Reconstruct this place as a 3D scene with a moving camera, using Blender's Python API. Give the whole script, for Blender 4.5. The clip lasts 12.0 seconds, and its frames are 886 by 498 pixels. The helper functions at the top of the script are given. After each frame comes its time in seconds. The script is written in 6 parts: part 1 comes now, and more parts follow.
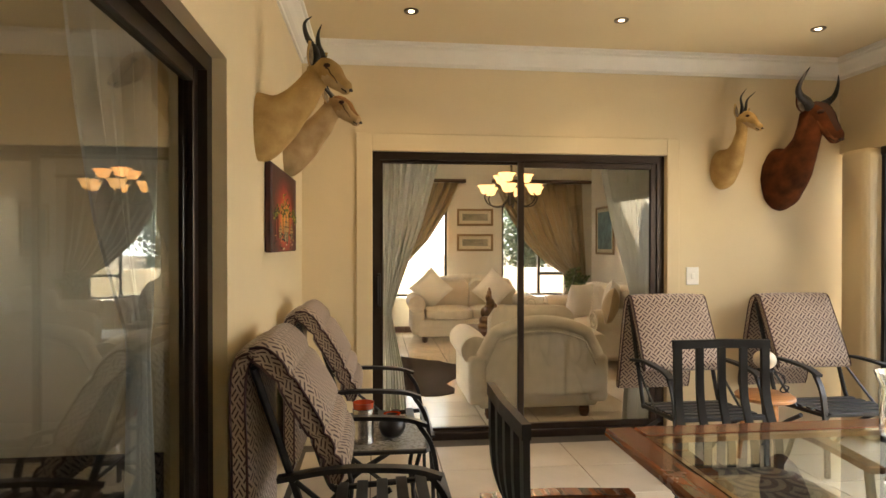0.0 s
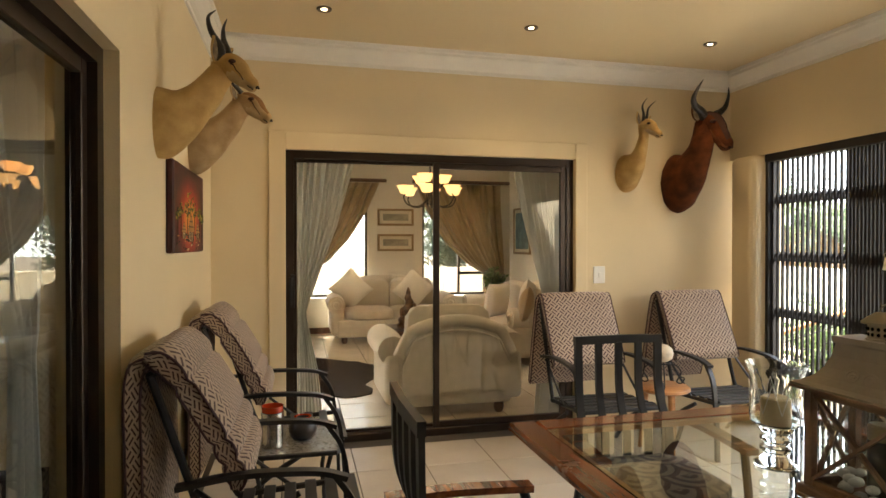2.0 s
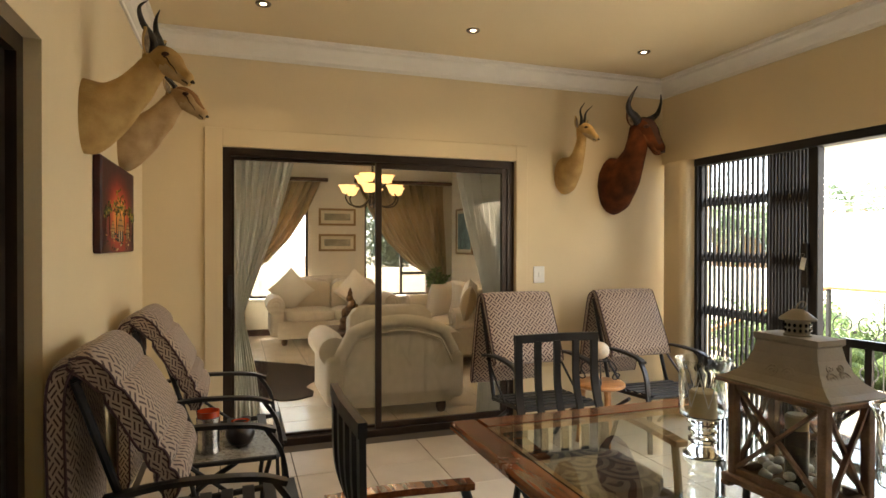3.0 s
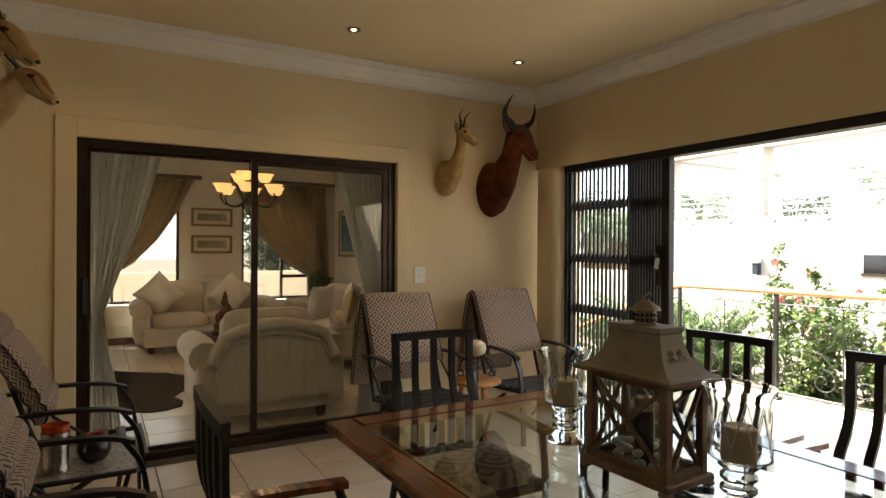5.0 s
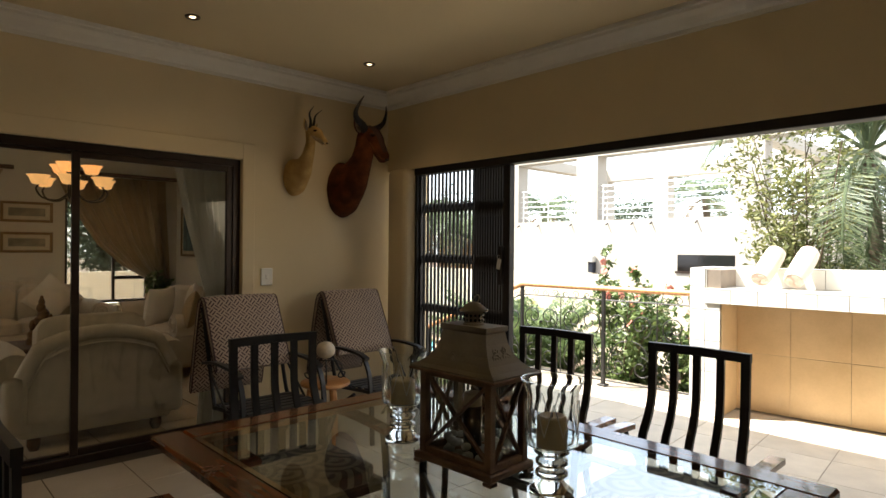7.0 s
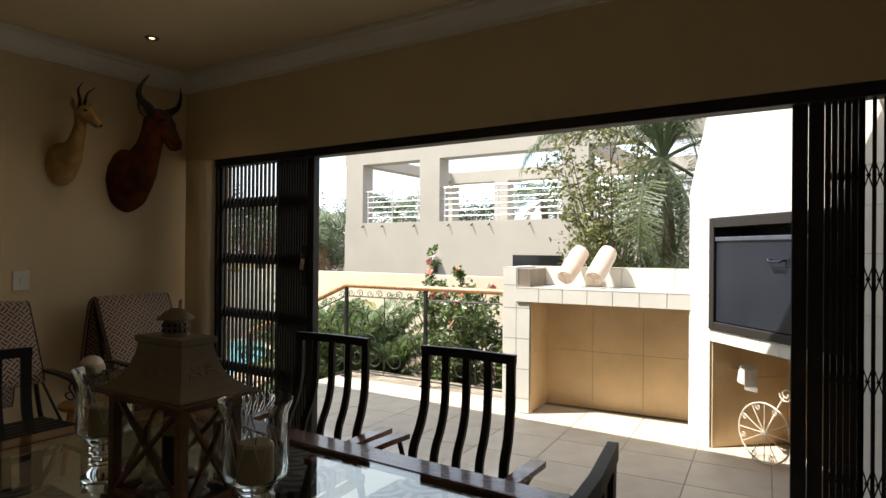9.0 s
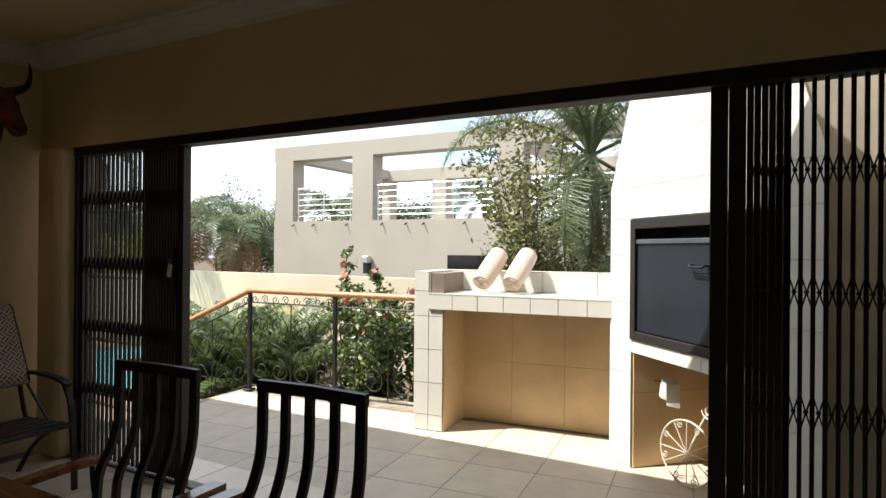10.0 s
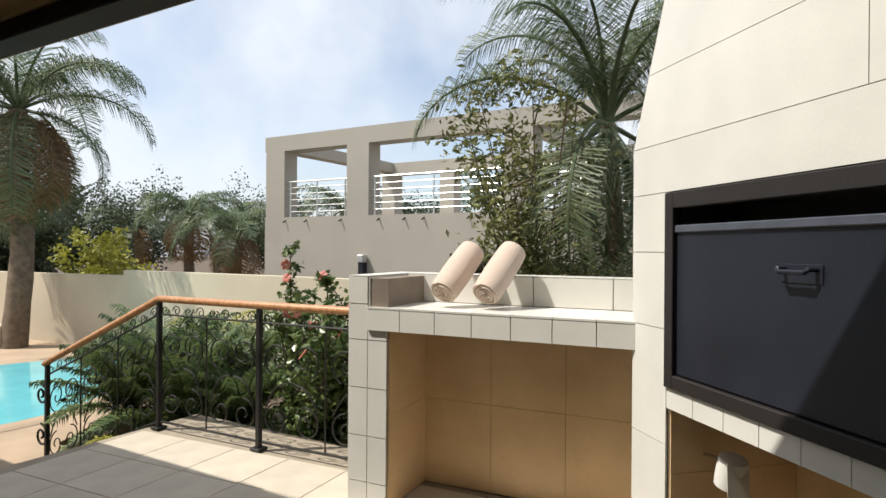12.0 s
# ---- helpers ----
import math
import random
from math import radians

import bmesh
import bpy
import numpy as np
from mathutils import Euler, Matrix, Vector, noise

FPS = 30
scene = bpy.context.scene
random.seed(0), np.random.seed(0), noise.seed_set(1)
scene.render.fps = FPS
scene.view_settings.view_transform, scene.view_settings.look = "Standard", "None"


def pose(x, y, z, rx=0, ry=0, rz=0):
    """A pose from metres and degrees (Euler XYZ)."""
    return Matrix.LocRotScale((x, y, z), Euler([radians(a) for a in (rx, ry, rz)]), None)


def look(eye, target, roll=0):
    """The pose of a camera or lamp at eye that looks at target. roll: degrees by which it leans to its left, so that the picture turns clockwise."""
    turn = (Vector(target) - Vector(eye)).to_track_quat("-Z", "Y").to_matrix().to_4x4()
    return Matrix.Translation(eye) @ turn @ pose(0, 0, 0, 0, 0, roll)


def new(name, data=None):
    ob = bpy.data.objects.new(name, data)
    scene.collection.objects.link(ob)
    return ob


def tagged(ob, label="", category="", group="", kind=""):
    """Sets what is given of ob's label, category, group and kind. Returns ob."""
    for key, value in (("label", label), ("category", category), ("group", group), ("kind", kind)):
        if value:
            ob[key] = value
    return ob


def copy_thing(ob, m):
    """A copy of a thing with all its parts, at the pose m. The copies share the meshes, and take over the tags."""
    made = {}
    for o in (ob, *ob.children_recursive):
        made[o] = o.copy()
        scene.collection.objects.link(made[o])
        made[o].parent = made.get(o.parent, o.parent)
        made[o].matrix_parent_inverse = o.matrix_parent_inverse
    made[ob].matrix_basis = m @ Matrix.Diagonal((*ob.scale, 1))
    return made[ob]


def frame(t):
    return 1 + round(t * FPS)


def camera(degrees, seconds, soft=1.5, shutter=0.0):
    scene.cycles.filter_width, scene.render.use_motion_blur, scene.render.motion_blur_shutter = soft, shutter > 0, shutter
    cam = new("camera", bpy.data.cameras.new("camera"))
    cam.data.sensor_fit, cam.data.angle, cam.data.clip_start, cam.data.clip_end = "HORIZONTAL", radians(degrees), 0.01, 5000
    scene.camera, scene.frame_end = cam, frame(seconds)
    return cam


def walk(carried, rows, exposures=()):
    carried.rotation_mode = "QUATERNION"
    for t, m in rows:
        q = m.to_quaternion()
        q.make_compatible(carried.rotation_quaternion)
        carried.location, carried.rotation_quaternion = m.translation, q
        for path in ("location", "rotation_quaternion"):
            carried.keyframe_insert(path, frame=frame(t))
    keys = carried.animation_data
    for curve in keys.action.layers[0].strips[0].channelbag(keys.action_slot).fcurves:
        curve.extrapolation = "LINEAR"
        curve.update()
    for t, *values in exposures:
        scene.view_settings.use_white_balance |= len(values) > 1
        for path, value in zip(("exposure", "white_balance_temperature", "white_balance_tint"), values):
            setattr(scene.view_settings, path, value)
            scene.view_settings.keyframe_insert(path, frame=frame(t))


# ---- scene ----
cam = camera(72.9, 12.0)
PATH = [
    (0, (1.168, -0.051, 1.429), (1.391, 1.937, 1.414), -0.0),
    (0.5, (1.223, -0.076, 1.427), (1.467, 1.909, 1.411), 0.0),
    (1, (1.213, -0.062, 1.437), (1.528, 1.913, 1.418), 0.0),
    (1.5, (1.22, -0.074, 1.439), (1.609, 1.887, 1.421), 0.0),
    (2, (1.228, -0.083, 1.433), (1.698, 1.86, 1.417), 0.0),
    (2.5, (1.23, -0.08, 1.432), (1.794, 1.838, 1.417), 0.1),
    (3, (1.23, -0.087, 1.433), (1.883, 1.803, 1.418), 0.1),
    (5, (1.258, -0.11, 1.41), (2.257, 1.623, 1.409), 0.3),
    (5.5, (1.279, -0.117, 1.427), (2.372, 1.558, 1.42), 0.4),
    (6, (1.286, -0.136, 1.424), (2.475, 1.472, 1.42), 0.5),
    (6.5, (1.293, -0.154, 1.428), (2.576, 1.38, 1.424), 0.6),
    (7, (1.299, -0.172, 1.427), (2.672, 1.282, 1.425), 0.5),
    (7.2, (1.306, -0.181, 1.425), (2.713, 1.24, 1.423), 0.7),
    (8.8, (1.64, -0.292, 1.406), (3.287, 0.842, 1.413), 0.7),
    (9, (1.734, -0.298, 1.415), (3.41, 0.794, 1.421), 0.5),
    (9.5, (1.99, -0.29, 1.446), (3.727, 0.701, 1.451), 0.5),
    (10, (2.318, -0.316, 1.45), (4.084, 0.623, 1.453), 0.5),
    (10.5, (2.701, -0.311, 1.422), (4.471, 0.621, 1.425), 0.5),
    (11, (3.123, -0.265, 1.422), (4.89, 0.671, 1.426), 0.6),
    (11.5, (3.5, -0.161, 1.432), (5.26, 0.788, 1.434), 0.5),
    (12, (3.848, 0.012, 1.429), (5.578, 1.015, 1.428), 0.4),
]
EXPOSURES = [(0.0, 4.5), (1.5, 4.25), (2.5, 4.26), (3.2, 4.05), (5.0, 3.17), (6.5, 2.58), (7.2, 2.32), (9.0, 1.44), (10.0, 1.24), (11.0, 0.9), (12.0, 0.52)]
walk(cam, [(t, look(eye, target, roll)) for t, eye, target, roll in PATH], EXPOSURES)

# ---- world and sun ----
SUN_WAY = Vector((1.87, -2.3, -4.4)).normalized()
world = bpy.data.worlds.new("sky")
scene.world = world
world.use_nodes = True
wn, wl = world.node_tree.nodes, world.node_tree.links
wn.clear()
sky = wn.new("ShaderNodeTexSky")
sky.sky_type, sky.sun_disc = "NISHITA", False
sky.sun_elevation = math.asin(-SUN_WAY.z)
sky.sun_rotation = math.atan2(-SUN_WAY.x, -SUN_WAY.y)
sky.air_density, sky.dust_density = 1.0, 1.5
coord = wn.new("ShaderNodeTexCoord")
puff = wn.new("ShaderNodeTexNoise")
puff.inputs["Scale"].default_value, puff.inputs["Detail"].default_value = 3.2, 6
ramp = wn.new("ShaderNodeValToRGB")
ramp.color_ramp.elements[0].position, ramp.color_ramp.elements[1].position = 0.22, 0.64
cloud = wn.new("ShaderNodeMix")
cloud.data_type = "RGBA"
cloud.inputs["B"].default_value = (5.5, 5.8, 6.2, 1)
back = wn.new("ShaderNodeBackground")
back.inputs["Strength"].default_value = 0.12
out = wn.new("ShaderNodeOutputWorld")
wl.new(coord.outputs["Generated"], puff.inputs["Vector"])
wl.new(puff.outputs["Fac"], ramp.inputs["Fac"])
wl.new(ramp.outputs["Color"], cloud.inputs["Factor"])
wl.new(sky.outputs["Color"], cloud.inputs["A"])
wl.new(cloud.outputs["Result"], back.inputs["Color"])
wl.new(back.outputs["Background"], out.inputs["Surface"])
sun = new("sun", bpy.data.lights.new("sun", "SUN"))
sun.data.energy, sun.data.angle, sun.data.color = 4.0, radians(0.5), (1.0, 0.95, 0.87)
sun.matrix_world = look((0, 0, 0), SUN_WAY)

# ---- materials ----
def socket(node, name, value):
    node.inputs[name].default_value = value


def mat(name, color, rough=0.6, metal=0.0, vary=0.12, scale=6.0, bump=0.15, fine=90.0, spec=0.5, coat=0.0, tiled=0.0, stain=None, sheen=0.0, two=None):
    """A surface with broad stains, fine grain and relief; tiled varies it from piece to piece."""
    m = bpy.data.materials.new(name)
    m.use_nodes = True
    n, l = m.node_tree.nodes, m.node_tree.links
    b = n["Principled BSDF"]
    socket(b, "Roughness", rough), socket(b, "Metallic", metal), socket(b, "Specular IOR Level", spec), socket(b, "Coat Weight", coat), socket(b, "Sheen Weight", sheen)
    tc = n.new("ShaderNodeTexCoord")
    broad, grain = n.new("ShaderNodeTexNoise"), n.new("ShaderNodeTexNoise")
    socket(broad, "Scale", scale), socket(broad, "Detail", 5), socket(grain, "Scale", fine), socket(grain, "Detail", 3)
    l.new(tc.outputs["Object"], broad.inputs["Vector"]), l.new(tc.outputs["Object"], grain.inputs["Vector"])
    mix = n.new("ShaderNodeMix")
    mix.data_type = "RGBA"
    low = stain or tuple(c * (1 - 2 * vary) for c in color)
    high = two or tuple(min(1, c * (1 + vary)) for c in color)
    mix.inputs["A"].default_value, mix.inputs["B"].default_value = (*low, 1), (*high, 1)
    add = n.new("ShaderNodeMath")
    add.operation = "MULTIPLY_ADD"
    socket(add, 1, 0.35)
    l.new(grain.outputs["Fac"], add.inputs[0])
    wide = n.new("ShaderNodeMapRange")
    socket(wide, "From Min", 0.3), socket(wide, "From Max", 0.7), socket(wide, "To Max", 0.65)
    l.new(broad.outputs["Fac"], wide.inputs["Value"]), l.new(wide.outputs["Result"], add.inputs[2])
    l.new(add.outputs["Value"], mix.inputs["Factor"])
    colour = mix.outputs["Result"]
    if tiled:
        info, hsv, rng = n.new("ShaderNodeObjectInfo"), n.new("ShaderNodeHueSaturation"), n.new("ShaderNodeMapRange")
        socket(rng, "To Min", 1 - tiled), socket(rng, "To Max", 1 + tiled)
        l.new(info.outputs["Random"], rng.inputs["Value"]), l.new(rng.outputs["Result"], hsv.inputs["Value"]), l.new(colour, hsv.inputs["Color"])
        colour = hsv.outputs["Color"]
    l.new(colour, b.inputs["Base Color"])
    rr = n.new("ShaderNodeMapRange")
    socket(rr, "To Min", max(0.02, rough - 0.08)), socket(rr, "To Max", min(1, rough + 0.08))
    l.new(broad.outputs["Fac"], rr.inputs["Value"]), l.new(rr.outputs["Result"], b.inputs["Roughness"])
    if bump:
        bp = n.new("ShaderNodeBump")
        socket(bp, "Strength", bump), socket(bp, "Distance", 0.01)
        l.new(grain.outputs["Fac"], bp.inputs["Height"]), l.new(bp.outputs["Normal"], b.inputs["Normal"])
    return m


def wood(name, dark, light, rough=0.3, coat=0.3, along=(1, 12, 12)):
    m = mat(name, light, rough, coat=coat, bump=0.05)
    n, l = m.node_tree.nodes, m.node_tree.links
    tc, mp, w, r = n.new("ShaderNodeTexCoord"), n.new("ShaderNodeMapping"), n.new("ShaderNodeTexNoise"), n.new("ShaderNodeValToRGB")
    socket(mp, "Scale", along), socket(w, "Scale", 3.0), socket(w, "Detail", 6), socket(w, "Distortion", 0.6)
    r.color_ramp.elements[0].color, r.color_ramp.elements[1].color = (*dark, 1), (*light, 1)
    r.color_ramp.elements[0].position, r.color_ramp.elements[1].position = 0.35, 0.65
    l.new(tc.outputs["Object"], mp.inputs["Vector"]), l.new(mp.outputs["Vector"], w.inputs["Vector"]), l.new(w.outputs["Fac"], r.inputs["Fac"])
    l.new(r.outputs["Color"], n["Principled BSDF"].inputs["Base Color"])
    return m


def glass(name, tint=(1, 1, 1), ior=1.5, rough=0.0):
    """Clear glass that refracts and reflects."""
    m = bpy.data.materials.new(name)
    m.use_nodes = True
    n, l = m.node_tree.nodes, m.node_tree.links
    n.remove(n["Principled BSDF"])
    g = n.new("ShaderNodeBsdfGlass")
    g.inputs["Color"].default_value = (*tint, 1)
    socket(g, "Roughness", rough), socket(g, "IOR", ior)
    l.new(g.outputs["BSDF"], n["Material Output"].inputs["Surface"])
    return m


def glow(name, color, strength):
    m = bpy.data.materials.new(name)
    m.use_nodes = True
    b = m.node_tree.nodes["Principled BSDF"]
    b.inputs["Base Color"].default_value = b.inputs["Emission Color"].default_value = (*color, 1)
    socket(b, "Emission Strength", strength)
    return m


def woven(name, ground, dash, cell, rough=0.9):
    """Fabric with pairs of short bars set crosswise in a basket pattern, read from the UV map in metres."""
    m = mat(name, ground, rough, vary=0.08, fine=400, bump=0.3, sheen=0.2)
    n, l = m.node_tree.nodes, m.node_tree.links

    def op(kind, a, b=None, c=None):
        k = n.new("ShaderNodeMath")
        k.operation = kind
        for i, v in enumerate((a, b, c)):
            if v is None:
                continue
            if isinstance(v, (int, float)):
                k.inputs[i].default_value = v
            else:
                l.new(v, k.inputs[i])
        return k.outputs["Value"]

    uv, mp, sep = n.new("ShaderNodeUVMap"), n.new("ShaderNodeMapping"), n.new("ShaderNodeSeparateXYZ")
    socket(mp, "Scale", (1 / cell, 1 / cell, 1)), socket(mp, "Rotation", (0, 0, radians(45)))
    l.new(uv.outputs["UV"], mp.inputs["Vector"]), l.new(mp.outputs["Vector"], sep.inputs["Vector"])
    u, v = sep.outputs["X"], sep.outputs["Y"]
    odd = op("MODULO", op("ADD", op("FLOOR", u), op("ADD", op("FLOOR", v), 1000)), 2)
    fu, fv = op("FRACT", u), op("FRACT", v)

    def bars(a, b):
        across = op("LESS_THAN", op("ABSOLUTE", op("SUBTRACT", op("FRACT", op("MULTIPLY", a, 2)), 0.5)), 0.19)
        return op("MULTIPLY", across, op("LESS_THAN", op("ABSOLUTE", op("SUBTRACT", b, 0.5)), 0.42))

    mask = op("ADD", op("MULTIPLY", odd, bars(fu, fv)), op("MULTIPLY", op("SUBTRACT", 1, odd), bars(fv, fu)))
    mix = n.new("ShaderNodeMix")
    mix.data_type = "RGBA"
    b = n["Principled BSDF"]
    l.new(b.inputs["Base Color"].links[0].from_socket, mix.inputs["A"])
    mix.inputs["B"].default_value = (*dash, 1)
    l.new(mask, mix.inputs["Factor"]), l.new(mix.outputs["Result"], b.inputs["Base Color"])
    return m


def swirl(name, ground, line, cell=0.115):
    """Cloth printed with concentric arcs that turn from cell to cell."""
    m = mat(name, ground, 0.85, sheen=0.2, fine=300, bump=0.3)
    n, l = m.node_tree.nodes, m.node_tree.links

    def op(kind, a, b=None):
        k = n.new("ShaderNodeMath")
        k.operation = kind
        for i, v in enumerate((a, b)):
            if isinstance(v, (int, float)):
                k.inputs[i].default_value = v
            elif v is not None:
                l.new(v, k.inputs[i])
        return k.outputs["Value"]

    tc, sep = n.new("ShaderNodeTexCoord"), n.new("ShaderNodeSeparateXYZ")
    l.new(tc.outputs["Object"], sep.inputs["Vector"])
    u, v = op("ADD", op("DIVIDE", sep.outputs["X"], cell), 50.0), op("ADD", op("DIVIDE", sep.outputs["Y"], cell), 50.0)
    odd = op("MODULO", op("ADD", op("FLOOR", u), op("FLOOR", v)), 2.0)
    fu, fv = op("FRACT", u), op("FRACT", v)
    gu = op("ABSOLUTE", op("SUBTRACT", fu, odd))
    far_ = op("SQRT", op("ADD", op("MULTIPLY", gu, gu), op("MULTIPLY", fv, fv)))
    arc = op("LESS_THAN", op("ABSOLUTE", op("SUBTRACT", op("FRACT", op("MULTIPLY", far_, 2.4)), 0.5)), 0.24)
    mix = n.new("ShaderNodeMix")
    mix.data_type = "RGBA"
    b = n["Principled BSDF"]
    l.new(b.inputs["Base Color"].links[0].from_socket, mix.inputs["A"])
    mix.inputs["B"].default_value = (*line, 1)
    l.new(arc, mix.inputs["Factor"]), l.new(mix.outputs["Result"], b.inputs["Base Color"])
    return m


def painted_sunset(name, centre):
    """Paint that glows orange round a centre and darkens to red-black at the edges of the canvas."""
    m = bpy.data.materials.new(name)
    m.use_nodes = True
    n, l = m.node_tree.nodes, m.node_tree.links
    tc, mp, g, nz, mx, r = n.new("ShaderNodeTexCoord"), n.new("ShaderNodeMapping"), n.new("ShaderNodeTexGradient"), n.new("ShaderNodeTexNoise"), n.new("ShaderNodeMath"), n.new("ShaderNodeValToRGB")
    mp.inputs["Scale"].default_value = (2.4, 0, 4.2)
    mp.inputs["Location"].default_value = (-centre[0] * 2.4, 0, -centre[2] * 4.2)
    g.gradient_type = "SPHERICAL"
    socket(nz, "Scale", 22.0), socket(nz, "Detail", 6.0)
    mx.operation = "MULTIPLY_ADD"
    mx.inputs[1].default_value = 0.22
    l.new(tc.outputs["Object"], mp.inputs["Vector"]), l.new(mp.outputs["Vector"], g.inputs["Vector"]), l.new(tc.outputs["Object"], nz.inputs["Vector"])
    l.new(nz.outputs["Fac"], mx.inputs[0]), l.new(g.outputs["Fac"], mx.inputs[2]), l.new(mx.outputs["Value"], r.inputs["Fac"])
    e = r.color_ramp.elements
    e[0].position, e[0].color = 0.1, (0.035, 0.004, 0.004, 1)
    e[1].position, e[1].color = 0.85, (0.85, 0.36, 0.06, 1)
    for at_, c in ((0.32, (0.14, 0.008, 0.006, 1)), (0.55, (0.42, 0.03, 0.01, 1)), (0.7, (0.68, 0.13, 0.02, 1))):
        e.new(at_).color = c
    b = n["Principled BSDF"]
    l.new(r.outputs["Color"], b.inputs["Base Color"])
    socket(b, "Roughness", 0.55)
    return m


def leafy(name, color, two, rough=0.5):
    """Foliage that varies leaf by leaf and lets some light through."""
    m = bpy.data.materials.new(name)
    m.use_nodes = True
    n, l = m.node_tree.nodes, m.node_tree.links
    b = n["Principled BSDF"]
    g, r, tr, x = n.new("ShaderNodeNewGeometry"), n.new("ShaderNodeValToRGB"), n.new("ShaderNodeBsdfTranslucent"), n.new("ShaderNodeMixShader")
    r.color_ramp.elements[0].color, r.color_ramp.elements[1].color = (*color, 1), (*two, 1)
    l.new(g.outputs["Random Per Island"], r.inputs["Fac"])
    l.new(r.outputs["Color"], b.inputs["Base Color"]), l.new(r.outputs["Color"], tr.inputs["Color"])
    socket(b, "Roughness", rough), socket(x, "Fac", 0.3)
    l.new(b.outputs["BSDF"], x.inputs[1]), l.new(tr.outputs["BSDF"], x.inputs[2]), l.new(x.outputs["Shader"], n["Material Output"].inputs["Surface"])
    return m


PLASTER = mat("cream_plaster", (0.71, 0.585, 0.37), 0.75, vary=0.04, scale=1.5, fine=160, bump=0.12)
CEILING = mat("cream_ceiling_paint", (0.72, 0.59, 0.36), 0.8, vary=0.03, scale=1.2, fine=120, bump=0.04)
LIVING = mat("pale_living_room_paint", (0.62, 0.57, 0.47), 0.75, vary=0.04, scale=1.5, fine=160, bump=0.1)
CORNICE = mat("white_cornice_paint", (0.8, 0.77, 0.7), 0.6, vary=0.03, bump=0.03)
BRONZE = mat("bronze_aluminium", (0.045, 0.03, 0.022), 0.35, 0.6, vary=0.15, bump=0.03)
GATE = mat("black_brown_gate_steel", (0.016, 0.012, 0.01), 0.65, 0.1, vary=0.2, bump=0.08)
IRON = mat("dark_wrought_iron", (0.03, 0.028, 0.026), 0.5, 0.5, vary=0.25, bump=0.2)
CHAIRMETAL = mat("charcoal_powder_coated_metal", (0.028, 0.027, 0.028), 0.42, 0.4, vary=0.2, bump=0.06)
PANE = glass("window_glass", (0.93, 0.93, 0.9))
CLEAR = glass("clear_table_glass", (0.94, 0.97, 0.95), 1.75)
# Grey tint added to dim the overbright daylight behind the living room panes.
DIMPANE = glass("dimming_grey_window_glass", (0.8, 0.8, 0.78), 1.5)
VASEGLASS = glass("cut_clear_glass", (0.97, 0.98, 0.97), 1.45, 0.02)
GRIT = mat("etched_glitter_glass", (0.75, 0.75, 0.7), 0.35)
TABLEWOOD = wood("red_brown_table_wood", (0.12, 0.035, 0.012), (0.27, 0.085, 0.03), 0.25, 0.5)
PINE = wood("orange_pine_wood", (0.4, 0.17, 0.05), (0.58, 0.28, 0.1), 0.35, 0.3)
RAILWOOD = wood("varnished_handrail_wood", (0.36, 0.16, 0.06), (0.55, 0.28, 0.12), 0.4, 0.2)
DARKWOOD = wood("dark_carved_wood", (0.05, 0.02, 0.01), (0.12, 0.05, 0.025), 0.4)
FLOORTILE = mat("cream_ceramic_floor_tile", (0.64, 0.555, 0.44), 0.22, vary=0.05, scale=4, fine=60, bump=0.02, tiled=0.04)
PATIOTILE = mat("sandstone_patio_tile", (0.56, 0.49, 0.39), 0.55, vary=0.1, scale=5, fine=80, bump=0.15, tiled=0.07)
GROUT = mat("grey_grout", (0.1, 0.08, 0.06), 0.9)
PATIOGROUT = mat("sand_patio_joint", (0.34, 0.285, 0.215), 0.9)
BRAAIGROUT = mat("pale_cladding_joint", (0.36, 0.32, 0.26), 0.9)
BARTILE = mat("ivory_cladding_tile", (0.69, 0.67, 0.61), 0.35, vary=0.05, scale=4, fine=90, bump=0.04, tiled=0.03)
BARGROUT = mat("brown_tile_joint", (0.22, 0.18, 0.14), 0.9)
NICHE = mat("tan_niche_tile", (0.74, 0.54, 0.31), 0.5, vary=0.1, scale=3, fine=70, bump=0.05, tiled=0.04, stain=(0.58, 0.4, 0.21))
STEEL = mat("blue_black_painted_steel", (0.014, 0.017, 0.026), 0.45, 0.0, vary=0.2, scale=3, bump=0.05, spec=0.35)
CUSHION = woven("beige_dash_woven_fabric", (0.42, 0.325, 0.252), (0.05, 0.02, 0.02), 0.042)
PIPING = mat("dark_maroon_piping", (0.06, 0.025, 0.03), 0.8)
SEATCLOTH = swirl("brown_swirl_seat_cloth", (0.27, 0.225, 0.155), (0.06, 0.045, 0.036))
SOFA = mat("cream_brocade_upholstery", (0.62, 0.55, 0.44), 0.85, vary=0.07, scale=14, fine=200, bump=0.2, sheen=0.2)
SOFAPILLOW = mat("ivory_pillow_cloth", (0.78, 0.74, 0.66), 0.85, vary=0.06, fine=250, bump=0.2, sheen=0.2)
SHEERDRAPE = mat("pale_sheer_curtain", (0.82, 0.81, 0.75), 0.6, vary=0.06, fine=250, bump=0.1, sheen=0.3)
GREYDRAPE = mat("grey_silk_curtain", (0.83, 0.85, 0.83), 0.55, vary=0.08, fine=250, bump=0.1, sheen=0.3)
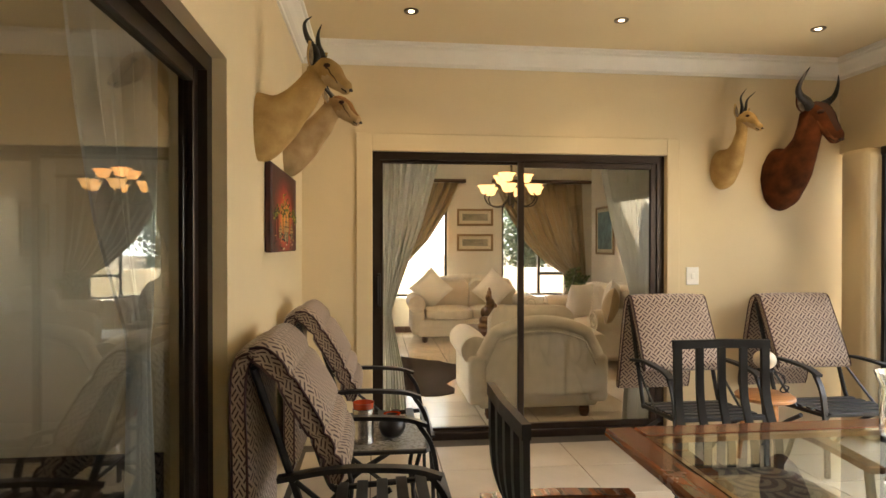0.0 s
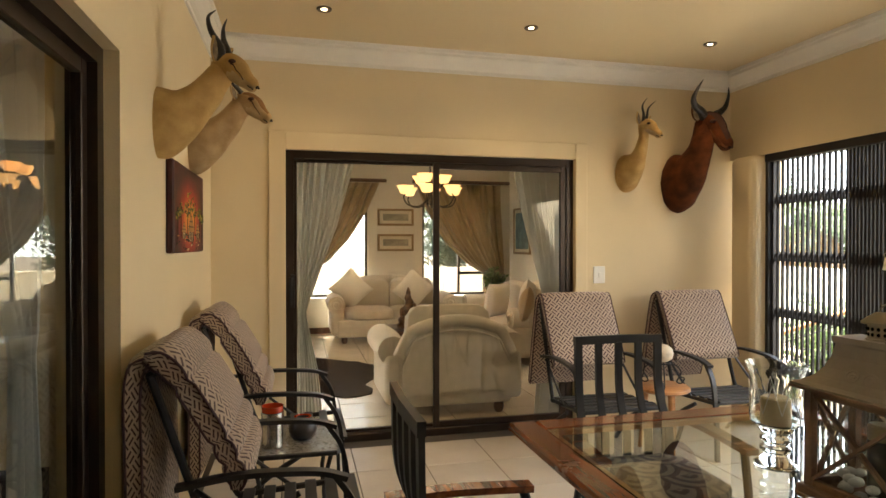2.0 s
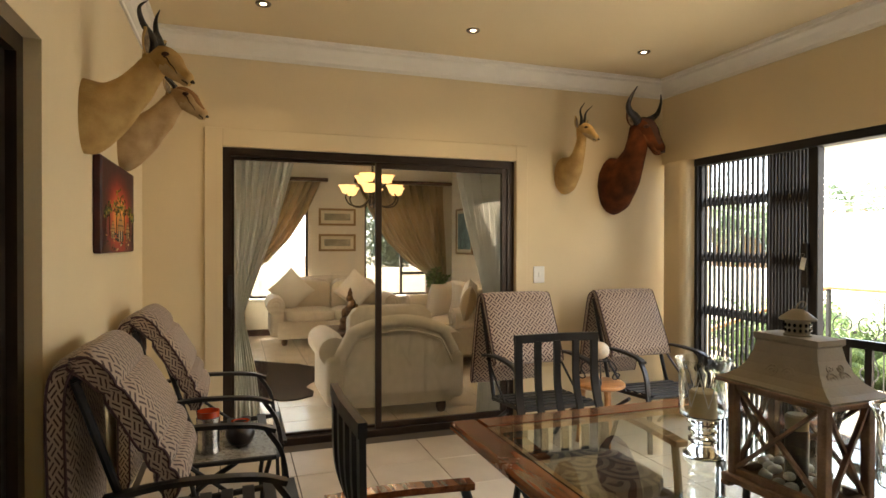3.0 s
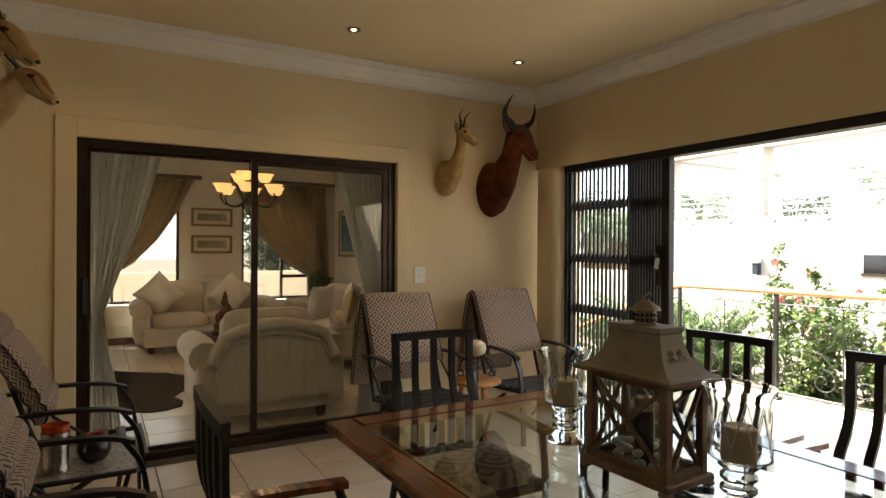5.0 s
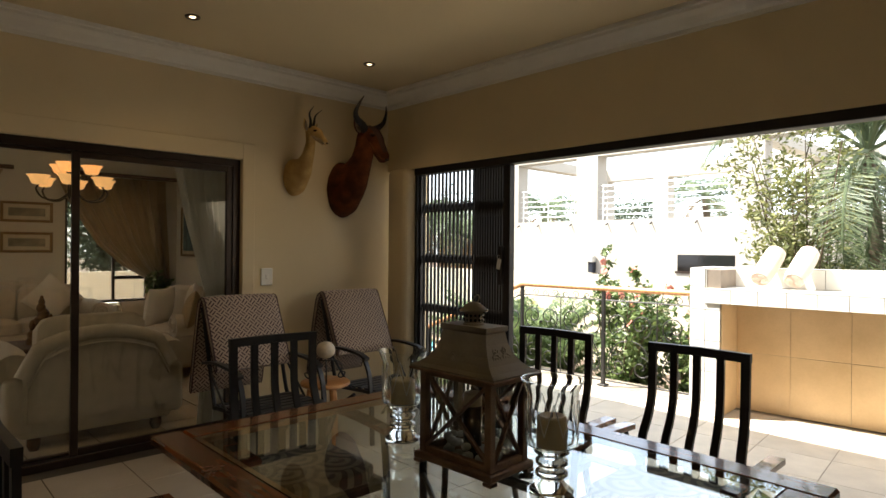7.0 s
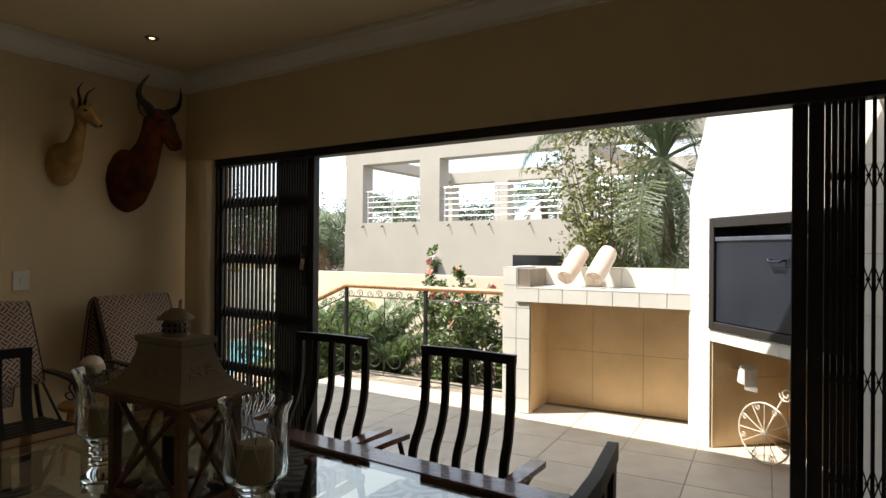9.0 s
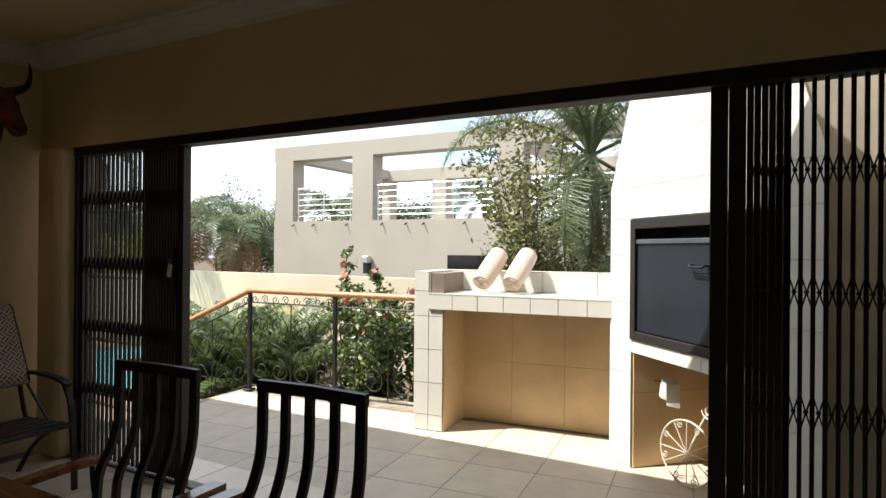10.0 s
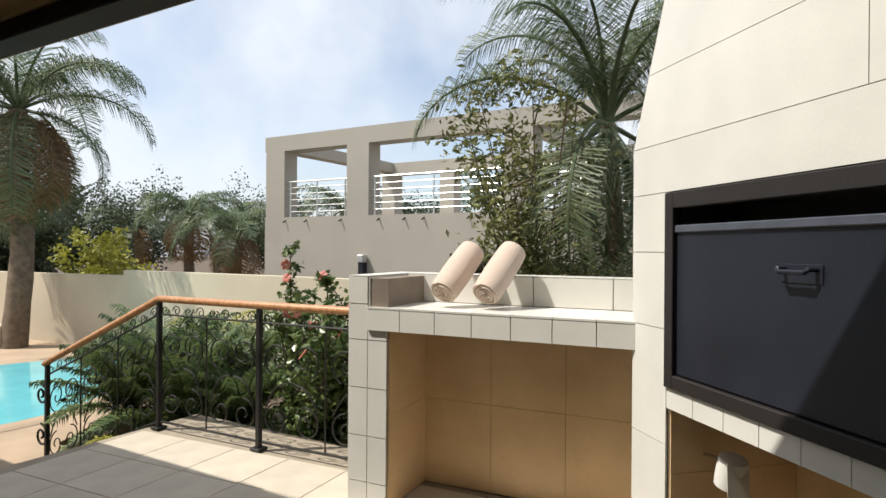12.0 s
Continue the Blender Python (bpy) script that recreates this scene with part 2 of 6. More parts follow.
for cloth in (SHEERDRAPE, GREYDRAPE):
    cn, cl = cloth.node_tree.nodes, cloth.node_tree.links
    veil, blend = cn.new("ShaderNodeBsdfTranslucent"), cn.new("ShaderNodeMixShader")
    veil.inputs["Color"].default_value = (0.8, 0.8, 0.74, 1)
    socket(blend, "Fac", 0.45)
    cl.new(cn["Principled BSDF"].outputs["BSDF"], blend.inputs[1]), cl.new(veil.outputs["BSDF"], blend.inputs[2])
    cl.new(blend.outputs["Shader"], cn["Material Output"].inputs["Surface"])
GOLDDRAPE = mat("gold_brown_curtain", (0.36, 0.26, 0.14), 0.6, vary=0.1, fine=250, bump=0.1, sheen=0.3)
HIDE = mat("dark_cowhide", (0.02, 0.015, 0.014), 0.92, spec=0.15, vary=0.3, scale=5, fine=180, bump=0.3, two=(0.05, 0.03, 0.025))
TOWEL = mat("pinkish_cream_towelling", (0.66, 0.52, 0.42), 0.95, vary=0.06, fine=220, bump=0.6, sheen=0.4)
CANDLE = mat("cream_candle_wax", (0.74, 0.58, 0.34), 0.5, vary=0.05, bump=0.05)
LANTERN = mat("distressed_red_brown_wood", (0.27, 0.165, 0.1), 0.65, vary=0.3, scale=14, fine=120, bump=0.25, stain=(0.13, 0.065, 0.035))
LANTERNTIN = mat("taupe_lantern_roof_metal", (0.31, 0.26, 0.19), 0.6, 0.1, vary=0.12, scale=8, bump=0.08)
WHITEPLASTIC = mat("white_plastic", (0.8, 0.78, 0.72), 0.4, vary=0.02, bump=0.0)
WHITEIRON = mat("cream_painted_wire", (0.7, 0.62, 0.5), 0.5, vary=0.08, bump=0.05)
FURTAN = mat("tan_short_fur", (0.46, 0.27, 0.09), 0.85, vary=0.14, scale=9, fine=260, bump=0.6, two=(0.68, 0.47, 0.2), spec=0.12)
FURPALE = mat("fawn_short_fur", (0.4, 0.23, 0.09), 0.85, vary=0.14, scale=8, fine=260, bump=0.6, two=(0.64, 0.47, 0.26), spec=0.12)
FURRED = mat("dark_red_brown_fur", (0.06, 0.017, 0.005), 0.85, vary=0.35, scale=9, fine=240, bump=0.7, two=(0.17, 0.05, 0.016), spec=0.12)
FURCHEEK = mat("pale_cheek_fur", (0.5, 0.34, 0.17), 0.85, vary=0.14, scale=14, fine=260, bump=0.6, two=(0.66, 0.5, 0.3), spec=0.12)
FURBROW = mat("brown_nose_bridge_fur", (0.2, 0.1, 0.035), 0.85, vary=0.2, scale=14, fine=260, bump=0.6, two=(0.3, 0.16, 0.06), spec=0.12)
FURORANGE = mat("orange_brown_muzzle_fur", (0.15, 0.045, 0.015), 0.8, vary=0.3, scale=14, fine=240, bump=0.6, two=(0.24, 0.09, 0.035), spec=0.12)
EARFUR = mat("grey_brown_inner_ear_fur", (0.2, 0.14, 0.085), 0.9, vary=0.3, scale=30, fine=240, bump=0.5, two=(0.4, 0.31, 0.2), spec=0.12)
FURDARK = mat("dark_muzzle_fur", (0.06, 0.03, 0.02), 0.7, vary=0.2, fine=240, bump=0.4, spec=0.12)
FURWHITE = mat("white_face_fur", (0.62, 0.53, 0.4), 0.85, vary=0.08, fine=240, bump=0.4, spec=0.12)
HORN = mat("black_ridged_horn", (0.02, 0.016, 0.013), 0.4, vary=0.3, scale=30, fine=60, bump=0.6)
EYE = mat("black_glass_eye", (0.004, 0.003, 0.003), 0.08, bump=0)
POTBLACK = mat("black_glazed_clay", (0.025, 0.018, 0.016), 0.3, bump=0.05)
MERCURY = mat("crackled_silver_glass", (0.75, 0.73, 0.7), 0.18, 0.95, vary=0.25, scale=40, bump=0.1)
REDGLASS = mat("amber_red_glass", (0.55, 0.06, 0.015), 0.12, vary=0.15, bump=0.0, coat=0.5)
FACADE = mat("grey_beige_house_plaster", (0.36, 0.33, 0.28), 0.8, vary=0.05, scale=1, fine=60, bump=0.1)
GARDENWALL = mat("cream_garden_wall_plaster", (0.55, 0.48, 0.36), 0.85, vary=0.08, scale=1, fine=60, bump=0.15)
RAILSTEEL = mat("silver_tube_steel", (0.6, 0.6, 0.58), 0.35, 0.7, bump=0.02)
SOIL = mat("brown_garden_soil", (0.12, 0.085, 0.055), 0.95, vary=0.3, scale=3, fine=40, bump=0.6)
PAVING = mat("tan_pool_paving", (0.42, 0.31, 0.21), 0.8, vary=0.12, scale=2, fine=30, bump=0.3)
POOLSHELL = mat("turquoise_pool_water", (0.14, 0.5, 0.56), 0.06, vary=0.08, scale=2, fine=14, bump=0.12)
BARK = mat("grey_brown_palm_bark", (0.17, 0.125, 0.085), 0.9, vary=0.3, scale=8, fine=40, bump=0.6)
TWIG = mat("brown_twig_bark", (0.1, 0.07, 0.04), 0.85, vary=0.2, bump=0.3)
PALMLEAF = leafy("grey_green_palm_leaf", (0.045, 0.075, 0.035), (0.17, 0.21, 0.1))
OLIVELEAF = leafy("olive_green_leaf", (0.07, 0.09, 0.022), (0.27, 0.27, 0.1), 0.45)
PALMDRY = leafy("dry_brown_palm_leaf", (0.16, 0.09, 0.035), (0.28, 0.18, 0.08))
BUSHLEAF = leafy("glossy_green_leaf", (0.045, 0.085, 0.022), (0.16, 0.21, 0.065), 0.35)
CYCADLEAF = leafy("blue_green_cycad_leaf", (0.045, 0.08, 0.03), (0.17, 0.22, 0.08), 0.4)
LIMELEAF = leafy("yellow_green_leaf", (0.22, 0.24, 0.03), (0.42, 0.4, 0.06))
FARLEAF = leafy("far_dark_foliage", (0.03, 0.05, 0.025), (0.08, 0.1, 0.05))
FLOWER = leafy("coral_red_petal", (0.6, 0.14, 0.1), (0.75, 0.36, 0.28))
LAMPGLASS = glow("lit_amber_lamp_glass", (1.0, 0.52, 0.18), 0.15)
SPOT = glow("lit_downlight_lens", (1.0, 0.74, 0.42), 1.1)
RINGMETAL = mat("dark_bronze_ring", (0.16, 0.12, 0.08), 0.35, 0.7, bump=0.02)
# Lighter steel that puts the highlight along the firebox lip into the colour.
LIPSHINE = mat("blue_grey_highlight_steel", (0.09, 0.1, 0.125), 0.4, 0.2, vary=0.25, scale=6, bump=0.05)
CHROME = mat("brushed_nickel", (0.5, 0.46, 0.4), 0.3, 0.9, bump=0.02)


# ---- building helpers ----
def part(name, bm, material, parent=None, label="", smooth=False):
    me = bpy.data.meshes.new(name)
    bm.normal_update()
    bm.to_mesh(me)
    bm.free()
    for m in material if isinstance(material, (list, tuple)) else [material]:
        me.materials.append(m)
    if smooth:
        me.polygons.foreach_set("use_smooth", [True] * len(me.polygons))
        me.set_sharp_from_angle(angle=radians(40))
    ob = new(name, me)
    if parent:
        ob.parent = parent
    return tagged(ob, label)


def thing(name, label, category, m=None, group="", kind=""):
    ob = new(name)
    ob.empty_display_size = 0.05
    if m is not None:
        ob.matrix_basis = m
    return tagged(ob, label, category, group, kind)


def setting(name, bm, material, label, category):
    return tagged(part(name, bm, material), label, category, "", "structure")


def bx(x0, x1, y0, y1, z0, z1, bevel=0.0, bm=None, seg=1):
    own = bm is None
    b = bmesh.new()
    bmesh.ops.create_cube(b, size=1)
    for v in b.verts:
        v.co = Vector(((x0 + x1) / 2 + v.co.x * (x1 - x0), (y0 + y1) / 2 + v.co.y * (y1 - y0), (z0 + z1) / 2 + v.co.z * (z1 - z0)))
    if bevel:
        bmesh.ops.bevel(b, geom=b.edges[:], offset=bevel, segments=seg, affect="EDGES", profile=0.5)
    return b if own else merge(bm, b)


def merge(bm, other, m=None, index=None):
    if m is not None:
        bmesh.ops.transform(other, matrix=m, verts=other.verts)
    if index is not None:
        for f in other.faces:
            f.material_index = index
    me = bpy.data.meshes.new("joined")
    other.to_mesh(me)
    other.free()
    bm.from_mesh(me)
    bpy.data.meshes.remove(me)
    return bm


def moved(bm, m):
    bmesh.ops.transform(bm, matrix=m, verts=bm.verts)
    return bm


def tube(points, radius, sides=8, flat=1.0, up=(0, 0, 1), bm=None, caps=True):
    """A swept tube along points; radius is a number or one per point; flat squeezes it across."""
    own = bm is None
    b = bmesh.new() if own else bm
    pts = [Vector(p) for p in points]
    rs = [radius] * len(pts) if isinstance(radius, (int, float)) else list(radius)
    rings = []
    side = None
    for i, p in enumerate(pts):
        d = (pts[min(i + 1, len(pts) - 1)] - pts[max(i - 1, 0)]).normalized()
        if side is None:
            side = d.cross(Vector(up))
            if side.length < 1e-3:
                side = d.cross(Vector((1, 0, 0)))
        side = (side - d * side.dot(d)).normalized()
        top = side.cross(d)
        r = rs[i]
        ra, rb = r if isinstance(r, tuple) else (r, r * flat)
        rings.append([b.verts.new(p + side * (ra * math.cos(2 * math.pi * k / sides)) + top * (rb * math.sin(2 * math.pi * k / sides))) for k in range(sides)])
    for a, c in zip(rings, rings[1:]):
        for k in range(sides):
            b.faces.new((a[k], a[(k + 1) % sides], c[(k + 1) % sides], c[k]))
    if caps:
        b.faces.new(rings[0][::-1]), b.faces.new(rings[-1])
    return b


def bar(points, width, thick, up=(0, 0, 1), bm=None):
    """A flat or square bar swept along points, width across and thick in the up sense."""
    own = bm is None
    b = bmesh.new() if own else bm
    pts = [Vector(p) for p in points]
    rings = []
    for i, p in enumerate(pts):
        d = (pts[min(i + 1, len(pts) - 1)] - pts[max(i - 1, 0)]).normalized()
        side = d.cross(Vector(up)).normalized()
        top = side.cross(d)
        rings.append([b.verts.new(p + side * (sx * width / 2) + top * (sz * thick / 2)) for sx, sz in ((-1, -1), (1, -1), (1, 1), (-1, 1))])
    for a, c in zip(rings, rings[1:]):
        for k in range(4):
            b.faces.new((a[k], a[(k + 1) % 4], c[(k + 1) % 4], c[k]))
    b.faces.new(rings[0][::-1]), b.faces.new(rings[-1])
    return b


def lathe(profile, sides=24, bm=None, closed=True):
    own = bm is None
    b = bmesh.new() if own else bm
    rings = [[b.verts.new((r * math.cos(2 * math.pi * k / sides), r * math.sin(2 * math.pi * k / sides), z)) for k in range(sides)] for r, z in profile]
    for a, c in zip(rings, rings[1:]):
        for k in range(sides):
            b.faces.new((a[k], a[(k + 1) % sides], c[(k + 1) % sides], c[k]))
    if closed:
        if profile[0][0] > 1e-4:
            b.faces.new(rings[0][::-1])
        if profile[-1][0] > 1e-4:
            b.faces.new(rings[-1])
    bmesh.ops.remove_doubles(b, verts=b.verts, dist=1e-5)
    return b


def prism(outline, z0, z1, bm=None):
    own = bm is None
    b = bmesh.new() if own else bm
    lo, hi = [b.verts.new((x, y, z0)) for x, y in outline], [b.verts.new((x, y, z1)) for x, y in outline]
    n = len(outline)
    for k in range(n):
        b.faces.new((lo[k], lo[(k + 1) % n], hi[(k + 1) % n], hi[k]))
    b.faces.new(lo[::-1]), b.faces.new(hi)
    return b


def curve3(points, n):
    """A smooth line through points."""
    p = [Vector(q) for q in points]
    p = [p[0] * 2 - p[1]] + p + [p[-1] * 2 - p[-2]]
    out_ = []
    for i in range(1, len(p) - 2):
        for k in range(n):
            t = k / n
            a, b, c, d = p[i - 1:i + 3]
            out_.append(0.5 * (2 * b + (c - a) * t + (2 * a - 5 * b + 4 * c - d) * t * t + (3 * b - a - 3 * c + d) * t ** 3))
    return out_ + [p[-2]]


def spiral(cx, cz, r0, r1, a0, turns, n=22):
    """Points of a scroll in the xz plane."""
    return [Vector((cx + (r0 + (r1 - r0) * k / n) * math.cos(a0 + turns * 2 * math.pi * k / n), 0, cz + (r0 + (r1 - r0) * k / n) * math.sin(a0 + turns * 2 * math.pi * k / n))) for k in range(n + 1)]


def ball(cx, cy, cz, rx, ry, rz, bm=None, u=16, v=10, index=None):
    b = bmesh.new()
    bmesh.ops.create_uvsphere(b, u_segments=u, v_segments=v, radius=1)
    m = Matrix.Translation((cx, cy, cz)) @ Matrix.Diagonal((rx, ry, rz, 1))
    if bm is None:
        return moved(b, m)
    return merge(bm, b, m, index)


def puffed(x, y, z, cx=0, cy=0, cz=0, round_=3.2, u=20, v=12, bm=None):
    """A padded block: a superellipsoid of half sizes x, y, z."""
    b = bmesh.new()
    bmesh.ops.create_uvsphere(b, u_segments=u, v_segments=v, radius=1)
    for w in b.verts:
        d = (abs(w.co.x) ** round_ + abs(w.co.y) ** round_ + abs(w.co.z) ** round_) ** (1 / round_)
        w.co = Vector((cx + x * w.co.x / d, cy + y * w.co.y / d, cz + z * w.co.z / d))
    return b if bm is None else merge(bm, b)

# ---- the room: walls, floor, ceiling ----
L, R, W, TOP = 0.65, 4.775, 4.273, 2.857
NEAR = -3.2
ROOM_DOOR = (1.145, 3.35, 2.1)
LEFT_DOOR = (-0.6, 2.125, 2.08)
OPEN = (-2.3, 3.895, 2.135)
FAR = 9.7
back_wall = bmesh.new()
bx(L - 0.25, ROOM_DOOR[0], W, W + 0.22, 0, 3.0, bm=back_wall)
bx(ROOM_DOOR[1], R + 0.35, W, W + 0.22, 0, 3.0, bm=back_wall)
bx(ROOM_DOOR[0], ROOM_DOOR[1], W, W + 0.22, ROOM_DOOR[2], 3.0, bm=back_wall)
wall_north = setting("wall_north", back_wall, PLASTER, "cream plastered wall round the sliding door", "wall")
surround = bmesh.new()
for x0, x1, z0, z1 in ((1.03, 1.145, 0, 2.225), (3.35, 3.45, 0, 2.225), (1.145, 3.35, 2.1, 2.225)):
    bx(x0, x1, W - 0.018, W - 0.001, z0, z1, 0.004, bm=surround)
setting("trim", surround, PLASTER, "raised cream plaster band framing the sliding door", "trim")
left_wall = bmesh.new()
bx(L - 0.22, L, LEFT_DOOR[1], W, 0, 3.0, bm=left_wall)
bx(L - 0.22, L, NEAR, LEFT_DOOR[0], 0, 3.0, bm=left_wall)
bx(L - 0.22, L, LEFT_DOOR[0], LEFT_DOOR[1], LEFT_DOOR[2], 3.0, bm=left_wall)
setting("wall_west", left_wall, PLASTER, "cream plastered wall with a glazed sliding door", "wall")
right_wall = bmesh.new()
bx(R, R + 0.2, NEAR, W, OPEN[2], 3.0, bm=right_wall)
bx(R, R + 0.2, NEAR, OPEN[0], 0, OPEN[2], bm=right_wall)
setting("wall_east", right_wall, PLASTER, "cream plastered lintel wall above the patio opening", "wall")
nib = bx(R - 0.1, R + 0.2, OPEN[1], W - 0.115, 0, OPEN[2] - 0.001, 0.05, seg=4)
setting("column", nib, PLASTER, "round-edged cream plastered column beside the patio opening", "column")
setting("wall_south", bx(L - 0.22, R + 0.2, NEAR - 0.2, NEAR, 0, 3.0), PLASTER, "plain cream plastered wall closing the room", "wall")
setting("ceiling", bx(L - 0.22, R + 0.2, NEAR - 0.2, W + 0.22, TOP, TOP + 0.15), CEILING, "cream painted flat ceiling with downlights", "ceiling")


def cornice(run, inward, name):
    """Stepped moulding along a wall: run is the wall line, inward the way into the room."""
    b = bmesh.new()
    prof = ((0, 0.15), (0.0, 0.0), (0.014, 0.0), (0.014, 0.025), (0.035, 0.04), (0.06, 0.075), (0.085, 0.1), (0.085, 0.12), (0.1, 0.125), (0.1, 0.15))
    a, c = Vector(run[0]), Vector(run[1])
    n = Vector(inward)
    along = (c - a).normalized()
    rings = []
    for p, s in ((a, 1), (c, -1)):
        rings.append([b.verts.new(p + n * d + along * (s * d * run[2]) + Vector((0, 0, TOP - 0.15 + h))) for d, h in prof])
    k = len(prof)
    for i in range(k):
        b.faces.new((rings[0][i], rings[0][(i + 1) % k], rings[1][(i + 1) % k], rings[1][i]))
    return setting(name, b, CORNICE, "white moulded plaster cornice under the ceiling", "cornice")


cornice(((L, W, 0), (R, W, 0), 1), (0, -1, 0), "trim")
cornice(((L, NEAR, 0), (L, W, 0), 1), (1, 0, 0), "trim")
cornice(((R, NEAR, 0), (R, W, 0), 1), (-1, 0, 0), "trim")

floor = setting("floor", bx(L - 0.22, R + 0.35, NEAR - 0.2, W + 0.1, -0.12, -0.006), GROUT, "floor of cream ceramic tiles with thin grey joints", "floor")

# ---- sliding door to the living room ----
door = thing("door_1", "bronze aluminium sliding glass door, closed, to the living room", "sliding door", kind="structure")
x0, x1, zt = ROOM_DOOR
part("door_frame", bx(x0, x0 + 0.055, W + 0.03, W + 0.13, 0, zt), BRONZE, door)
part("door_frame", bx(x1 - 0.055, x1, W + 0.03, W + 0.13, 0, zt), BRONZE, door)
part("door_frame", bx(x0 + 0.055, x1 - 0.055, W + 0.03, W + 0.13, zt - 0.055, zt), BRONZE, door)
part("threshold", bx(x0, x1, W + 0.02, W + 0.14, -0.005, 0.05, 0.004), BRONZE, door)


def leaf(parent, a, b_, y, z0, z1, stile=0.05, glassmat=PANE):
    """A framed glass leaf in the xz plane."""
    for p, q in ((a, a + stile), (b_ - stile, b_)):
        part("stile", bx(p, q, y - 0.018, y + 0.018, z0, z1, 0.003), BRONZE, parent)
    part("rail", bx(a + stile, b_ - stile, y - 0.018, y + 0.018, z0, z0 + stile, 0.003), BRONZE, parent)
    part("rail", bx(a + stile, b_ - stile, y - 0.018, y + 0.018, z1 - stile, z1, 0.003), BRONZE, parent)
    g = part("pane", bx(a + stile, b_ - stile, y - 0.003, y + 0.003, z0 + stile, z1 - stile), glassmat, parent, "clear glass pane")
    g.visible_shadow = False
    return g


leaf(door, 2.22, x1 - 0.055, W + 0.06, 0.05, zt - 0.055, 0.045)
leaf(door, x0 + 0.055, 2.27, W + 0.1, 0.05, zt - 0.055, 0.02)
lock = bmesh.new()
bx(1.175, 1.205, W + 0.005, W + 0.045, 0.98, 1.22, 0.006, bm=lock)
bx(1.17, 1.19, W - 0.015, W + 0.01, 1.0, 1.2, 0.005, bm=lock)
part("handle", lock, GATE, door, "black pull handle")

# ---- sliding door in the left wall ----
door2 = thing("door_2", "bronze aluminium sliding glass door with a grey sheer curtain behind", "sliding door", kind="structure")
y0, y1, zt2 = LEFT_DOOR
FX0, FX1 = L - 0.15, L - 0.05
part("door_frame", bx(FX0, FX1, y1 - 0.06, y1, 0, zt2), BRONZE, door2)
part("door_frame", bx(FX0, FX1, y0, y0 + 0.06, 0, zt2), BRONZE, door2)
part("door_frame", bx(FX0, FX1, y0 + 0.06, y1 - 0.06, zt2 - 0.06, zt2), BRONZE, door2)
part("threshold", bx(FX0, FX1, y0 + 0.06, y1 - 0.06, 0, 0.05), BRONZE, door2)
for p, q in ((y0 + 0.06, y0 + 0.11), (y1 - 0.11, y1 - 0.06)):
    part("stile", bx(L - 0.12, L - 0.08, p, q, 0.05, zt2 - 0.06, 0.003), BRONZE, door2)
for p, q in ((0.05, 0.1), (zt2 - 0.11, zt2 - 0.06)):
    part("rail", bx(L - 0.12, L - 0.08, y0 + 0.11, y1 - 0.11, p, q, 0.003), BRONZE, door2)
pane2 = part("pane", bx(L - 0.103, L - 0.097, y0 + 0.11, y1 - 0.11, 0.1, zt2 - 0.11), PANE, door2, "clear glass pane")
pane2.visible_shadow = False

# ---- house shell outside the room ----
eave = bmesh.new()
bx(-6.2, 5.06, -9.0, 4.9, 3.0, 3.12, bm=eave)
# Stops short in the west so daylight reaches the added side window.
bx(-0.5, 5.06, 4.9, 10.2, 3.0, 3.12, bm=eave)
setting("roof", eave, PLASTER, "flat roof slab whose edge shades the patio", "roof")
setting("wall_outer", bx(R, R + 0.2, W + 0.22, FAR + 0.3, -0.6, 3.0), LIVING, "plastered outer wall of the living room", "wall")

# ---- living room ----
setting("floor_living", bx(-0.2, R, W + 0.1, FAR, -0.12, -0.006), GROUT, "living room floor of cream ceramic tiles", "floor")
setting("ceiling_living", bx(-0.2, R, W + 0.22, FAR, 2.78, 2.95), CORNICE, "white painted living room ceiling", "ceiling")
# The opening is assumed, out of view, and brightens the living room.
west = bmesh.new()
for ya, yb, za, zb in ((W + 0.22, 5.6, -0.6, 3.0), (6.9, FAR + 0.2, -0.6, 3.0), (5.6, 6.9, -0.6, 0.9), (5.6, 6.9, 2.1, 3.0)):
    bx(-0.4, -0.2, ya, yb, za, zb, bm=west)
setting("wall_living_west", west, LIVING, "pale plastered living room wall with an opening added for daylight", "wall")
win = thing("window_4", "unseen bronze framed side window assumed as a daylight source", "window", kind="structure")
for ya, yb, za, zb in ((5.6, 5.65, 0.9, 2.1), (6.85, 6.9, 0.9, 2.1), (5.65, 6.85, 0.9, 0.95), (5.65, 6.85, 2.05, 2.1)):
    part("window_frame", bx(-0.33, -0.27, ya, yb, za, zb), BRONZE, win)
g = part("pane", bx(-0.303, -0.298, 5.65, 6.85, 0.95, 2.05), PANE, win)
g.visible_shadow = False
far = bmesh.new()
WINS = ((1.0, 2.33), (3.24, 4.36))
WZ = (0.58, 2.1)
bx(-0.2, WINS[0][0], FAR, FAR + 0.2, -0.6, 3.0, bm=far)
bx(WINS[0][1], WINS[1][0], FAR, FAR + 0.2, -0.6, 3.0, bm=far)
bx(WINS[1][1], R, FAR, FAR + 0.2, -0.6, 3.0, bm=far)
for a, b_ in WINS:
    bx(a, b_, FAR, FAR + 0.2, -0.6, WZ[0], bm=far)
    bx(a, b_, FAR, FAR + 0.2, WZ[1], 3.0, bm=far)
setting("wall_living_north", far, LIVING, "pale plastered living room wall with two windows", "wall")
setting("baseboard", bx(-0.2, R, FAR - 0.018, FAR - 0.001, 0, 0.1, 0.003), DARKWOOD, "dark wooden skirting board", "skirting")
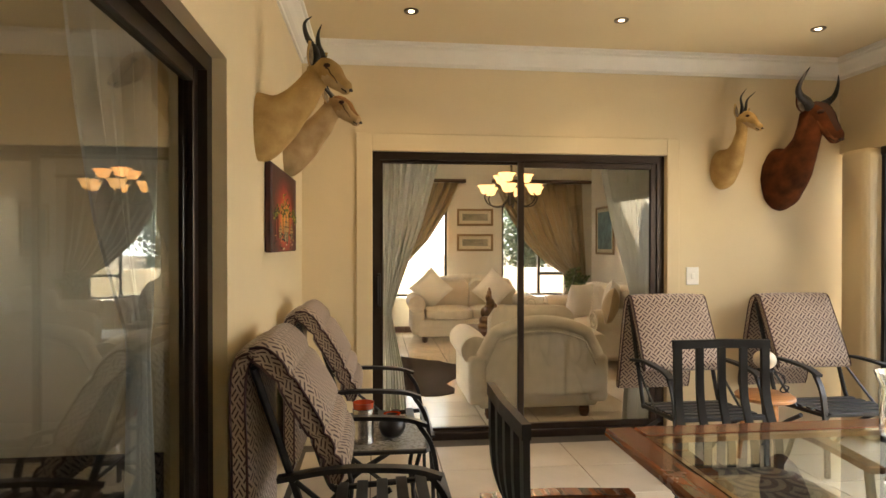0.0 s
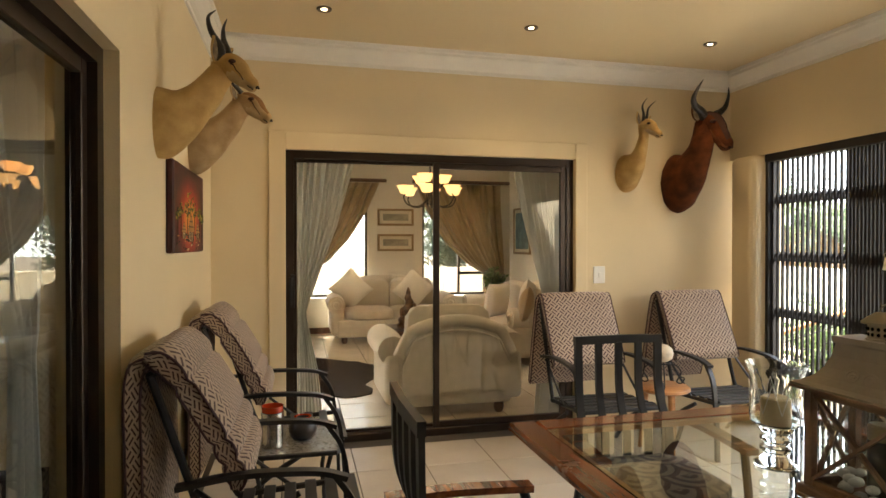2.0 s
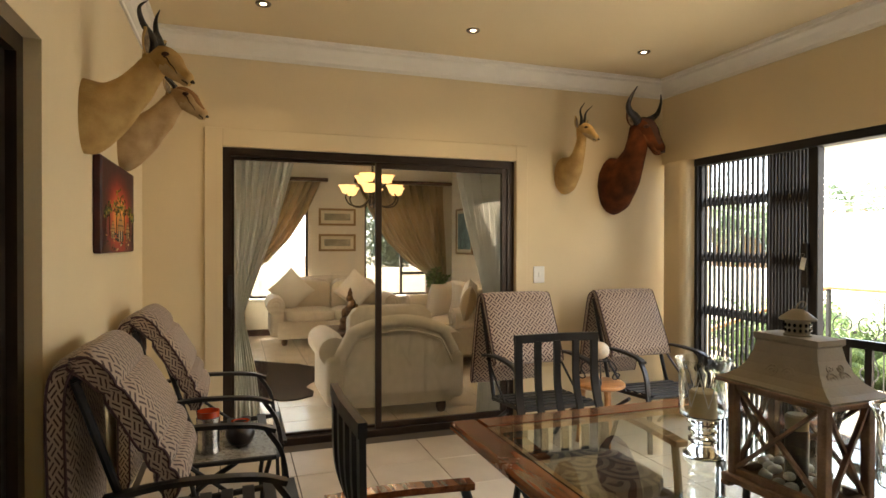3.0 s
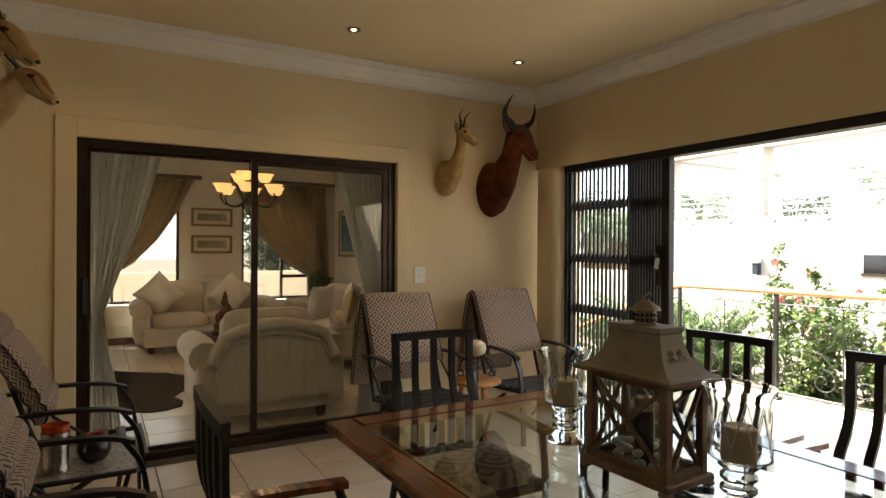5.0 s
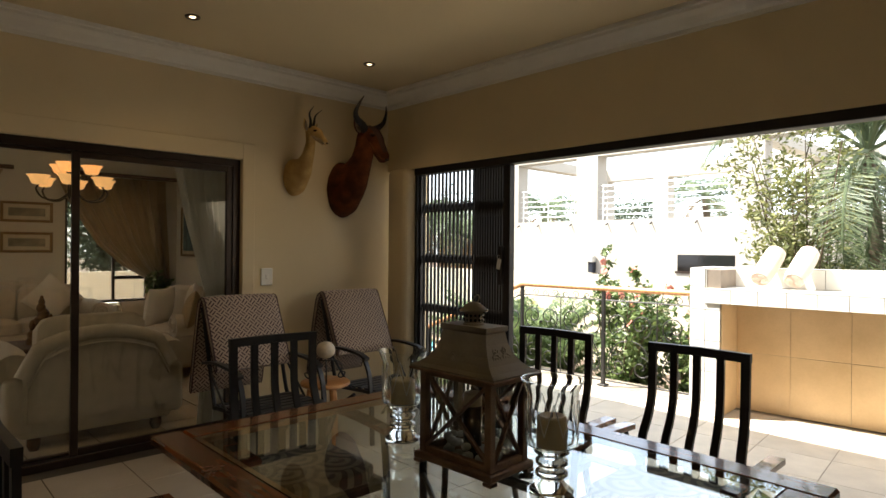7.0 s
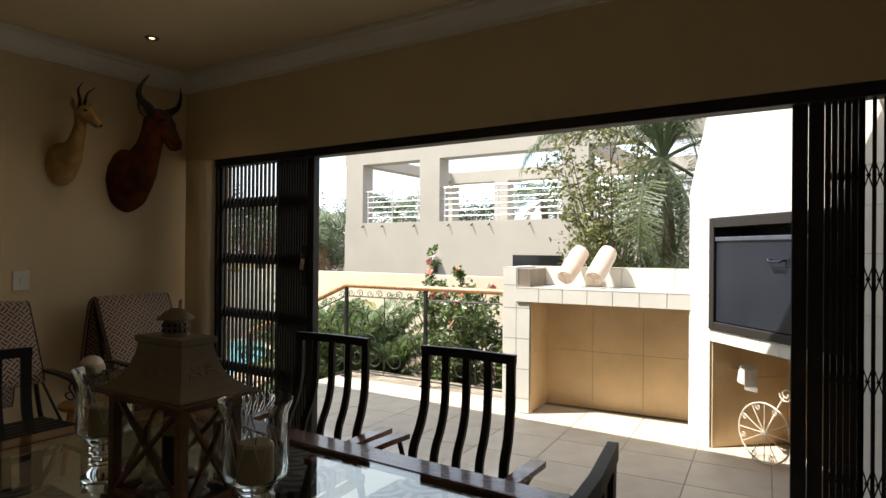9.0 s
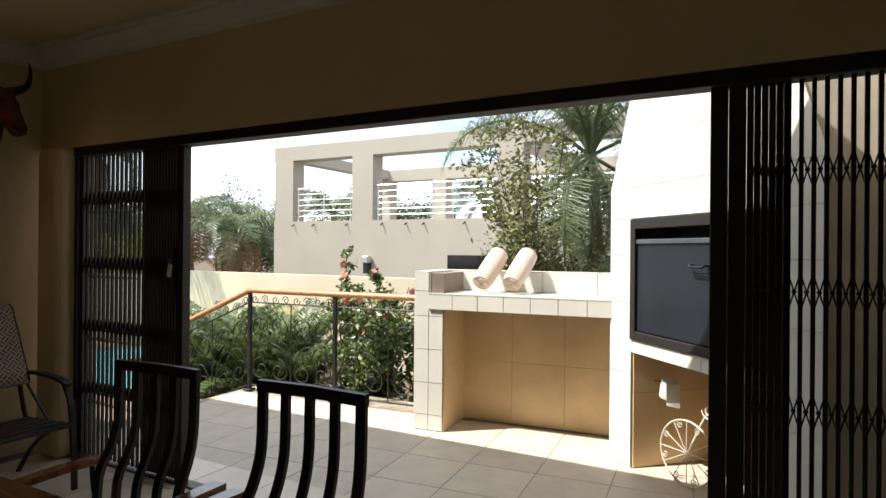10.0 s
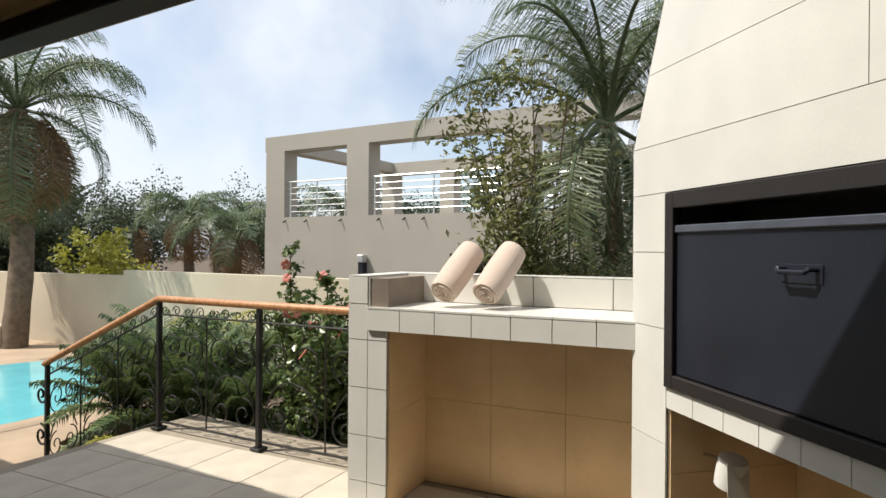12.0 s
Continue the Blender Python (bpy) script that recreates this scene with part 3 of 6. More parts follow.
for i, (a, b_) in enumerate(WINS):
    win = thing("window_%d" % (i + 1), "bronze framed living room window in daylight", "window", kind="structure")
    mid = a + 0.42 if i == 0 else b_ - 0.5
    for p, q, z0, z1 in ((a, a + 0.04, *WZ), (b_ - 0.04, b_, *WZ), (mid, mid + 0.04, *WZ)):
        part("window_frame", bx(p, q, FAR + 0.05, FAR + 0.1, z0, z1), BRONZE, win)
    for p, q in ((a + 0.04, mid), (mid + 0.04, b_ - 0.04)):
        for z0, z1 in ((WZ[0], WZ[0] + 0.04), (WZ[1] - 0.04, WZ[1])):
            part("window_frame", bx(p, q, FAR + 0.05, FAR + 0.1, z0, z1), BRONZE, win)
        g = part("pane", bx(p, q, FAR + 0.073, FAR + 0.078, WZ[0] + 0.04, WZ[1] - 0.04), DIMPANE, win)
        g.visible_shadow = False
    p, q = ((a + 0.04, mid) if i == 0 else (mid + 0.04, b_ - 0.04))
    part("transom", bx(p, q, FAR + 0.045, FAR + 0.105, 0.92, 0.97), BRONZE, win)
    part("window_sill", bx(a - 0.04, b_ + 0.04, FAR - 0.06, FAR + 0.03, WZ[0] - 0.035, WZ[0], 0.005), CORNICE, win)

# Out-of-view slab added to keep sun off the curtains and sofas.
setting("eave", bx(-0.4, R + 0.2, FAR + 0.2, FAR + 0.9, 2.62, 2.8), CORNICE, "unseen white overhang added to shade the living room windows", "eave")

# ---- room behind the left glass door ----
# Floor colour set near black to darken what shows through the glass door.
setting("floor_side", bx(-3.6, L - 0.22, -3.4, W, -0.12, 0.0), mat("darkened_side_floor", (0.035, 0.024, 0.016), 0.95, vary=0.2, scale=5, fine=150, bump=0.4, spec=0.1), "side room floor with its dimness put into a dark colour", "floor")
setting("ceiling_side", bx(-3.6, L - 0.22, -3.4, W, 2.7, 2.95), CEILING, "cream ceiling of the side room", "ceiling")
side = bmesh.new()
bx(-3.8, -3.6, -3.4, 1.7, 0, 3.0, bm=side)
bx(-3.8, -3.6, 3.4, W + 0.2, 0, 3.0, bm=side)
bx(-3.8, -3.6, 1.7, 3.4, 0, 1.1, bm=side)
bx(-3.8, -3.6, 1.7, 3.4, 2.1, 3.0, bm=side)
bx(-3.6, L - 0.25, W - 0.02, W + 0.2, 0, 3.0, bm=side)
bx(-3.6, L - 0.22, -3.6, -3.4, 0, 3.0, bm=side)
setting("wall_side", side, PLASTER, "cream plastered walls of the side room", "wall")
win = thing("window_3", "bronze framed side room window in daylight", "window", kind="structure")
for p, q, z0, z1 in ((1.7, 1.75, 1.1, 2.1), (3.35, 3.4, 1.1, 2.1), (1.75, 3.35, 1.1, 1.15), (1.75, 3.35, 2.05, 2.1), (1.75, 3.35, 1.55, 1.6)):
    part("window_frame", bx(-3.72, -3.66, p, q, z0, z1), BRONZE, win)


def drape(name, label, m, width, pleats, outline, material, depth=0.035, group=""):
    """A pleated curtain in its own xz plane. outline: rows of (z, left, right)."""
    b = bmesh.new()
    cols = pleats * 8
    rows_ = []
    dense = []
    for (z0, a0, b0), (z1, a1, b1) in zip(outline, outline[1:]):
        for k in range(8):
            t = k / 8
            dense.append((z0 + (z1 - z0) * t, a0 + (a1 - a0) * t, b0 + (b1 - b0) * t))
    dense.append(outline[-1])
    for j, (z, a, c) in enumerate(dense):
        row = []
        for i in range(cols + 1):
            u = i / cols
            w = noise.noise((u * 5, z * 0.8, width)) * 0.7
            x = a + (c - a) * (u + 0.012 * math.sin(z * 3 + i))
            y = depth * math.sin(u * pleats * 2 * math.pi + w * 2.2) * (0.45 + 0.55 * min(1, (c - a) / width * 1.4)) + 0.02 * w
            row.append(b.verts.new((x, y, z)))
        rows_.append(row)
    for r0, r1 in zip(rows_, rows_[1:]):
        for i in range(cols):
            b.faces.new((r0[i], r0[i + 1], r1[i + 1], r1[i]))
    bmesh.ops.solidify(b, geom=b.faces[:], thickness=0.004)
    ob = part(name, b, material, smooth=True)
    ob.matrix_basis = m
    return tagged(ob, label, "curtain", group)


drape("curtain", "grey silk curtain tied back inside the sliding door", pose(0, W + 0.27, 0), 0.5, 8, ((2.5, 1.18, 1.73), (2.08, 1.2, 1.65), (1.57, 1.21, 1.52), (1.27, 1.215, 1.41), (1.05, 1.22, 1.33), (0.93, 1.225, 1.29), (0.89, 1.225, 1.29), (0.5, 1.22, 1.37), (0.02, 1.2, 1.42)), GREYDRAPE)
drape("curtain", "grey silk curtain gathered at the fixed glass side", pose(0, W + 0.27, 0), 0.5, 8, ((2.5, 2.86, 3.37), (2.06, 2.94, 3.36), (1.58, 3.05, 3.36), (1.2, 3.15, 3.35), (1.0, 3.2, 3.35), (0.95, 3.2, 3.35), (0.5, 3.16, 3.36), (0.02, 3.12, 3.37)), GREYDRAPE)
drape("curtain", "gold-brown curtain swept to one side of the window", pose(0, FAR - 0.14, 0), 0.9, 9, ((2.42, 1.2, 2.52), (1.97, 1.1, 2.3), (1.5, 1.0, 2.0), (1.17, 0.9, 1.7), (0.95, 0.85, 1.35), (0.9, 0.85, 1.3), (0.5, 0.8, 1.35), (0.03, 0.75, 1.4)), GOLDDRAPE)
drape("curtain", "gold-brown curtain swept aside beside the plant", pose(0, FAR - 0.14, 0), 0.9, 10, ((2.42, 3.08, 4.58), (2.0, 3.28, 4.58), (1.45, 3.62, 4.6), (1.13, 3.95, 4.61), (0.93, 4.27, 4.62), (0.88, 4.28, 4.62), (0.5, 4.26, 4.64), (0.03, 4.24, 4.66)), GOLDDRAPE)
drape("curtain", "sheer grey curtain hanging behind the glass door", pose(L - 0.42, 0, 0, 0, 0, 90), 0.6, 7, ((2.45, 1.85, 2.62), (1.9, 2.0, 2.6), (1.5, 2.15, 2.56), (1.1, 2.36, 2.54), (1.02, 2.38, 2.52), (0.97, 2.38, 2.52), (0.5, 2.36, 2.56), (0.03, 2.34, 2.58)), SHEERDRAPE)
for a, c in ((0.7, 2.62), (3.05, 4.72)):
    rod = part("curtain_rod", moved(tube([(a, 0, 0), (c, 0, 0)], 0.03, 10), pose(0, FAR - 0.13, 2.46)), DARKWOOD)
    tagged(rod, "dark wooden curtain pole above the window", "curtain pole", "living room curtain poles")

# ---- patio trellis gates ----
def lattice(parent, y_list, zs, z0, z1, x, half=0.0075):
    """Vertical channel bars joined by crossed links."""
    for y in y_list:
        part("upright", bx(x - 0.009, x + 0.009, y - half, y + half, z0, z1), GATE, parent)
    for y, yn in zip(y_list, y_list[1:]):
        b = bmesh.new()
        h = 0.07
        bar([(x - 0.01, y, -h), (x - 0.01, yn, h)], 0.005, 0.011, up=(1, 0, 0), bm=b)
        bar([(x + 0.01, y, h), (x + 0.01, yn, -h)], 0.005, 0.011, up=(1, 0, 0), bm=b)
        merge(b, ball(x, (y + yn) / 2, 0, 0.016, 0.009, 0.009, u=8, v=6))
        made = part("link", b, GATE, parent)
        made.location.z = zs[0]
        for zc in zs[1:]:
            again = new("link", made.data)
            again.parent, again.location = parent, (0, 0, zc)


GX = R + 0.055
gate = thing("trellis_gate", "black-brown steel trellis security gate folded half open", "security gate", group="patio trellis gates")
ys = [3.855 - 0.0463 * k for k in range(15)]
lattice(gate, ys, (1.75, 1.31, 0.88, 0.45), 0.02, OPEN[2] - 0.061, GX)
ys = [3.18 - 0.0275 * k for k in range(12)]
lattice(gate, ys, (1.75, 1.31, 0.88, 0.45), 0.02, OPEN[2] - 0.061, GX, 0.0088)
part("lock_stile", bx(GX - 0.03, GX + 0.03, 2.8, 2.86, 0.01, OPEN[2] - 0.061, 0.004), GATE, gate)
part("lock_box", bx(GX - 0.05, GX + 0.03, 2.86, 2.9, 1.15, 1.45, 0.004), GATE, gate)
gate2 = thing("trellis_gate", "black-brown steel trellis security gate drawn partly across", "security gate", group="patio trellis gates")
part("lock_stile", bx(GX - 0.03, GX + 0.03, -0.2, -0.14, 0.01, OPEN[2] - 0.061, 0.004), GATE, gate2)
part("lock_stile", bx(GX - 0.02, GX + 0.02, -0.262, -0.2025, 0.01, OPEN[2] - 0.061, 0.004), GATE, gate2)
lattice(gate2, [-0.275 - 0.024 * k for k in range(6)], (1.75, 1.31, 0.88, 0.45), 0.02, OPEN[2] - 0.061, GX, 0.0117)
lattice(gate2, [-0.4 - 0.039 * k for k in range(47)], (1.75, 1.31, 0.88, 0.45), 0.02, OPEN[2] - 0.061, GX)
track = bmesh.new()
bx(GX - 0.05, GX + 0.05, OPEN[0], OPEN[1], OPEN[2] - 0.06, OPEN[2] - 0.001, 0.004, bm=track)
setting("gate_track", track, GATE, "dark steel head track of the trellis gates", "gate track")
setting("gate_jamb", bx(GX - 0.04, GX + 0.04, OPEN[1] - 0.03, OPEN[1] - 0.001, 0.0, OPEN[2] - 0.061), GATE, "dark steel jamb of the trellis gate", "gate jamb")
setting("gate_sill", bx(GX - 0.04, GX + 0.04, OPEN[0], OPEN[1] - 0.03, -0.005, 0.012), BRONZE, "bronze floor track of the trellis gates", "gate track")
tag_ = thing("key_tag", "white paper key tag hanging on the gate lock", "key tag")
part("tag", moved(bx(-0.001, 0.001, -0.018, 0.018, -0.05, 0.03, 0.0), pose(GX - 0.058, 2.88, 1.32, 12, 0, 0)), WHITEPLASTIC, tag_)
part("ring", moved(tube([(0, 0.014 * math.cos(a / 10 * 2 * math.pi), 0.014 * math.sin(a / 10 * 2 * math.pi)) for a in range(11)], 0.0015, 5), pose(GX - 0.057, 2.885, 1.365)), CHROME, tag_)

# ---- patio, bar and braai ----
PATIO = pose(6.53, 2.1, 0, 0, 0, 4.9)


def patio_world(x, y, z=0):
    return PATIO @ Vector((x, y, z))


setting("patio_slab", bx(R + 0.352, 7.25, -4.0, 4.42, -0.6, -0.008), PATIOGROUT, "raised patio slab of sandstone tiles", "patio")
setting("wall_patio_south", bx(R + 0.2, 8.0, -1.75, -1.5, -0.6, 3.3), GARDENWALL, "cream plastered wall closing the patio end", "wall")
bar_ = thing("serving_counter", "ivory tiled outdoor serving counter with an open recess below", "counter", pose(6.525, 2.175, 0, 0, 0, 4.9) @ Matrix.Diagonal((1, 1.05, 1.03, 1)))
# local: x outward into the garden, y along the front, front face at x = 0
part("masonry", bx(0.006, 0.6, -0.238, -0.006, 0, 1.225), BARGROUT, bar_)
part("masonry", bx(0.006, 0.6, -1.5, -0.238, 0.97, 1.06), BARGROUT, bar_)
part("masonry", bx(0.46, 0.6, -1.5, -0.238, 0, 0.97), BARGROUT, bar_)
part("masonry", bx(0.45, 0.6, -1.5, -0.238, 1.06, 1.225), BARGROUT, bar_)


def slab(name, parent, x0, x1, y0, y1, z0, z1, material, gap=0.0025):
    return part(name, bx(x0, x1, y0 + gap, y1 - gap, z0 + gap, z1 - gap), material, parent)


for z0, z1 in ((0, 0.12), (0.12, 0.37), (0.37, 0.63), (0.63, 0.89), (0.89, 1.085), (1.085, 1.235)):
    slab("tile", bar_, -0.006, 0.006, -0.12, 0.0, z0, z1, BARTILE)
    if z1 < 1.08:
        slab("tile", bar_, -0.006, 0.006, -0.238, -0.12, z0, z1, BARTILE)
    slab("tile", bar_, 0.0, 0.6, -0.006, 0.006, z0, z1, BARTILE)
slab("tile", bar_, -0.006, 0.006, -0.238, -0.12, 0.89, 1.06, BARTILE)
for k in range(7):
    slab("tile", bar_, -0.022, 0.006, -0.12 - 0.2 * (k + 1), -0.12 - 0.2 * k, 0.945, 1.06, BARTILE)
    slab("tile", bar_, -0.022, 0.45, -0.12 - 0.2 * (k + 1), -0.12 - 0.2 * k, 1.06, 1.073, BARTILE, 0.0015)
for a, c in ((-0.42, -0.12), (-0.9, -0.42), (-1.32, -0.9), (-1.5, -1.32)):
    slab("tile", bar_, 0.438, 0.45, c if c < a else a, a if c < a else c, 1.073, 1.235, BARTILE)
    slab("tile", bar_, 0.438, 0.6, c if c < a else a, a if c < a else c, 1.233, 1.242, BARTILE)
slab("tile", bar_, 0.0, 0.45, -0.132, -0.12, 1.073, 1.235, BARTILE)
slab("tile", bar_, -0.004, 0.6, -0.132, 0.004, 1.233, 1.242, BARTILE)
for k in range(3):
    for z0, z1 in ((0, 0.5), (0.5, 0.97)):
        slab("niche_tile", bar_, 0.448, 0.46, -0.238 - 0.42 * (k + 1), -0.238 - 0.42 * k, z0, z1, NICHE, 0.0012)
for z0, z1 in ((0, 0.5), (0.5, 0.945)):
    slab("niche_tile", bar_, 0.006, 0.448, -0.25, -0.238, z0, z1, NICHE, 0.0012)

B0, BDIR = Vector((6.66, 0.63, 0)), Vector((-0.72, -0.69, 0)).normalized()
BRAAI = Matrix.Translation(B0) @ Matrix.Rotation(math.atan2(BDIR.y, BDIR.x), 4, "Z")
# local: x along the front, y outward from the front is negative of the body depth (body lies at y > 0)
braai = thing("built_in_barbecue", "ivory tiled built-in barbecue with tapered chimney and dark steel door", "barbecue", BRAAI)
WID, OPN = 1.74, (0.26, 1.46)
D0, D1 = 0.006, 0.75
part("masonry", bx(0.006, OPN[0], D0, D1, 0, 1.85), BRAAIGROUT, braai)
part("masonry", bx(OPN[1], WID - 0.006, D0, D1, 0, 1.85), BRAAIGROUT, braai)
part("masonry", bx(OPN[0], OPN[1], D0, D1, 0.78, 0.86), BRAAIGROUT, braai)
part("masonry", bx(OPN[0], OPN[1], D1 - 0.1, D1, 0, 0.78), BRAAIGROUT, braai)
part("masonry", bx(OPN[0], OPN[1], 0.3, D1, 0.86, 1.67), BRAAIGROUT, braai)
part("masonry", bx(OPN[0], OPN[1], D0, D1, 1.67, 1.85), BRAAIGROUT, braai)
hood = prism([(0.006, 1.85), (WID - 0.006, 1.85), (WID - 0.5, 3.1), (WID - 0.5, 4.4), (0.5, 4.4), (0.5, 3.1)], -D1, -D0)
part("hood", moved(hood, Matrix.Rotation(radians(90), 4, "X")), BRAAIGROUT, braai)


def face(parent, outline, depth=0.0, thick=0.008, material=BARTILE, name="tile"):
    """A flat cladding piece on the barbecue front; outline is in (x, z)."""
    c = [sum(p[0] for p in outline) / len(outline), sum(p[1] for p in outline) / len(outline)]
    g = 0.0016
    pts = []
    for x, z in outline:
        d = Vector((c[0] - x, c[1] - z))
        pts.append((x + math.copysign(g, d.x), z + math.copysign(g, d.y)))
    b = prism(pts, -depth, -depth + thick)
    return part(name, moved(b, Matrix.Rotation(radians(90), 4, "X")), material, parent)


def edge_x(z):
    return 0.0 if z <= 1.88 else min(0.5, (z - 1.88) * 0.38)


for z0, z1 in ((0, 0.62), (0.62, 1.1), (1.1, 1.42), (1.42, 1.67)):
    face(braai, ((0, z0), (OPN[0] - 0.001, z0), (OPN[0] - 0.001, z1), (0, z1)))
    face(braai, ((OPN[1] + 0.001, z0), (WID, z0), (WID, z1), (OPN[1] + 0.001, z1)))
zs = [1.67, 1.88, 2.19, 2.5, 2.82, 3.14, 3.5, 4.0]
for i, (z0, z1) in enumerate(zip(zs, zs[1:])):
    a0, a1 = edge_x(z0), edge_x(z1)
    cuts = [0.0, 1.16, WID] if i % 2 else [0.0, WID]
    for j, (c0, c1) in enumerate(zip(cuts, cuts[1:])):
        lo, hi = max(c0, a0) if j else a0, min(c1, WID - a0) if j < len(cuts) - 2 else WID - a0
        lo1, hi1 = max(c0, a1) if j else a1, min(c1, WID - a1) if j < len(cuts) - 2 else WID - a1
        face(braai, ((lo, z0), (hi, z0), (hi1, z1), (lo1, z1)))
for k in range(7):
    w = (OPN[1] - OPN[0]) / 7
    face(braai, ((OPN[0] + k * w, 0.775), (OPN[0] + (k + 1) * w, 0.775), (OPN[0] + (k + 1) * w, 0.862), (OPN[0] + k * w, 0.862)))
slab("tile", braai, -0.006, 0.006, 0.0, 0.75, 0.0, 1.88, BARTILE)
for z0, z1 in ((0, 0.5), (0.5, 0.775)):
    for k in range(3):
        w = (OPN[1] - OPN[0]) / 3
        slab("niche_tile", braai, OPN[0] + k * w, OPN[0] + (k + 1) * w, D1 - 0.112, D1 - 0.1, z0, z1, NICHE, 0.0012)
for z0, z1 in ((0, 0.5), (0.5, 0.775)):
    slab("niche_tile", braai, OPN[0], OPN[0] + 0.008, 0.01, D1 - 0.113, z0, z1, NICHE, 0.0012)
    slab("niche_tile", braai, OPN[1] - 0.008, OPN[1], 0.01, D1 - 0.113, z0, z1, NICHE, 0.0012)
steel = bmesh.new()
A, C = OPN[0], OPN[1]
for p, q, z0, z1 in ((A, A + 0.055, 0.865, 1.665), (C - 0.055, C, 0.865, 1.665), (A + 0.055, C - 0.055, 0.865, 0.92), (A + 0.055, C - 0.055, 1.6, 1.665)):
    bx(p, q, -0.022, 0.03, z0, z1, 0.003, bm=steel)
part("firebox_frame", steel, GATE, braai, "black steel frame")
part("firebox_lining", bx(A + 0.055, C - 0.055, 0.2, 0.29, 0.92, 1.6), GATE, braai)
panel = part("firebox_door", bx(A + 0.06, C - 0.06, -0.004, 0.012, 0.925, 1.525, 0.004), STEEL, braai, "blue-black painted steel door")
part("lip", bx(A + 0.06, C - 0.06, -0.016, -0.005, 1.5, 1.53, 0.004), LIPSHINE, panel)
grip = bmesh.new()
tube([(0.88, -0.004, 1.375), (0.88, -0.04, 1.375), (0.89, -0.045, 1.365), (0.99, -0.045, 1.365), (1.0, -0.04, 1.375), (1.0, -0.004, 1.375)], 0.008, 8, bm=grip)
bx(0.86, 1.02, -0.008, -0.0045, 1.33, 1.39, 0.002, bm=grip)
part("handle", grip, STEEL, panel)

# towels
def towel(x, y, lean):
    t = thing("rolled_towel", "rolled pinkish cream towel leaning on the counter ledge", "towel", group="towels on the counter", m=PATIO @ pose(x, y, 1.107, -0, 0, lean))
    b = bmesh.new()
    n = 26
    ends = []
    a0, a1 = Vector((0.0, 0, 0.082)), Vector((0.27, 0, 0.31))
    ax = (a1 - a0).normalized()
    s, u = ax.cross(Vector((0, 1, 0))).normalized(), Vector((0, 1, 0))
    rings = []
    for j in range(11):
        v = j / 10
        r = 0.082 * (1 - 0.10 * (abs(v - 0.5) * 2) ** 4) + 0.003 * noise.noise((v * 6, x, y))
        rings.append([b.verts.new(a0 + (a1 - a0) * v + s * (r * math.cos(2 * math.pi * k / n)) + u * (r * math.sin(2 * math.pi * k / n))) for k in range(n)])
    for p, q in zip(rings, rings[1:]):
        for k in range(n):
            b.faces.new((p[k], p[(k + 1) % n], q[(k + 1) % n], q[k]))
    b.faces.new(rings[0][::-1]), b.faces.new(rings[-1])
    part("roll", b, TOWEL, t, smooth=True)
    pts = []
    for k in range(70):
        r, g = 0.072 * (1 - k / 74), k / 70 * 2 * math.pi * 3.6
        pts.append(a0 - ax * 0.004 + s * (r * math.cos(g)) + u * (r * math.sin(g)))
    part("rolled_edge", tube(pts, 0.007, 6), TOWEL, t, smooth=True)


towel(0.13, -0.45, -14)
towel(0.13, -0.7, -14)

# planter and wire tricycle in the recess under the barbecue
pot = thing("wire_tricycle_planter", "cream wire tricycle planter with scrolled wheels", "planter", BRAAI @ pose(0.64, 0.14, 0.0, 0, 0, 12))


def wheel(parent, x, z, r):
    b = tube([(x + r * math.cos(k / 32 * 2 * math.pi), 0, z + r * math.sin(k / 32 * 2 * math.pi)) for k in range(33)], 0.006, 6)
    w = part("wheel", b, WHITEIRON, parent, smooth=True)
    for k in range(12):
        a = k / 12 * 2 * math.pi
        part("spoke", tube([(x, 0, z), (x + r * math.cos(a), 0, z + r * math.sin(a))], 0.003, 5), WHITEIRON, w)
    for k in range(8):
        a = k / 8 * 2 * math.pi + 0.3
        part("scroll", tube(spiral(x + 0.86 * r * math.cos(a), z + 0.86 * r * math.sin(a), 0.024, 0.004, a, 1.4, 12), 0.003, 5), WHITEIRON, w)


wheel(pot, 0.0, 0.21, 0.2)
part("fork", tube(curve3([(0.0, 0.012, 0.21), (0.12, 0.02, 0.46), (0.2, 0.02, 0.5), (0.3, 0.02, 0.42), (0.52, 0.02, 0.12)], 6), 0.006, 6), WHITEIRON, pot)
part("scroll", tube(spiral(0.16, 0.5, 0.05, 0.01, 3.1, 1.6), 0.005, 6), WHITEIRON, pot)
wheel(pot, 0.55, 0.12, 0.115)
roll = thing("paper_roll_holder", "white paper towel roll on the recess wall", "paper roll", BRAAI @ pose(0.44, 0.16, 0.56))
part("roll", moved(lathe([(0.02, -0.06), (0.054, -0.058), (0.056, 0.0), (0.054, 0.058), (0.02, 0.06)], 20), pose(0, 0, 0, 0, 14, 0)), WHITEPLASTIC, roll, smooth=True)
sheet = bmesh.new()
bar([(0.052, -0.01, 0.055), (0.056, -0.012, 0.0), (0.062, -0.014, -0.075), (0.07, -0.02, -0.1)], 0.1, 0.0015, up=(1, 0, 0), bm=sheet)
part("loose_sheet", sheet, WHITEPLASTIC, roll, "hanging paper sheet")
part("bracket", tube([(0.0, 0.0, 0), (-0.07, 0.0, 0.03), (-0.155, 0.0, 0.02)], 0.008, 6), CHROME, roll)

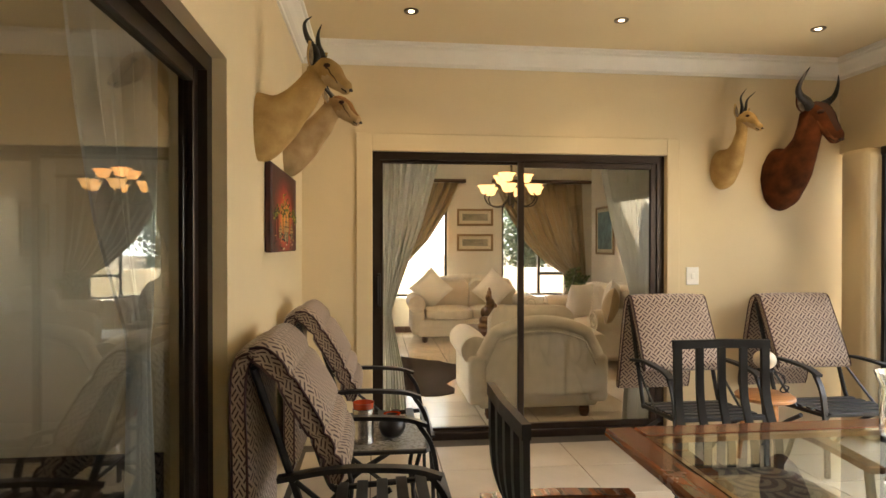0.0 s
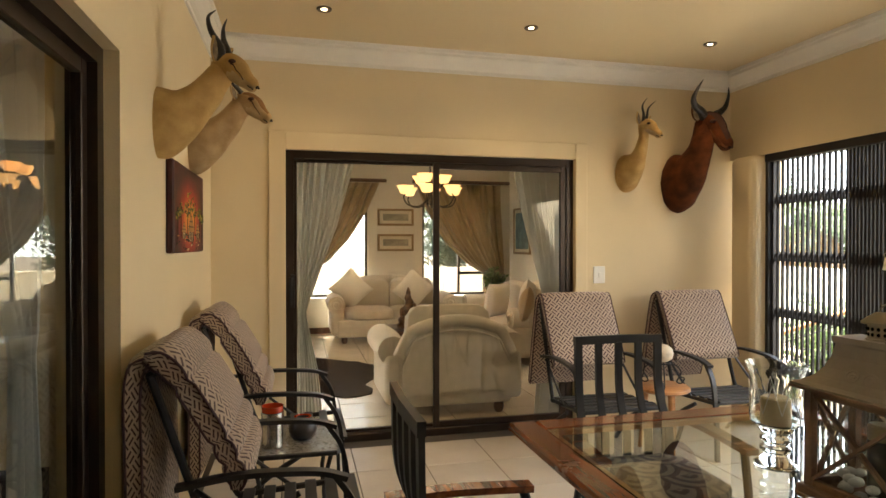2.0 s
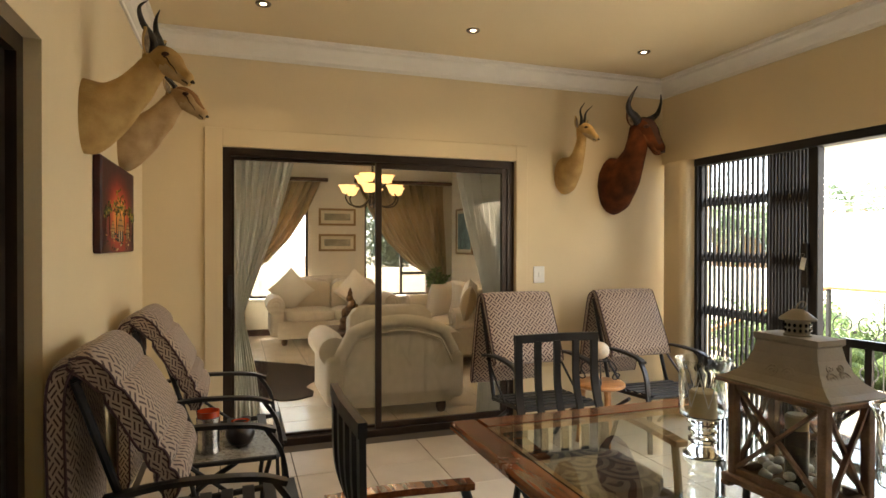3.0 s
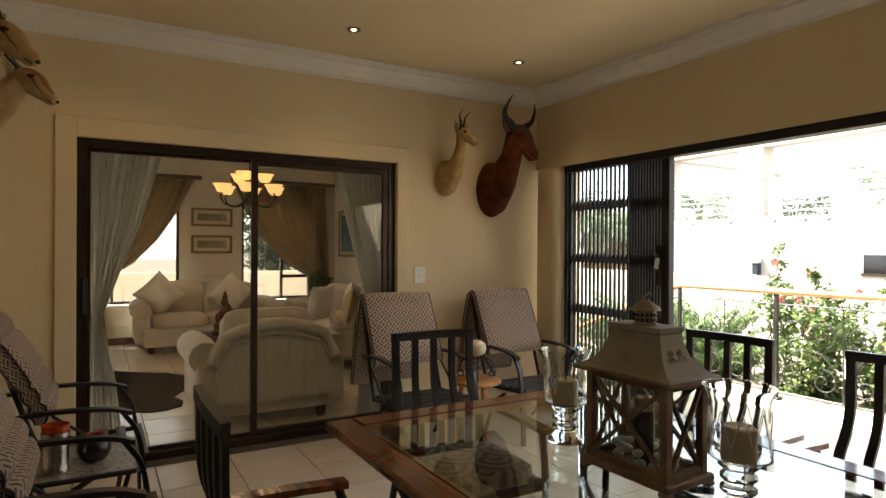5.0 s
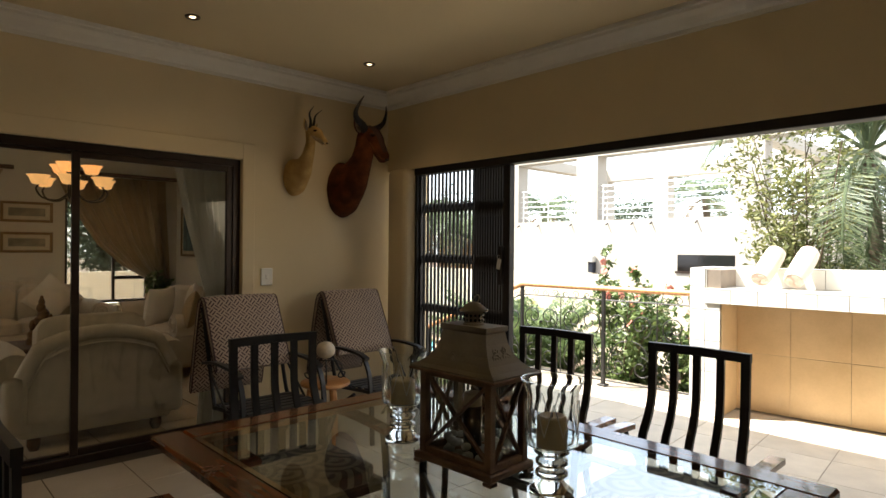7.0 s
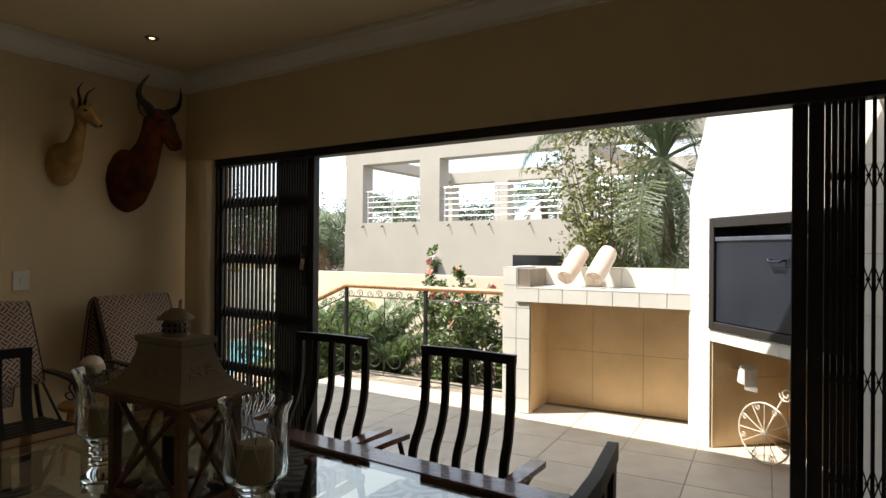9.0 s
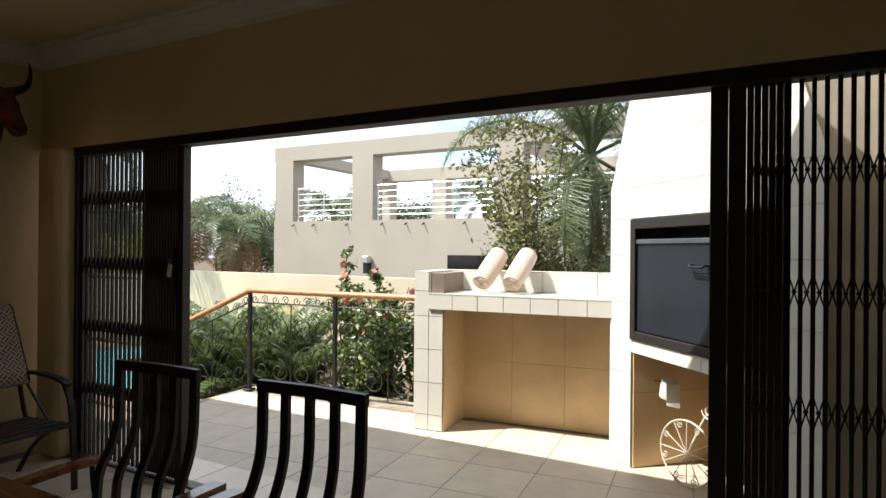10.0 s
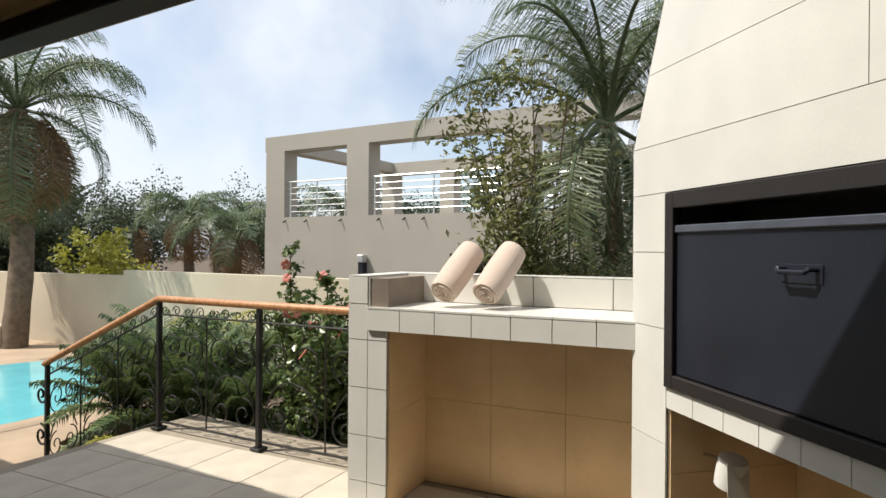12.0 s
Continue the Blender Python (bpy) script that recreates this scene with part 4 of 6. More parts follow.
# railing
def railing_panel(parent, p, q, zp, zq):
    """Iron scrolls between two posts; the panel may slope."""
    p, q = Vector(p), Vector(q)
    ln = (q - p).length
    ux = (q - p).normalized()

    def put(pts):
        return [p + ux * v.x + Vector((0, 0, v.z + zp + (zq - zp) * v.x / ln)) for v in pts]

    def iron(pts, r=0.006, name="scroll"):
        part(name, tube(put(pts), r, 6), IRON, parent, smooth=True)

    iron([Vector((0, 0, 0.06)), Vector((ln, 0, 0.06))], 0.009, "bottom_rail")
    iron([Vector((0, 0, 0.9)), Vector((ln, 0, 0.9))], 0.008, "rail")
    n = max(1, round(ln / 0.5))
    w = ln / n
    for k in range(n):
        c = (k + 0.5) * w
        iron([Vector((k * w, 0, 0.06)), Vector((k * w, 0, 0.9))], 0.006, "baluster")
        for sgn in (-1, 1):
            a = [Vector((c + sgn * (v.x - c), 0, v.z)) for v in spiral(c + 0.1 * w / 0.5, 0.66, 0.13, 0.02, -1.2, 1.3)]
            iron(a, 0.006)
            lower = [Vector((c + sgn * (v.x - c), 0, v.z)) for v in spiral(c + 0.11 * w / 0.5, 0.23, 0.12, 0.02, 1.6, -1.4)]
            iron(lower, 0.006)
            iron(curve3([(c + sgn * 0.02, 0, 0.5), (c + sgn * 0.13, 0, 0.46), (c + sgn * 0.2 * w / 0.5, 0, 0.32)], 6), 0.006)
        for j in range(4):
            x = k * w + (j + 0.5) * w / 4
            iron(spiral(x, 0.935, 0.045, 0.008, 3.1 if j % 2 else 0, 1.3, 12), 0.004, "curl")
        part("leaf", moved(ball(0, 0, 0, 0.03, 0.004, 0.016, u=8, v=6), Matrix.Translation(put([Vector((c, 0, 0.6))])[0])), IRON, parent)


P1, P2, P3, P0 = (6.81, 4.3, 0), (6.86, 3.25, 0), (6.94, 2.1, 0), (6.8, 5.92, -0.51)
rail = thing("patio_railing", "wrought iron scroll railing with a varnished wooden handrail", "railing")
railing_panel(rail, P2, P1, 0, 0)
railing_panel(rail, P3, P2, 0, 0)
railing_panel(rail, P1, (P0[0], P0[1], 0), 0, -0.66)
for p, z0, z1 in ((P1, 0, 1.0), (P2, 0, 1.0), (P0, -0.56, 0.34)):
    post = part("post", bx(p[0] - 0.018, p[0] + 0.018, p[1] - 0.018, p[1] + 0.018, z0, z1, 0.003), IRON, rail)
    part("foot_plate", bx(p[0] - 0.045, p[0] + 0.045, p[1] - 0.045, p[1] + 0.045, z0, z0 + 0.02, 0.004), IRON, post)
part("handrail", tube([(P3[0], P3[1] + 0.02, 1.02), (P2[0], P2[1], 1.02), (P1[0], P1[1], 1.02), (P0[0], P0[1] - 0.05, 0.38), (P0[0], P0[1] + 0.04, 0.34)], 0.033, 12, 0.85), RAILWOOD, rail, "varnished wooden handrail", smooth=True)
for z, r in ((0.05, 0.1), (-0.33, 0.11)):
    part("scroll", moved(tube(spiral(0, 0, r, 0.02, 1.5, 1.5), 0.011, 6), pose(P0[0], P0[1] + 0.1, z, 0, 0, 90)), IRON, rail, smooth=True)
steps = thing("stairs", "tiled steps leading down from the patio to the pool", "steps", kind="structure")
for k in range(3):
    part("step", bx(5.0, 6.72, 4.421 + 0.32 * k, 4.74 + 0.32 * k, -0.6, -0.14 * (k + 1), 0.006), PATIOTILE, steps)

# ---- garden ----
setting("ground", bx(-60, 90, -70, 110, -1.6, -0.62), SOIL, "brown garden soil under the plants", "ground")
setting("pool_paving", prism([(-4, 5.4), (6.9, 5.4), (7.15, 6.4), (8.6, 7.3), (10.3, 8.0), (10.7, 12.5), (10.7, 20), (-4, 20)], -0.7, -0.56), PAVING, "tan paving round the swimming pool", "paving")
pool = [(7.3 + 2.9 * math.cos(a / 40 * 2 * math.pi) + 0.5 * math.sin(a / 20 * 2 * math.pi), 9.5 + 2.1 * math.sin(a / 40 * 2 * math.pi)) for a in range(40)]
setting("water", prism(pool, -0.6, -0.545), POOLSHELL, "turquoise water of the swimming pool", "pool")
coping = bmesh.new()
tube([(x, y, -0.555) for x, y in pool + pool[:1]], (0.16), 6, 0.14, bm=coping)
setting("pool_coping", coping, PAVING, "stone coping round the pool", "coping")
garden_wall = bmesh.new()
bx(10.8, 11.0, -8, 11.2, -0.7, 0.97, bm=garden_wall)
setting("garden_wall", garden_wall, GARDENWALL, "cream plastered garden boundary wall", "wall")
setting("garden_wall_side", bx(1, 10.1, 17.0, 17.2, -0.7, 0.75), GARDENWALL, "cream plastered garden wall beyond the pool", "wall")
setting("garden_wall_end", prism([(10.8, 11.2), (11.0, 11.2), (10.3, 17.0), (10.1, 17.0)], -0.7, 0.86), GARDENWALL, "cream plastered garden wall beyond the pool", "wall")
urn = part("plant_pot", moved(lathe([(0.16, 0), (0.2, 0.02), (0.27, 0.4), (0.3, 0.42), (0.28, 0.44), (0.2, 0.44)], 4), pose(9.7, 13.4, -0.56, 0, 0, 30)), GARDENWALL)
tagged(urn, "pale square plant pot beside the pool", "plant pot")

# neighbouring house, front at x = HX
HX = 14.9
house = thing("neighbour_house", "grey-beige plastered house with a framed roof terrace", "house")
part("wall", bx(HX, HX + 9, -6, 11.72, -0.7, 2.19), FACADE, house)
for y in (11.38, 8.74, 4.7, 0.7, -3.3):
    part("terrace_post", bx(HX, HX + 0.45, y - 0.33, y + 0.31, 2.19, 3.86), FACADE, house)
part("terrace_beam", bx(HX, HX + 0.45, -6, 11.72, 3.86, 4.245), FACADE, house)
for y in (11.4, 4.7, -3.3):
    part("cross_beam", bx(HX + 0.45, HX + 5.0, y - 0.2, y + 0.2, 3.9, 4.2), FACADE, house)
for y in (11.4, 9.2, 4.7, -3.3):
    part("terrace_post", bx(HX + 5.0, HX + 5.45, y - 0.25, y + 0.25, 2.19, 3.82), FACADE, house)
part("terrace_beam", bx(HX + 5.0, HX + 5.45, -6, 11.72, 3.82, 4.2), FACADE, house)
for y0_, y1_ in ((9.07, 11.03), (5.03, 8.4), (1.03, 4.35)):
    for k in range(6):
        part("terrace_rail", tube([(HX + 0.1, y0_, 2.33 + 0.15 * k), (HX + 0.1, y1_, 2.33 + 0.15 * k)], 0.01 if k < 5 else 0.02, 6), RAILSTEEL, house)
    for y in (y0_ + 0.1, (y0_ + y1_) / 2, y1_ - 0.1):
        part("rail_post", tube([(HX + 0.1, y, 2.19), (HX + 0.1, y, 3.08)], 0.02, 6), RAILSTEEL, house)
for y in (11.0, 10.3, 9.2, 8.1, 7.4, 6.9, 5.8, 4.6, 3.4, 2.2):
    part("water_spout", tube([(HX + 0.02, y, 2.12), (HX - 0.09, y, 2.06)], 0.016, 6), GATE, house)
dark = part("window", bx(HX - 0.01, HX + 0.02, 4.96, 6.25, 0.95, 1.33), EYE, house, "dark strip window")
part("window_frame", bx(HX - 0.03, HX - 0.011, 4.91, 6.3, 0.9, 0.95), BRONZE, dark)
wl_ = thing("wall_lamp", "small grey outdoor wall lamp on the house", "wall lamp", pose(HX - 0.1, 8.5, 1.0))
part("body", bx(-0.07, 0.09, -0.07, 0.07, -0.16, 0.1, 0.01), STEEL, wl_)
part("shade", bx(-0.1, 0.08, -0.09, 0.09, 0.1, 0.28, 0.02), RAILSTEEL, wl_)


# ---- plants ----
def leaves(name, parent, spots, size, material, rng, slim=0.5, droop=0.3):
    """Many small folded leaves at the given spots."""
    v, f = [], []
    for c in spots:
        d = Vector((rng.gauss(0, 1), rng.gauss(0, 1), rng.gauss(0.2 - droop, 0.7))).normalized()
        s = d.cross(Vector((rng.gauss(0, 1), rng.gauss(0, 1), rng.gauss(0, 1)))).normalized()
        n_ = d.cross(s)
        k = size * rng.uniform(0.6, 1.3)
        i = len(v)
        c = Vector(c)
        v += [c, c + d * k * 0.5 + s * k * slim * 0.5 + n_ * k * 0.08, c + d * k, c + d * k * 0.5 - s * k * slim * 0.5 + n_ * k * 0.08]
        f += [(i, i + 1, i + 2), (i, i + 2, i + 3)]
    me = bpy.data.meshes.new(name)
    me.from_pydata(v, [], f)
    me.materials.append(material)
    ob = new(name, me)
    ob.parent = parent
    return ob


def shrub(label, at, height, spread, material, seed, count=2600, size=0.07, stems=9, name="shrub", category="shrub", slim=0.5, flowers=0, bare=0.15):
    rng = random.Random(seed)
    t = thing(name, label, category, pose(*at))
    spots = []
    trunk = bmesh.new()
    for k in range(stems):
        a = rng.uniform(0, 2 * math.pi)
        r = spread * rng.uniform(0.25, 1.0)
        h = height * rng.uniform(0.6, 1.0)
        pts = curve3([(0.06 * math.cos(a), 0.06 * math.sin(a), 0), (r * 0.35 * math.cos(a), r * 0.35 * math.sin(a), h * 0.45), (r * math.cos(a + 0.3), r * math.sin(a + 0.3), h)], 8)
        tube(pts, [0.018 * (1 - 0.75 * i / (len(pts) - 1)) for i in range(len(pts))], 5, bm=trunk)
        for j in range(7):
            i = rng.randrange(int(len(pts) * 0.3), len(pts))
            p = pts[i]
            q = p + Vector((rng.gauss(0, 1), rng.gauss(0, 1), rng.uniform(0.1, 1.2))).normalized() * spread * rng.uniform(0.2, 0.5)
            tube([p, (p + q) / 2 + Vector((0, 0, 0.03)), q], [0.007, 0.005, 0.002], 4, bm=trunk)
            for m_ in range(count // (stems * 7)):
                u = rng.uniform(bare, 1.05)
                spots.append(p + (q - p) * u + Vector((rng.gauss(0, 1), rng.gauss(0, 1), rng.gauss(0, 1))) * spread * 0.085)
    part("trunk", trunk, TWIG, t)
    leaves("crown", t, spots, size, material, rng, slim)
    high = sorted(spots, key=lambda q: q.z)[-max(1, len(spots) // 4):]
    for k in range(flowers):
        c = rng.choice(high)
        b = bmesh.new()
        for j in range(5):
            a = j / 5 * 2 * math.pi
            merge(b, ball(0.025 * math.cos(a), 0.025 * math.sin(a), 0, 0.025, 0.02, 0.006, u=6, v=4))
        part("flower", moved(b, Matrix.Translation(Vector(c) + Vector((-0.05, 0, 0.05))) @ pose(0, 0, 0, rng.uniform(-60, 60), rng.uniform(-90, -30), 0)), FLOWER, t)
    return t


def palm(label, at, trunk_h, trunk_r, fronds, length, seed, material=PALMLEAF, dry=0, leaflets=46, leaf_len=0.35, rise=1.0, name="palm_tree", aim=None, width=0.016, low=1.25, bend=1.0):
    """A feather palm: arching fronds with two rows of hanging leaflets."""
    rng = random.Random(seed)
    t = thing(name, label, "palm", pose(*at))
    pts = [Vector((0.05 * math.sin(k * 0.7 + seed), 0.05 * math.cos(k * 0.5), trunk_h * k / 10)) for k in range(11)]
    if trunk_h > 0.05:
        b = tube(pts, [trunk_r * (1.15 - 0.35 * k / 10 + 0.05 * (k % 2)) for k in range(11)], 12)
        part("trunk", b, BARK, t, smooth=True)
    top = pts[-1]
    for k in range(fronds + dry):
        isdry = k >= fronds
        a = (k * 2.39996 + rng.uniform(-0.2, 0.2)) if aim is None else aim + (k - fronds / 2) * 0.5
        tier = (k % fronds) / fronds if not isdry else 1.15
        up = rise * (1.15 - low * tier)
        ln = length * rng.uniform(0.85, 1.1) * (0.85 if isdry else 1)
        n_ = 14
        way = Vector((math.cos(a), math.sin(a), 0))
        spine = []
        p, ang = top.copy(), math.atan2(up, 0.75) if not isdry else -0.5
        for j in range(n_ + 1):
            spine.append(p.copy())
            p = p + (way * math.cos(ang) + Vector((0, 0, math.sin(ang)))) * ln / n_
            ang -= (0.06 + 0.16 * j / n_) * (1.0 + 0.3 * rng.random()) * bend
        b = tube(spine, [0.022 * (1 - 0.85 * j / n_) * length / 2 + 0.003 for j in range(n_ + 1)], 5)
        side = way.cross(Vector((0, 0, 1)))
        for j in range(leaflets):
            u = 0.12 + 0.88 * j / leaflets
            i = min(n_ - 1, int(u * n_))
            c = spine[i].lerp(spine[i + 1], u * n_ - i)
            d = (spine[i + 1] - spine[i]).normalized()
            ll = leaf_len * math.sin(math.pi * (0.12 + 0.8 * u)) ** 0.6 * rng.uniform(0.8, 1.15)
            for s in (-1, 1):
                e1 = c + (side * s * 0.75 + d * 0.5 + Vector((0, 0, 0.15 + rng.uniform(-0.25, 0.15)))).normalized() * ll * 0.55
                e2 = e1 + (side * s * 0.35 + d * 0.35 + Vector((0, 0, -0.75 + rng.uniform(-0.2, 0.2)))).normalized() * ll * 0.5
                w = d * width * length / 1.5
                vs = [b.verts.new(x) for x in (c - w * 0.6, c + w * 0.6, e1 + w, e1 - w, e2)]
                b.faces.new((vs[0], vs[1], vs[2], vs[3])), b.faces.new((vs[3], vs[2], vs[4]))
        part("frond", b, PALMDRY if isdry else material, t)
    return t


palm("queen palm with arching grey-green fronds behind the counter", (9.0, 1.36, -0.62), 3.12, 0.075, 27, 2.0, 3, leaflets=110, leaf_len=0.46, rise=3.2, width=0.0034, low=1.85)
palm("tall palm with a thick trunk beyond the pool", (9.85, 13.1, -0.62), 4.7, 0.2, 26, 2.9, 5, dry=12, leaflets=84, leaf_len=0.7, width=0.0055, rise=1.7, low=1.7)
for k, (x, y, h, ln, sd) in enumerate(((22, 28, 3.0, 3.0, 11), (26, 26, 3.4, 3.2, 12), (20, 21.5, 3.4, 2.8, 13), (19.0, 17.5, 2.6, 2.6, 14), (28, 20, 4.0, 3.2, 15), (30, 12, 4.6, 3.0, 16), (29, 6, 4.6, 3.0, 17), (16, 32, 3.0, 3.0, 18))):
    palm("distant feather palm in a neighbouring garden", (x, y, -0.62), h, 0.2, 14, ln, sd, dry=7 if k in (2, 3) else 2, leaflets=48, leaf_len=0.75, width=0.011)
shrub("tall loose flowering shrub with slender leafy stems", (8.6, 1.75, -0.62), 3.45, 0.95, OLIVELEAF, 21, 12500, 0.075, 18, "tall_shrub", slim=0.4)
shrub("dense glossy hibiscus bush with red flowers behind the railing", (7.65, 3.4, -0.62), 1.75, 0.62, BUSHLEAF, 22, 4600, 0.07, 12, "hibiscus_bush", slim=0.65, flowers=7)
shrub("hibiscus bush with red flowers behind the railing", (7.75, 2.75, -0.62), 1.6, 0.55, BUSHLEAF, 23, 3200, 0.07, 12, "hibiscus_bush", slim=0.65, flowers=4)
for k in range(3):
    x, y, h = ((7.75, 3.75, 2.1), (7.8, 3.35, 2.1), (7.9, 2.75, 2.0))[k]
    shrub("slender upright leafy shoot with small leaves", (x, y, -0.62), h, 0.2, BUSHLEAF, 40 + k, 900, 0.065, 4, "leafy_shoot", flowers=2)
for k, (x, y, ln, sd) in enumerate(((7.6, 5.05, 1.15, 31), (8.0, 6.0, 1.2, 32), (7.45, 5.75, 1.0, 33), (8.3, 5.0, 1.2, 34), (7.7, 4.35, 0.85, 37))):
    palm("low blue-green cycad with stiff arching leaves", (x, y, -0.62), 0.35, 0.09, 40, ln, sd, CYCADLEAF, 0, 40, 0.2, 3.2, "cycad", width=0.016, low=1.6, bend=0.45)
palm("small bright green fern beside the steps", (7.12, 4.78, -0.6), 0.12, 0.05, 11, 0.8, 35, LIMELEAF, 0, 26, 0.14, 1.2, "fern", width=0.02)
palm("young pale green palm against the garden wall", (9.6, 6.9, -0.62), 0.7, 0.04, 9, 0.95, 36, LIMELEAF, 0, 26, 0.25, 1.3, "young_palm", width=0.014)
shrub("rounded yellow-green bush beyond the garden wall", (12.1, 13.8, -0.62), 2.45, 1.05, LIMELEAF, 51, 5200, 0.13, 14, "rounded_bush")
for k, (x, y, h, s) in enumerate(((14, 24, 4.6, 3.0), (20, 30, 4.8, 3.5), (26, 34, 5.0, 4.0), (31, 28, 5.2, 4.0), (8, 26, 4.8, 3.5), (34, 20, 5.0, 3.5), (12.5, 18.7, 3.2, 1.8))):
    shrub("dark broad-leaved tree in the distance", (x, y, -0.62), h, s, FARLEAF, 60 + k, 9000, 0.2, 14, "distant_tree", "tree")
for k, (x, y, h) in enumerate(((8.8, 5.6, 1.0), (8.5, 6.6, 0.85))):
    shrub("dark green garden shrub below the railing", (x, y, -0.62), h, 0.5, OLIVELEAF, 90 + k, 1700, 0.07, 10, "garden_shrub", slim=0.45)

# ---- dining table and chairs ----
TABLE = (2.01, 3.31, 0.29, 2.09, 0.75)
tx0, tx1, ty0, ty1, tz = TABLE
table = thing("dining_table", "red-brown wooden dining table with an inset glass top", "table")
FR = 0.11
part("top_frame", bx(tx0, tx0 + FR, ty0, ty1, tz - 0.035, tz, 0.008), wood("red_brown_table_wood_long", (0.12, 0.035, 0.012), (0.27, 0.085, 0.03), 0.25, 0.5, (12, 1, 12)), table)
part("top_frame", bx(tx1 - FR, tx1, ty0, ty1, tz - 0.035, tz, 0.008), bpy.data.materials["red_brown_table_wood_long"], table)
part("top_frame", bx(tx0 + FR, tx1 - FR, ty1 - FR, ty1, tz - 0.035, tz, 0.008), TABLEWOOD, table)
part("top_frame", bx(tx0 + FR, tx1 - FR, ty0, ty0 + FR, tz - 0.035, tz, 0.008), TABLEWOOD, table)
gt = part("glass_top", bx(tx0 + FR, tx1 - FR, ty0 + FR, ty1 - FR, tz - 0.012, tz - 0.002), CLEAR, table, "clear inset glass")
gt.visible_shadow = False
part("glass_edge", bx(tx0 + FR, tx0 + FR + 0.022, ty0 + FR, ty1 - FR, tz - 0.03, tz - 0.013), PINE, table)
part("glass_edge", bx(tx0 + FR + 0.022, tx1 - FR, ty1 - FR - 0.022, ty1 - FR, tz - 0.03, tz - 0.013), PINE, table)
for sx, sy in ((tx0 + 0.13, ty0 + 0.16), (tx1 - 0.13, ty0 + 0.16), (tx0 + 0.13, ty1 - 0.16), (tx1 - 0.13, ty1 - 0.16)):
    cx, cy = 0.12 if sx < 2.66 else -0.12, 0.12 if sy < 1.19 else -0.12
    part("leg", tube(curve3([(sx, sy, tz - 0.035), (sx + cx * 0.9, sy + cy * 0.9, 0.45), (sx + cx * 0.7, sy + cy * 0.7, 0.22), (sx - cx * 0.1, sy - cy * 0.1, 0.0)], 6), 0.019, 8), CHAIRMETAL, table, smooth=True)
part("stretcher", tube([(tx0 + 0.24, ty0 + 0.27, 0.42), (tx1 - 0.24, ty1 - 0.27, 0.42)], 0.012, 8), CHAIRMETAL, table)
part("stretcher", tube([(tx1 - 0.24, ty0 + 0.27, 0.42), (tx0 + 0.24, ty1 - 0.27, 0.42)], 0.012, 8), CHAIRMETAL, table)


def dining_chair(m):
    """Faces local +y; origin under the middle of the back's top rail."""
    c = thing("dining_chair", "charcoal metal dining chair with wooden arms and swirl cushion", "chair", m, "chairs round the dining table")
    hw = 0.19
    for x in (-hw, -hw / 2, 0, hw / 2, hw):
        main = abs(x) == hw
        pts = curve3([(x, 0.0, 1.0), (x, 0.005, 0.82), (x * 1.02, 0.03, 0.72), (x * 1.05, 0.075, 0.62), (x * 1.06, 0.08, 0.46)], 4)
        part("back_post" if main else "slat", bar(pts, 0.034 if main else 0.03, 0.016, up=(0, 1, 0)), CHAIRMETAL, c)
    part("top_rail", bar([(-hw - 0.018, 0, 1.012), (0, -0.008, 1.014), (hw + 0.018, 0, 1.012)], 0.022, 0.036), CHAIRMETAL, c)
    part("seat_rail", bar([(-0.23, 0.07, 0.44), (0.23, 0.07, 0.44)], 0.03, 0.03), CHAIRMETAL, c)
    part("seat_rail", bar([(-0.25, 0.5, 0.44), (0.25, 0.5, 0.44)], 0.03, 0.03), CHAIRMETAL, c)
    for s in (-1, 1):
        part("seat_rail", bar([(s * 0.23, 0.07, 0.44), (s * 0.25, 0.5, 0.44)], 0.03, 0.03), CHAIRMETAL, c)
        part("leg", tube(curve3([(s * 0.29, 0.44, 0.63), (s * 0.27, 0.49, 0.46), (s * 0.255, 0.52, 0.25), (s * 0.27, 0.55, 0.0)], 5), 0.016, 8), CHAIRMETAL, c, smooth=True)
        part("leg", tube(curve3([(s * 0.2, 0.07, 0.5), (s * 0.22, 0.04, 0.3), (s * 0.235, -0.03, 0.0)], 5), 0.016, 8), CHAIRMETAL, c, smooth=True)
        part("arm", bar(curve3([(s * 0.30, -0.01, 0.645), (s * 0.305, 0.2, 0.65), (s * 0.30, 0.47, 0.64)], 4), 0.055, 0.022), TABLEWOOD, c, "red-brown wooden armrest")
        part("arm_support", tube([(s * 0.3, 0.03, 0.632), (s * 0.26, 0.05, 0.56), (s * 0.205, 0.07, 0.5)], 0.011, 6), CHAIRMETAL, c)
    cush = puffed(0.235, 0.225, 0.035, 0, 0.29, 0.49, round_=6)
    part("seat_cushion", cush, SEATCLOTH, c, "brown swirl patterned cushion", smooth=True)
    return c


first = dining_chair(pose(1.5, 1.455, 0, 0, 0, -90))
copy_thing(first, pose(2.605, 2.31, 0, 0, 0, 178))
copy_thing(first, pose(3.745, 0.897, 0, 0, 0, 91))
copy_thing(first, pose(3.74, 1.603, 0, 0, 0, 93))
copy_thing(first, pose(2.74, 0.05, 0, 0, 0, 7))


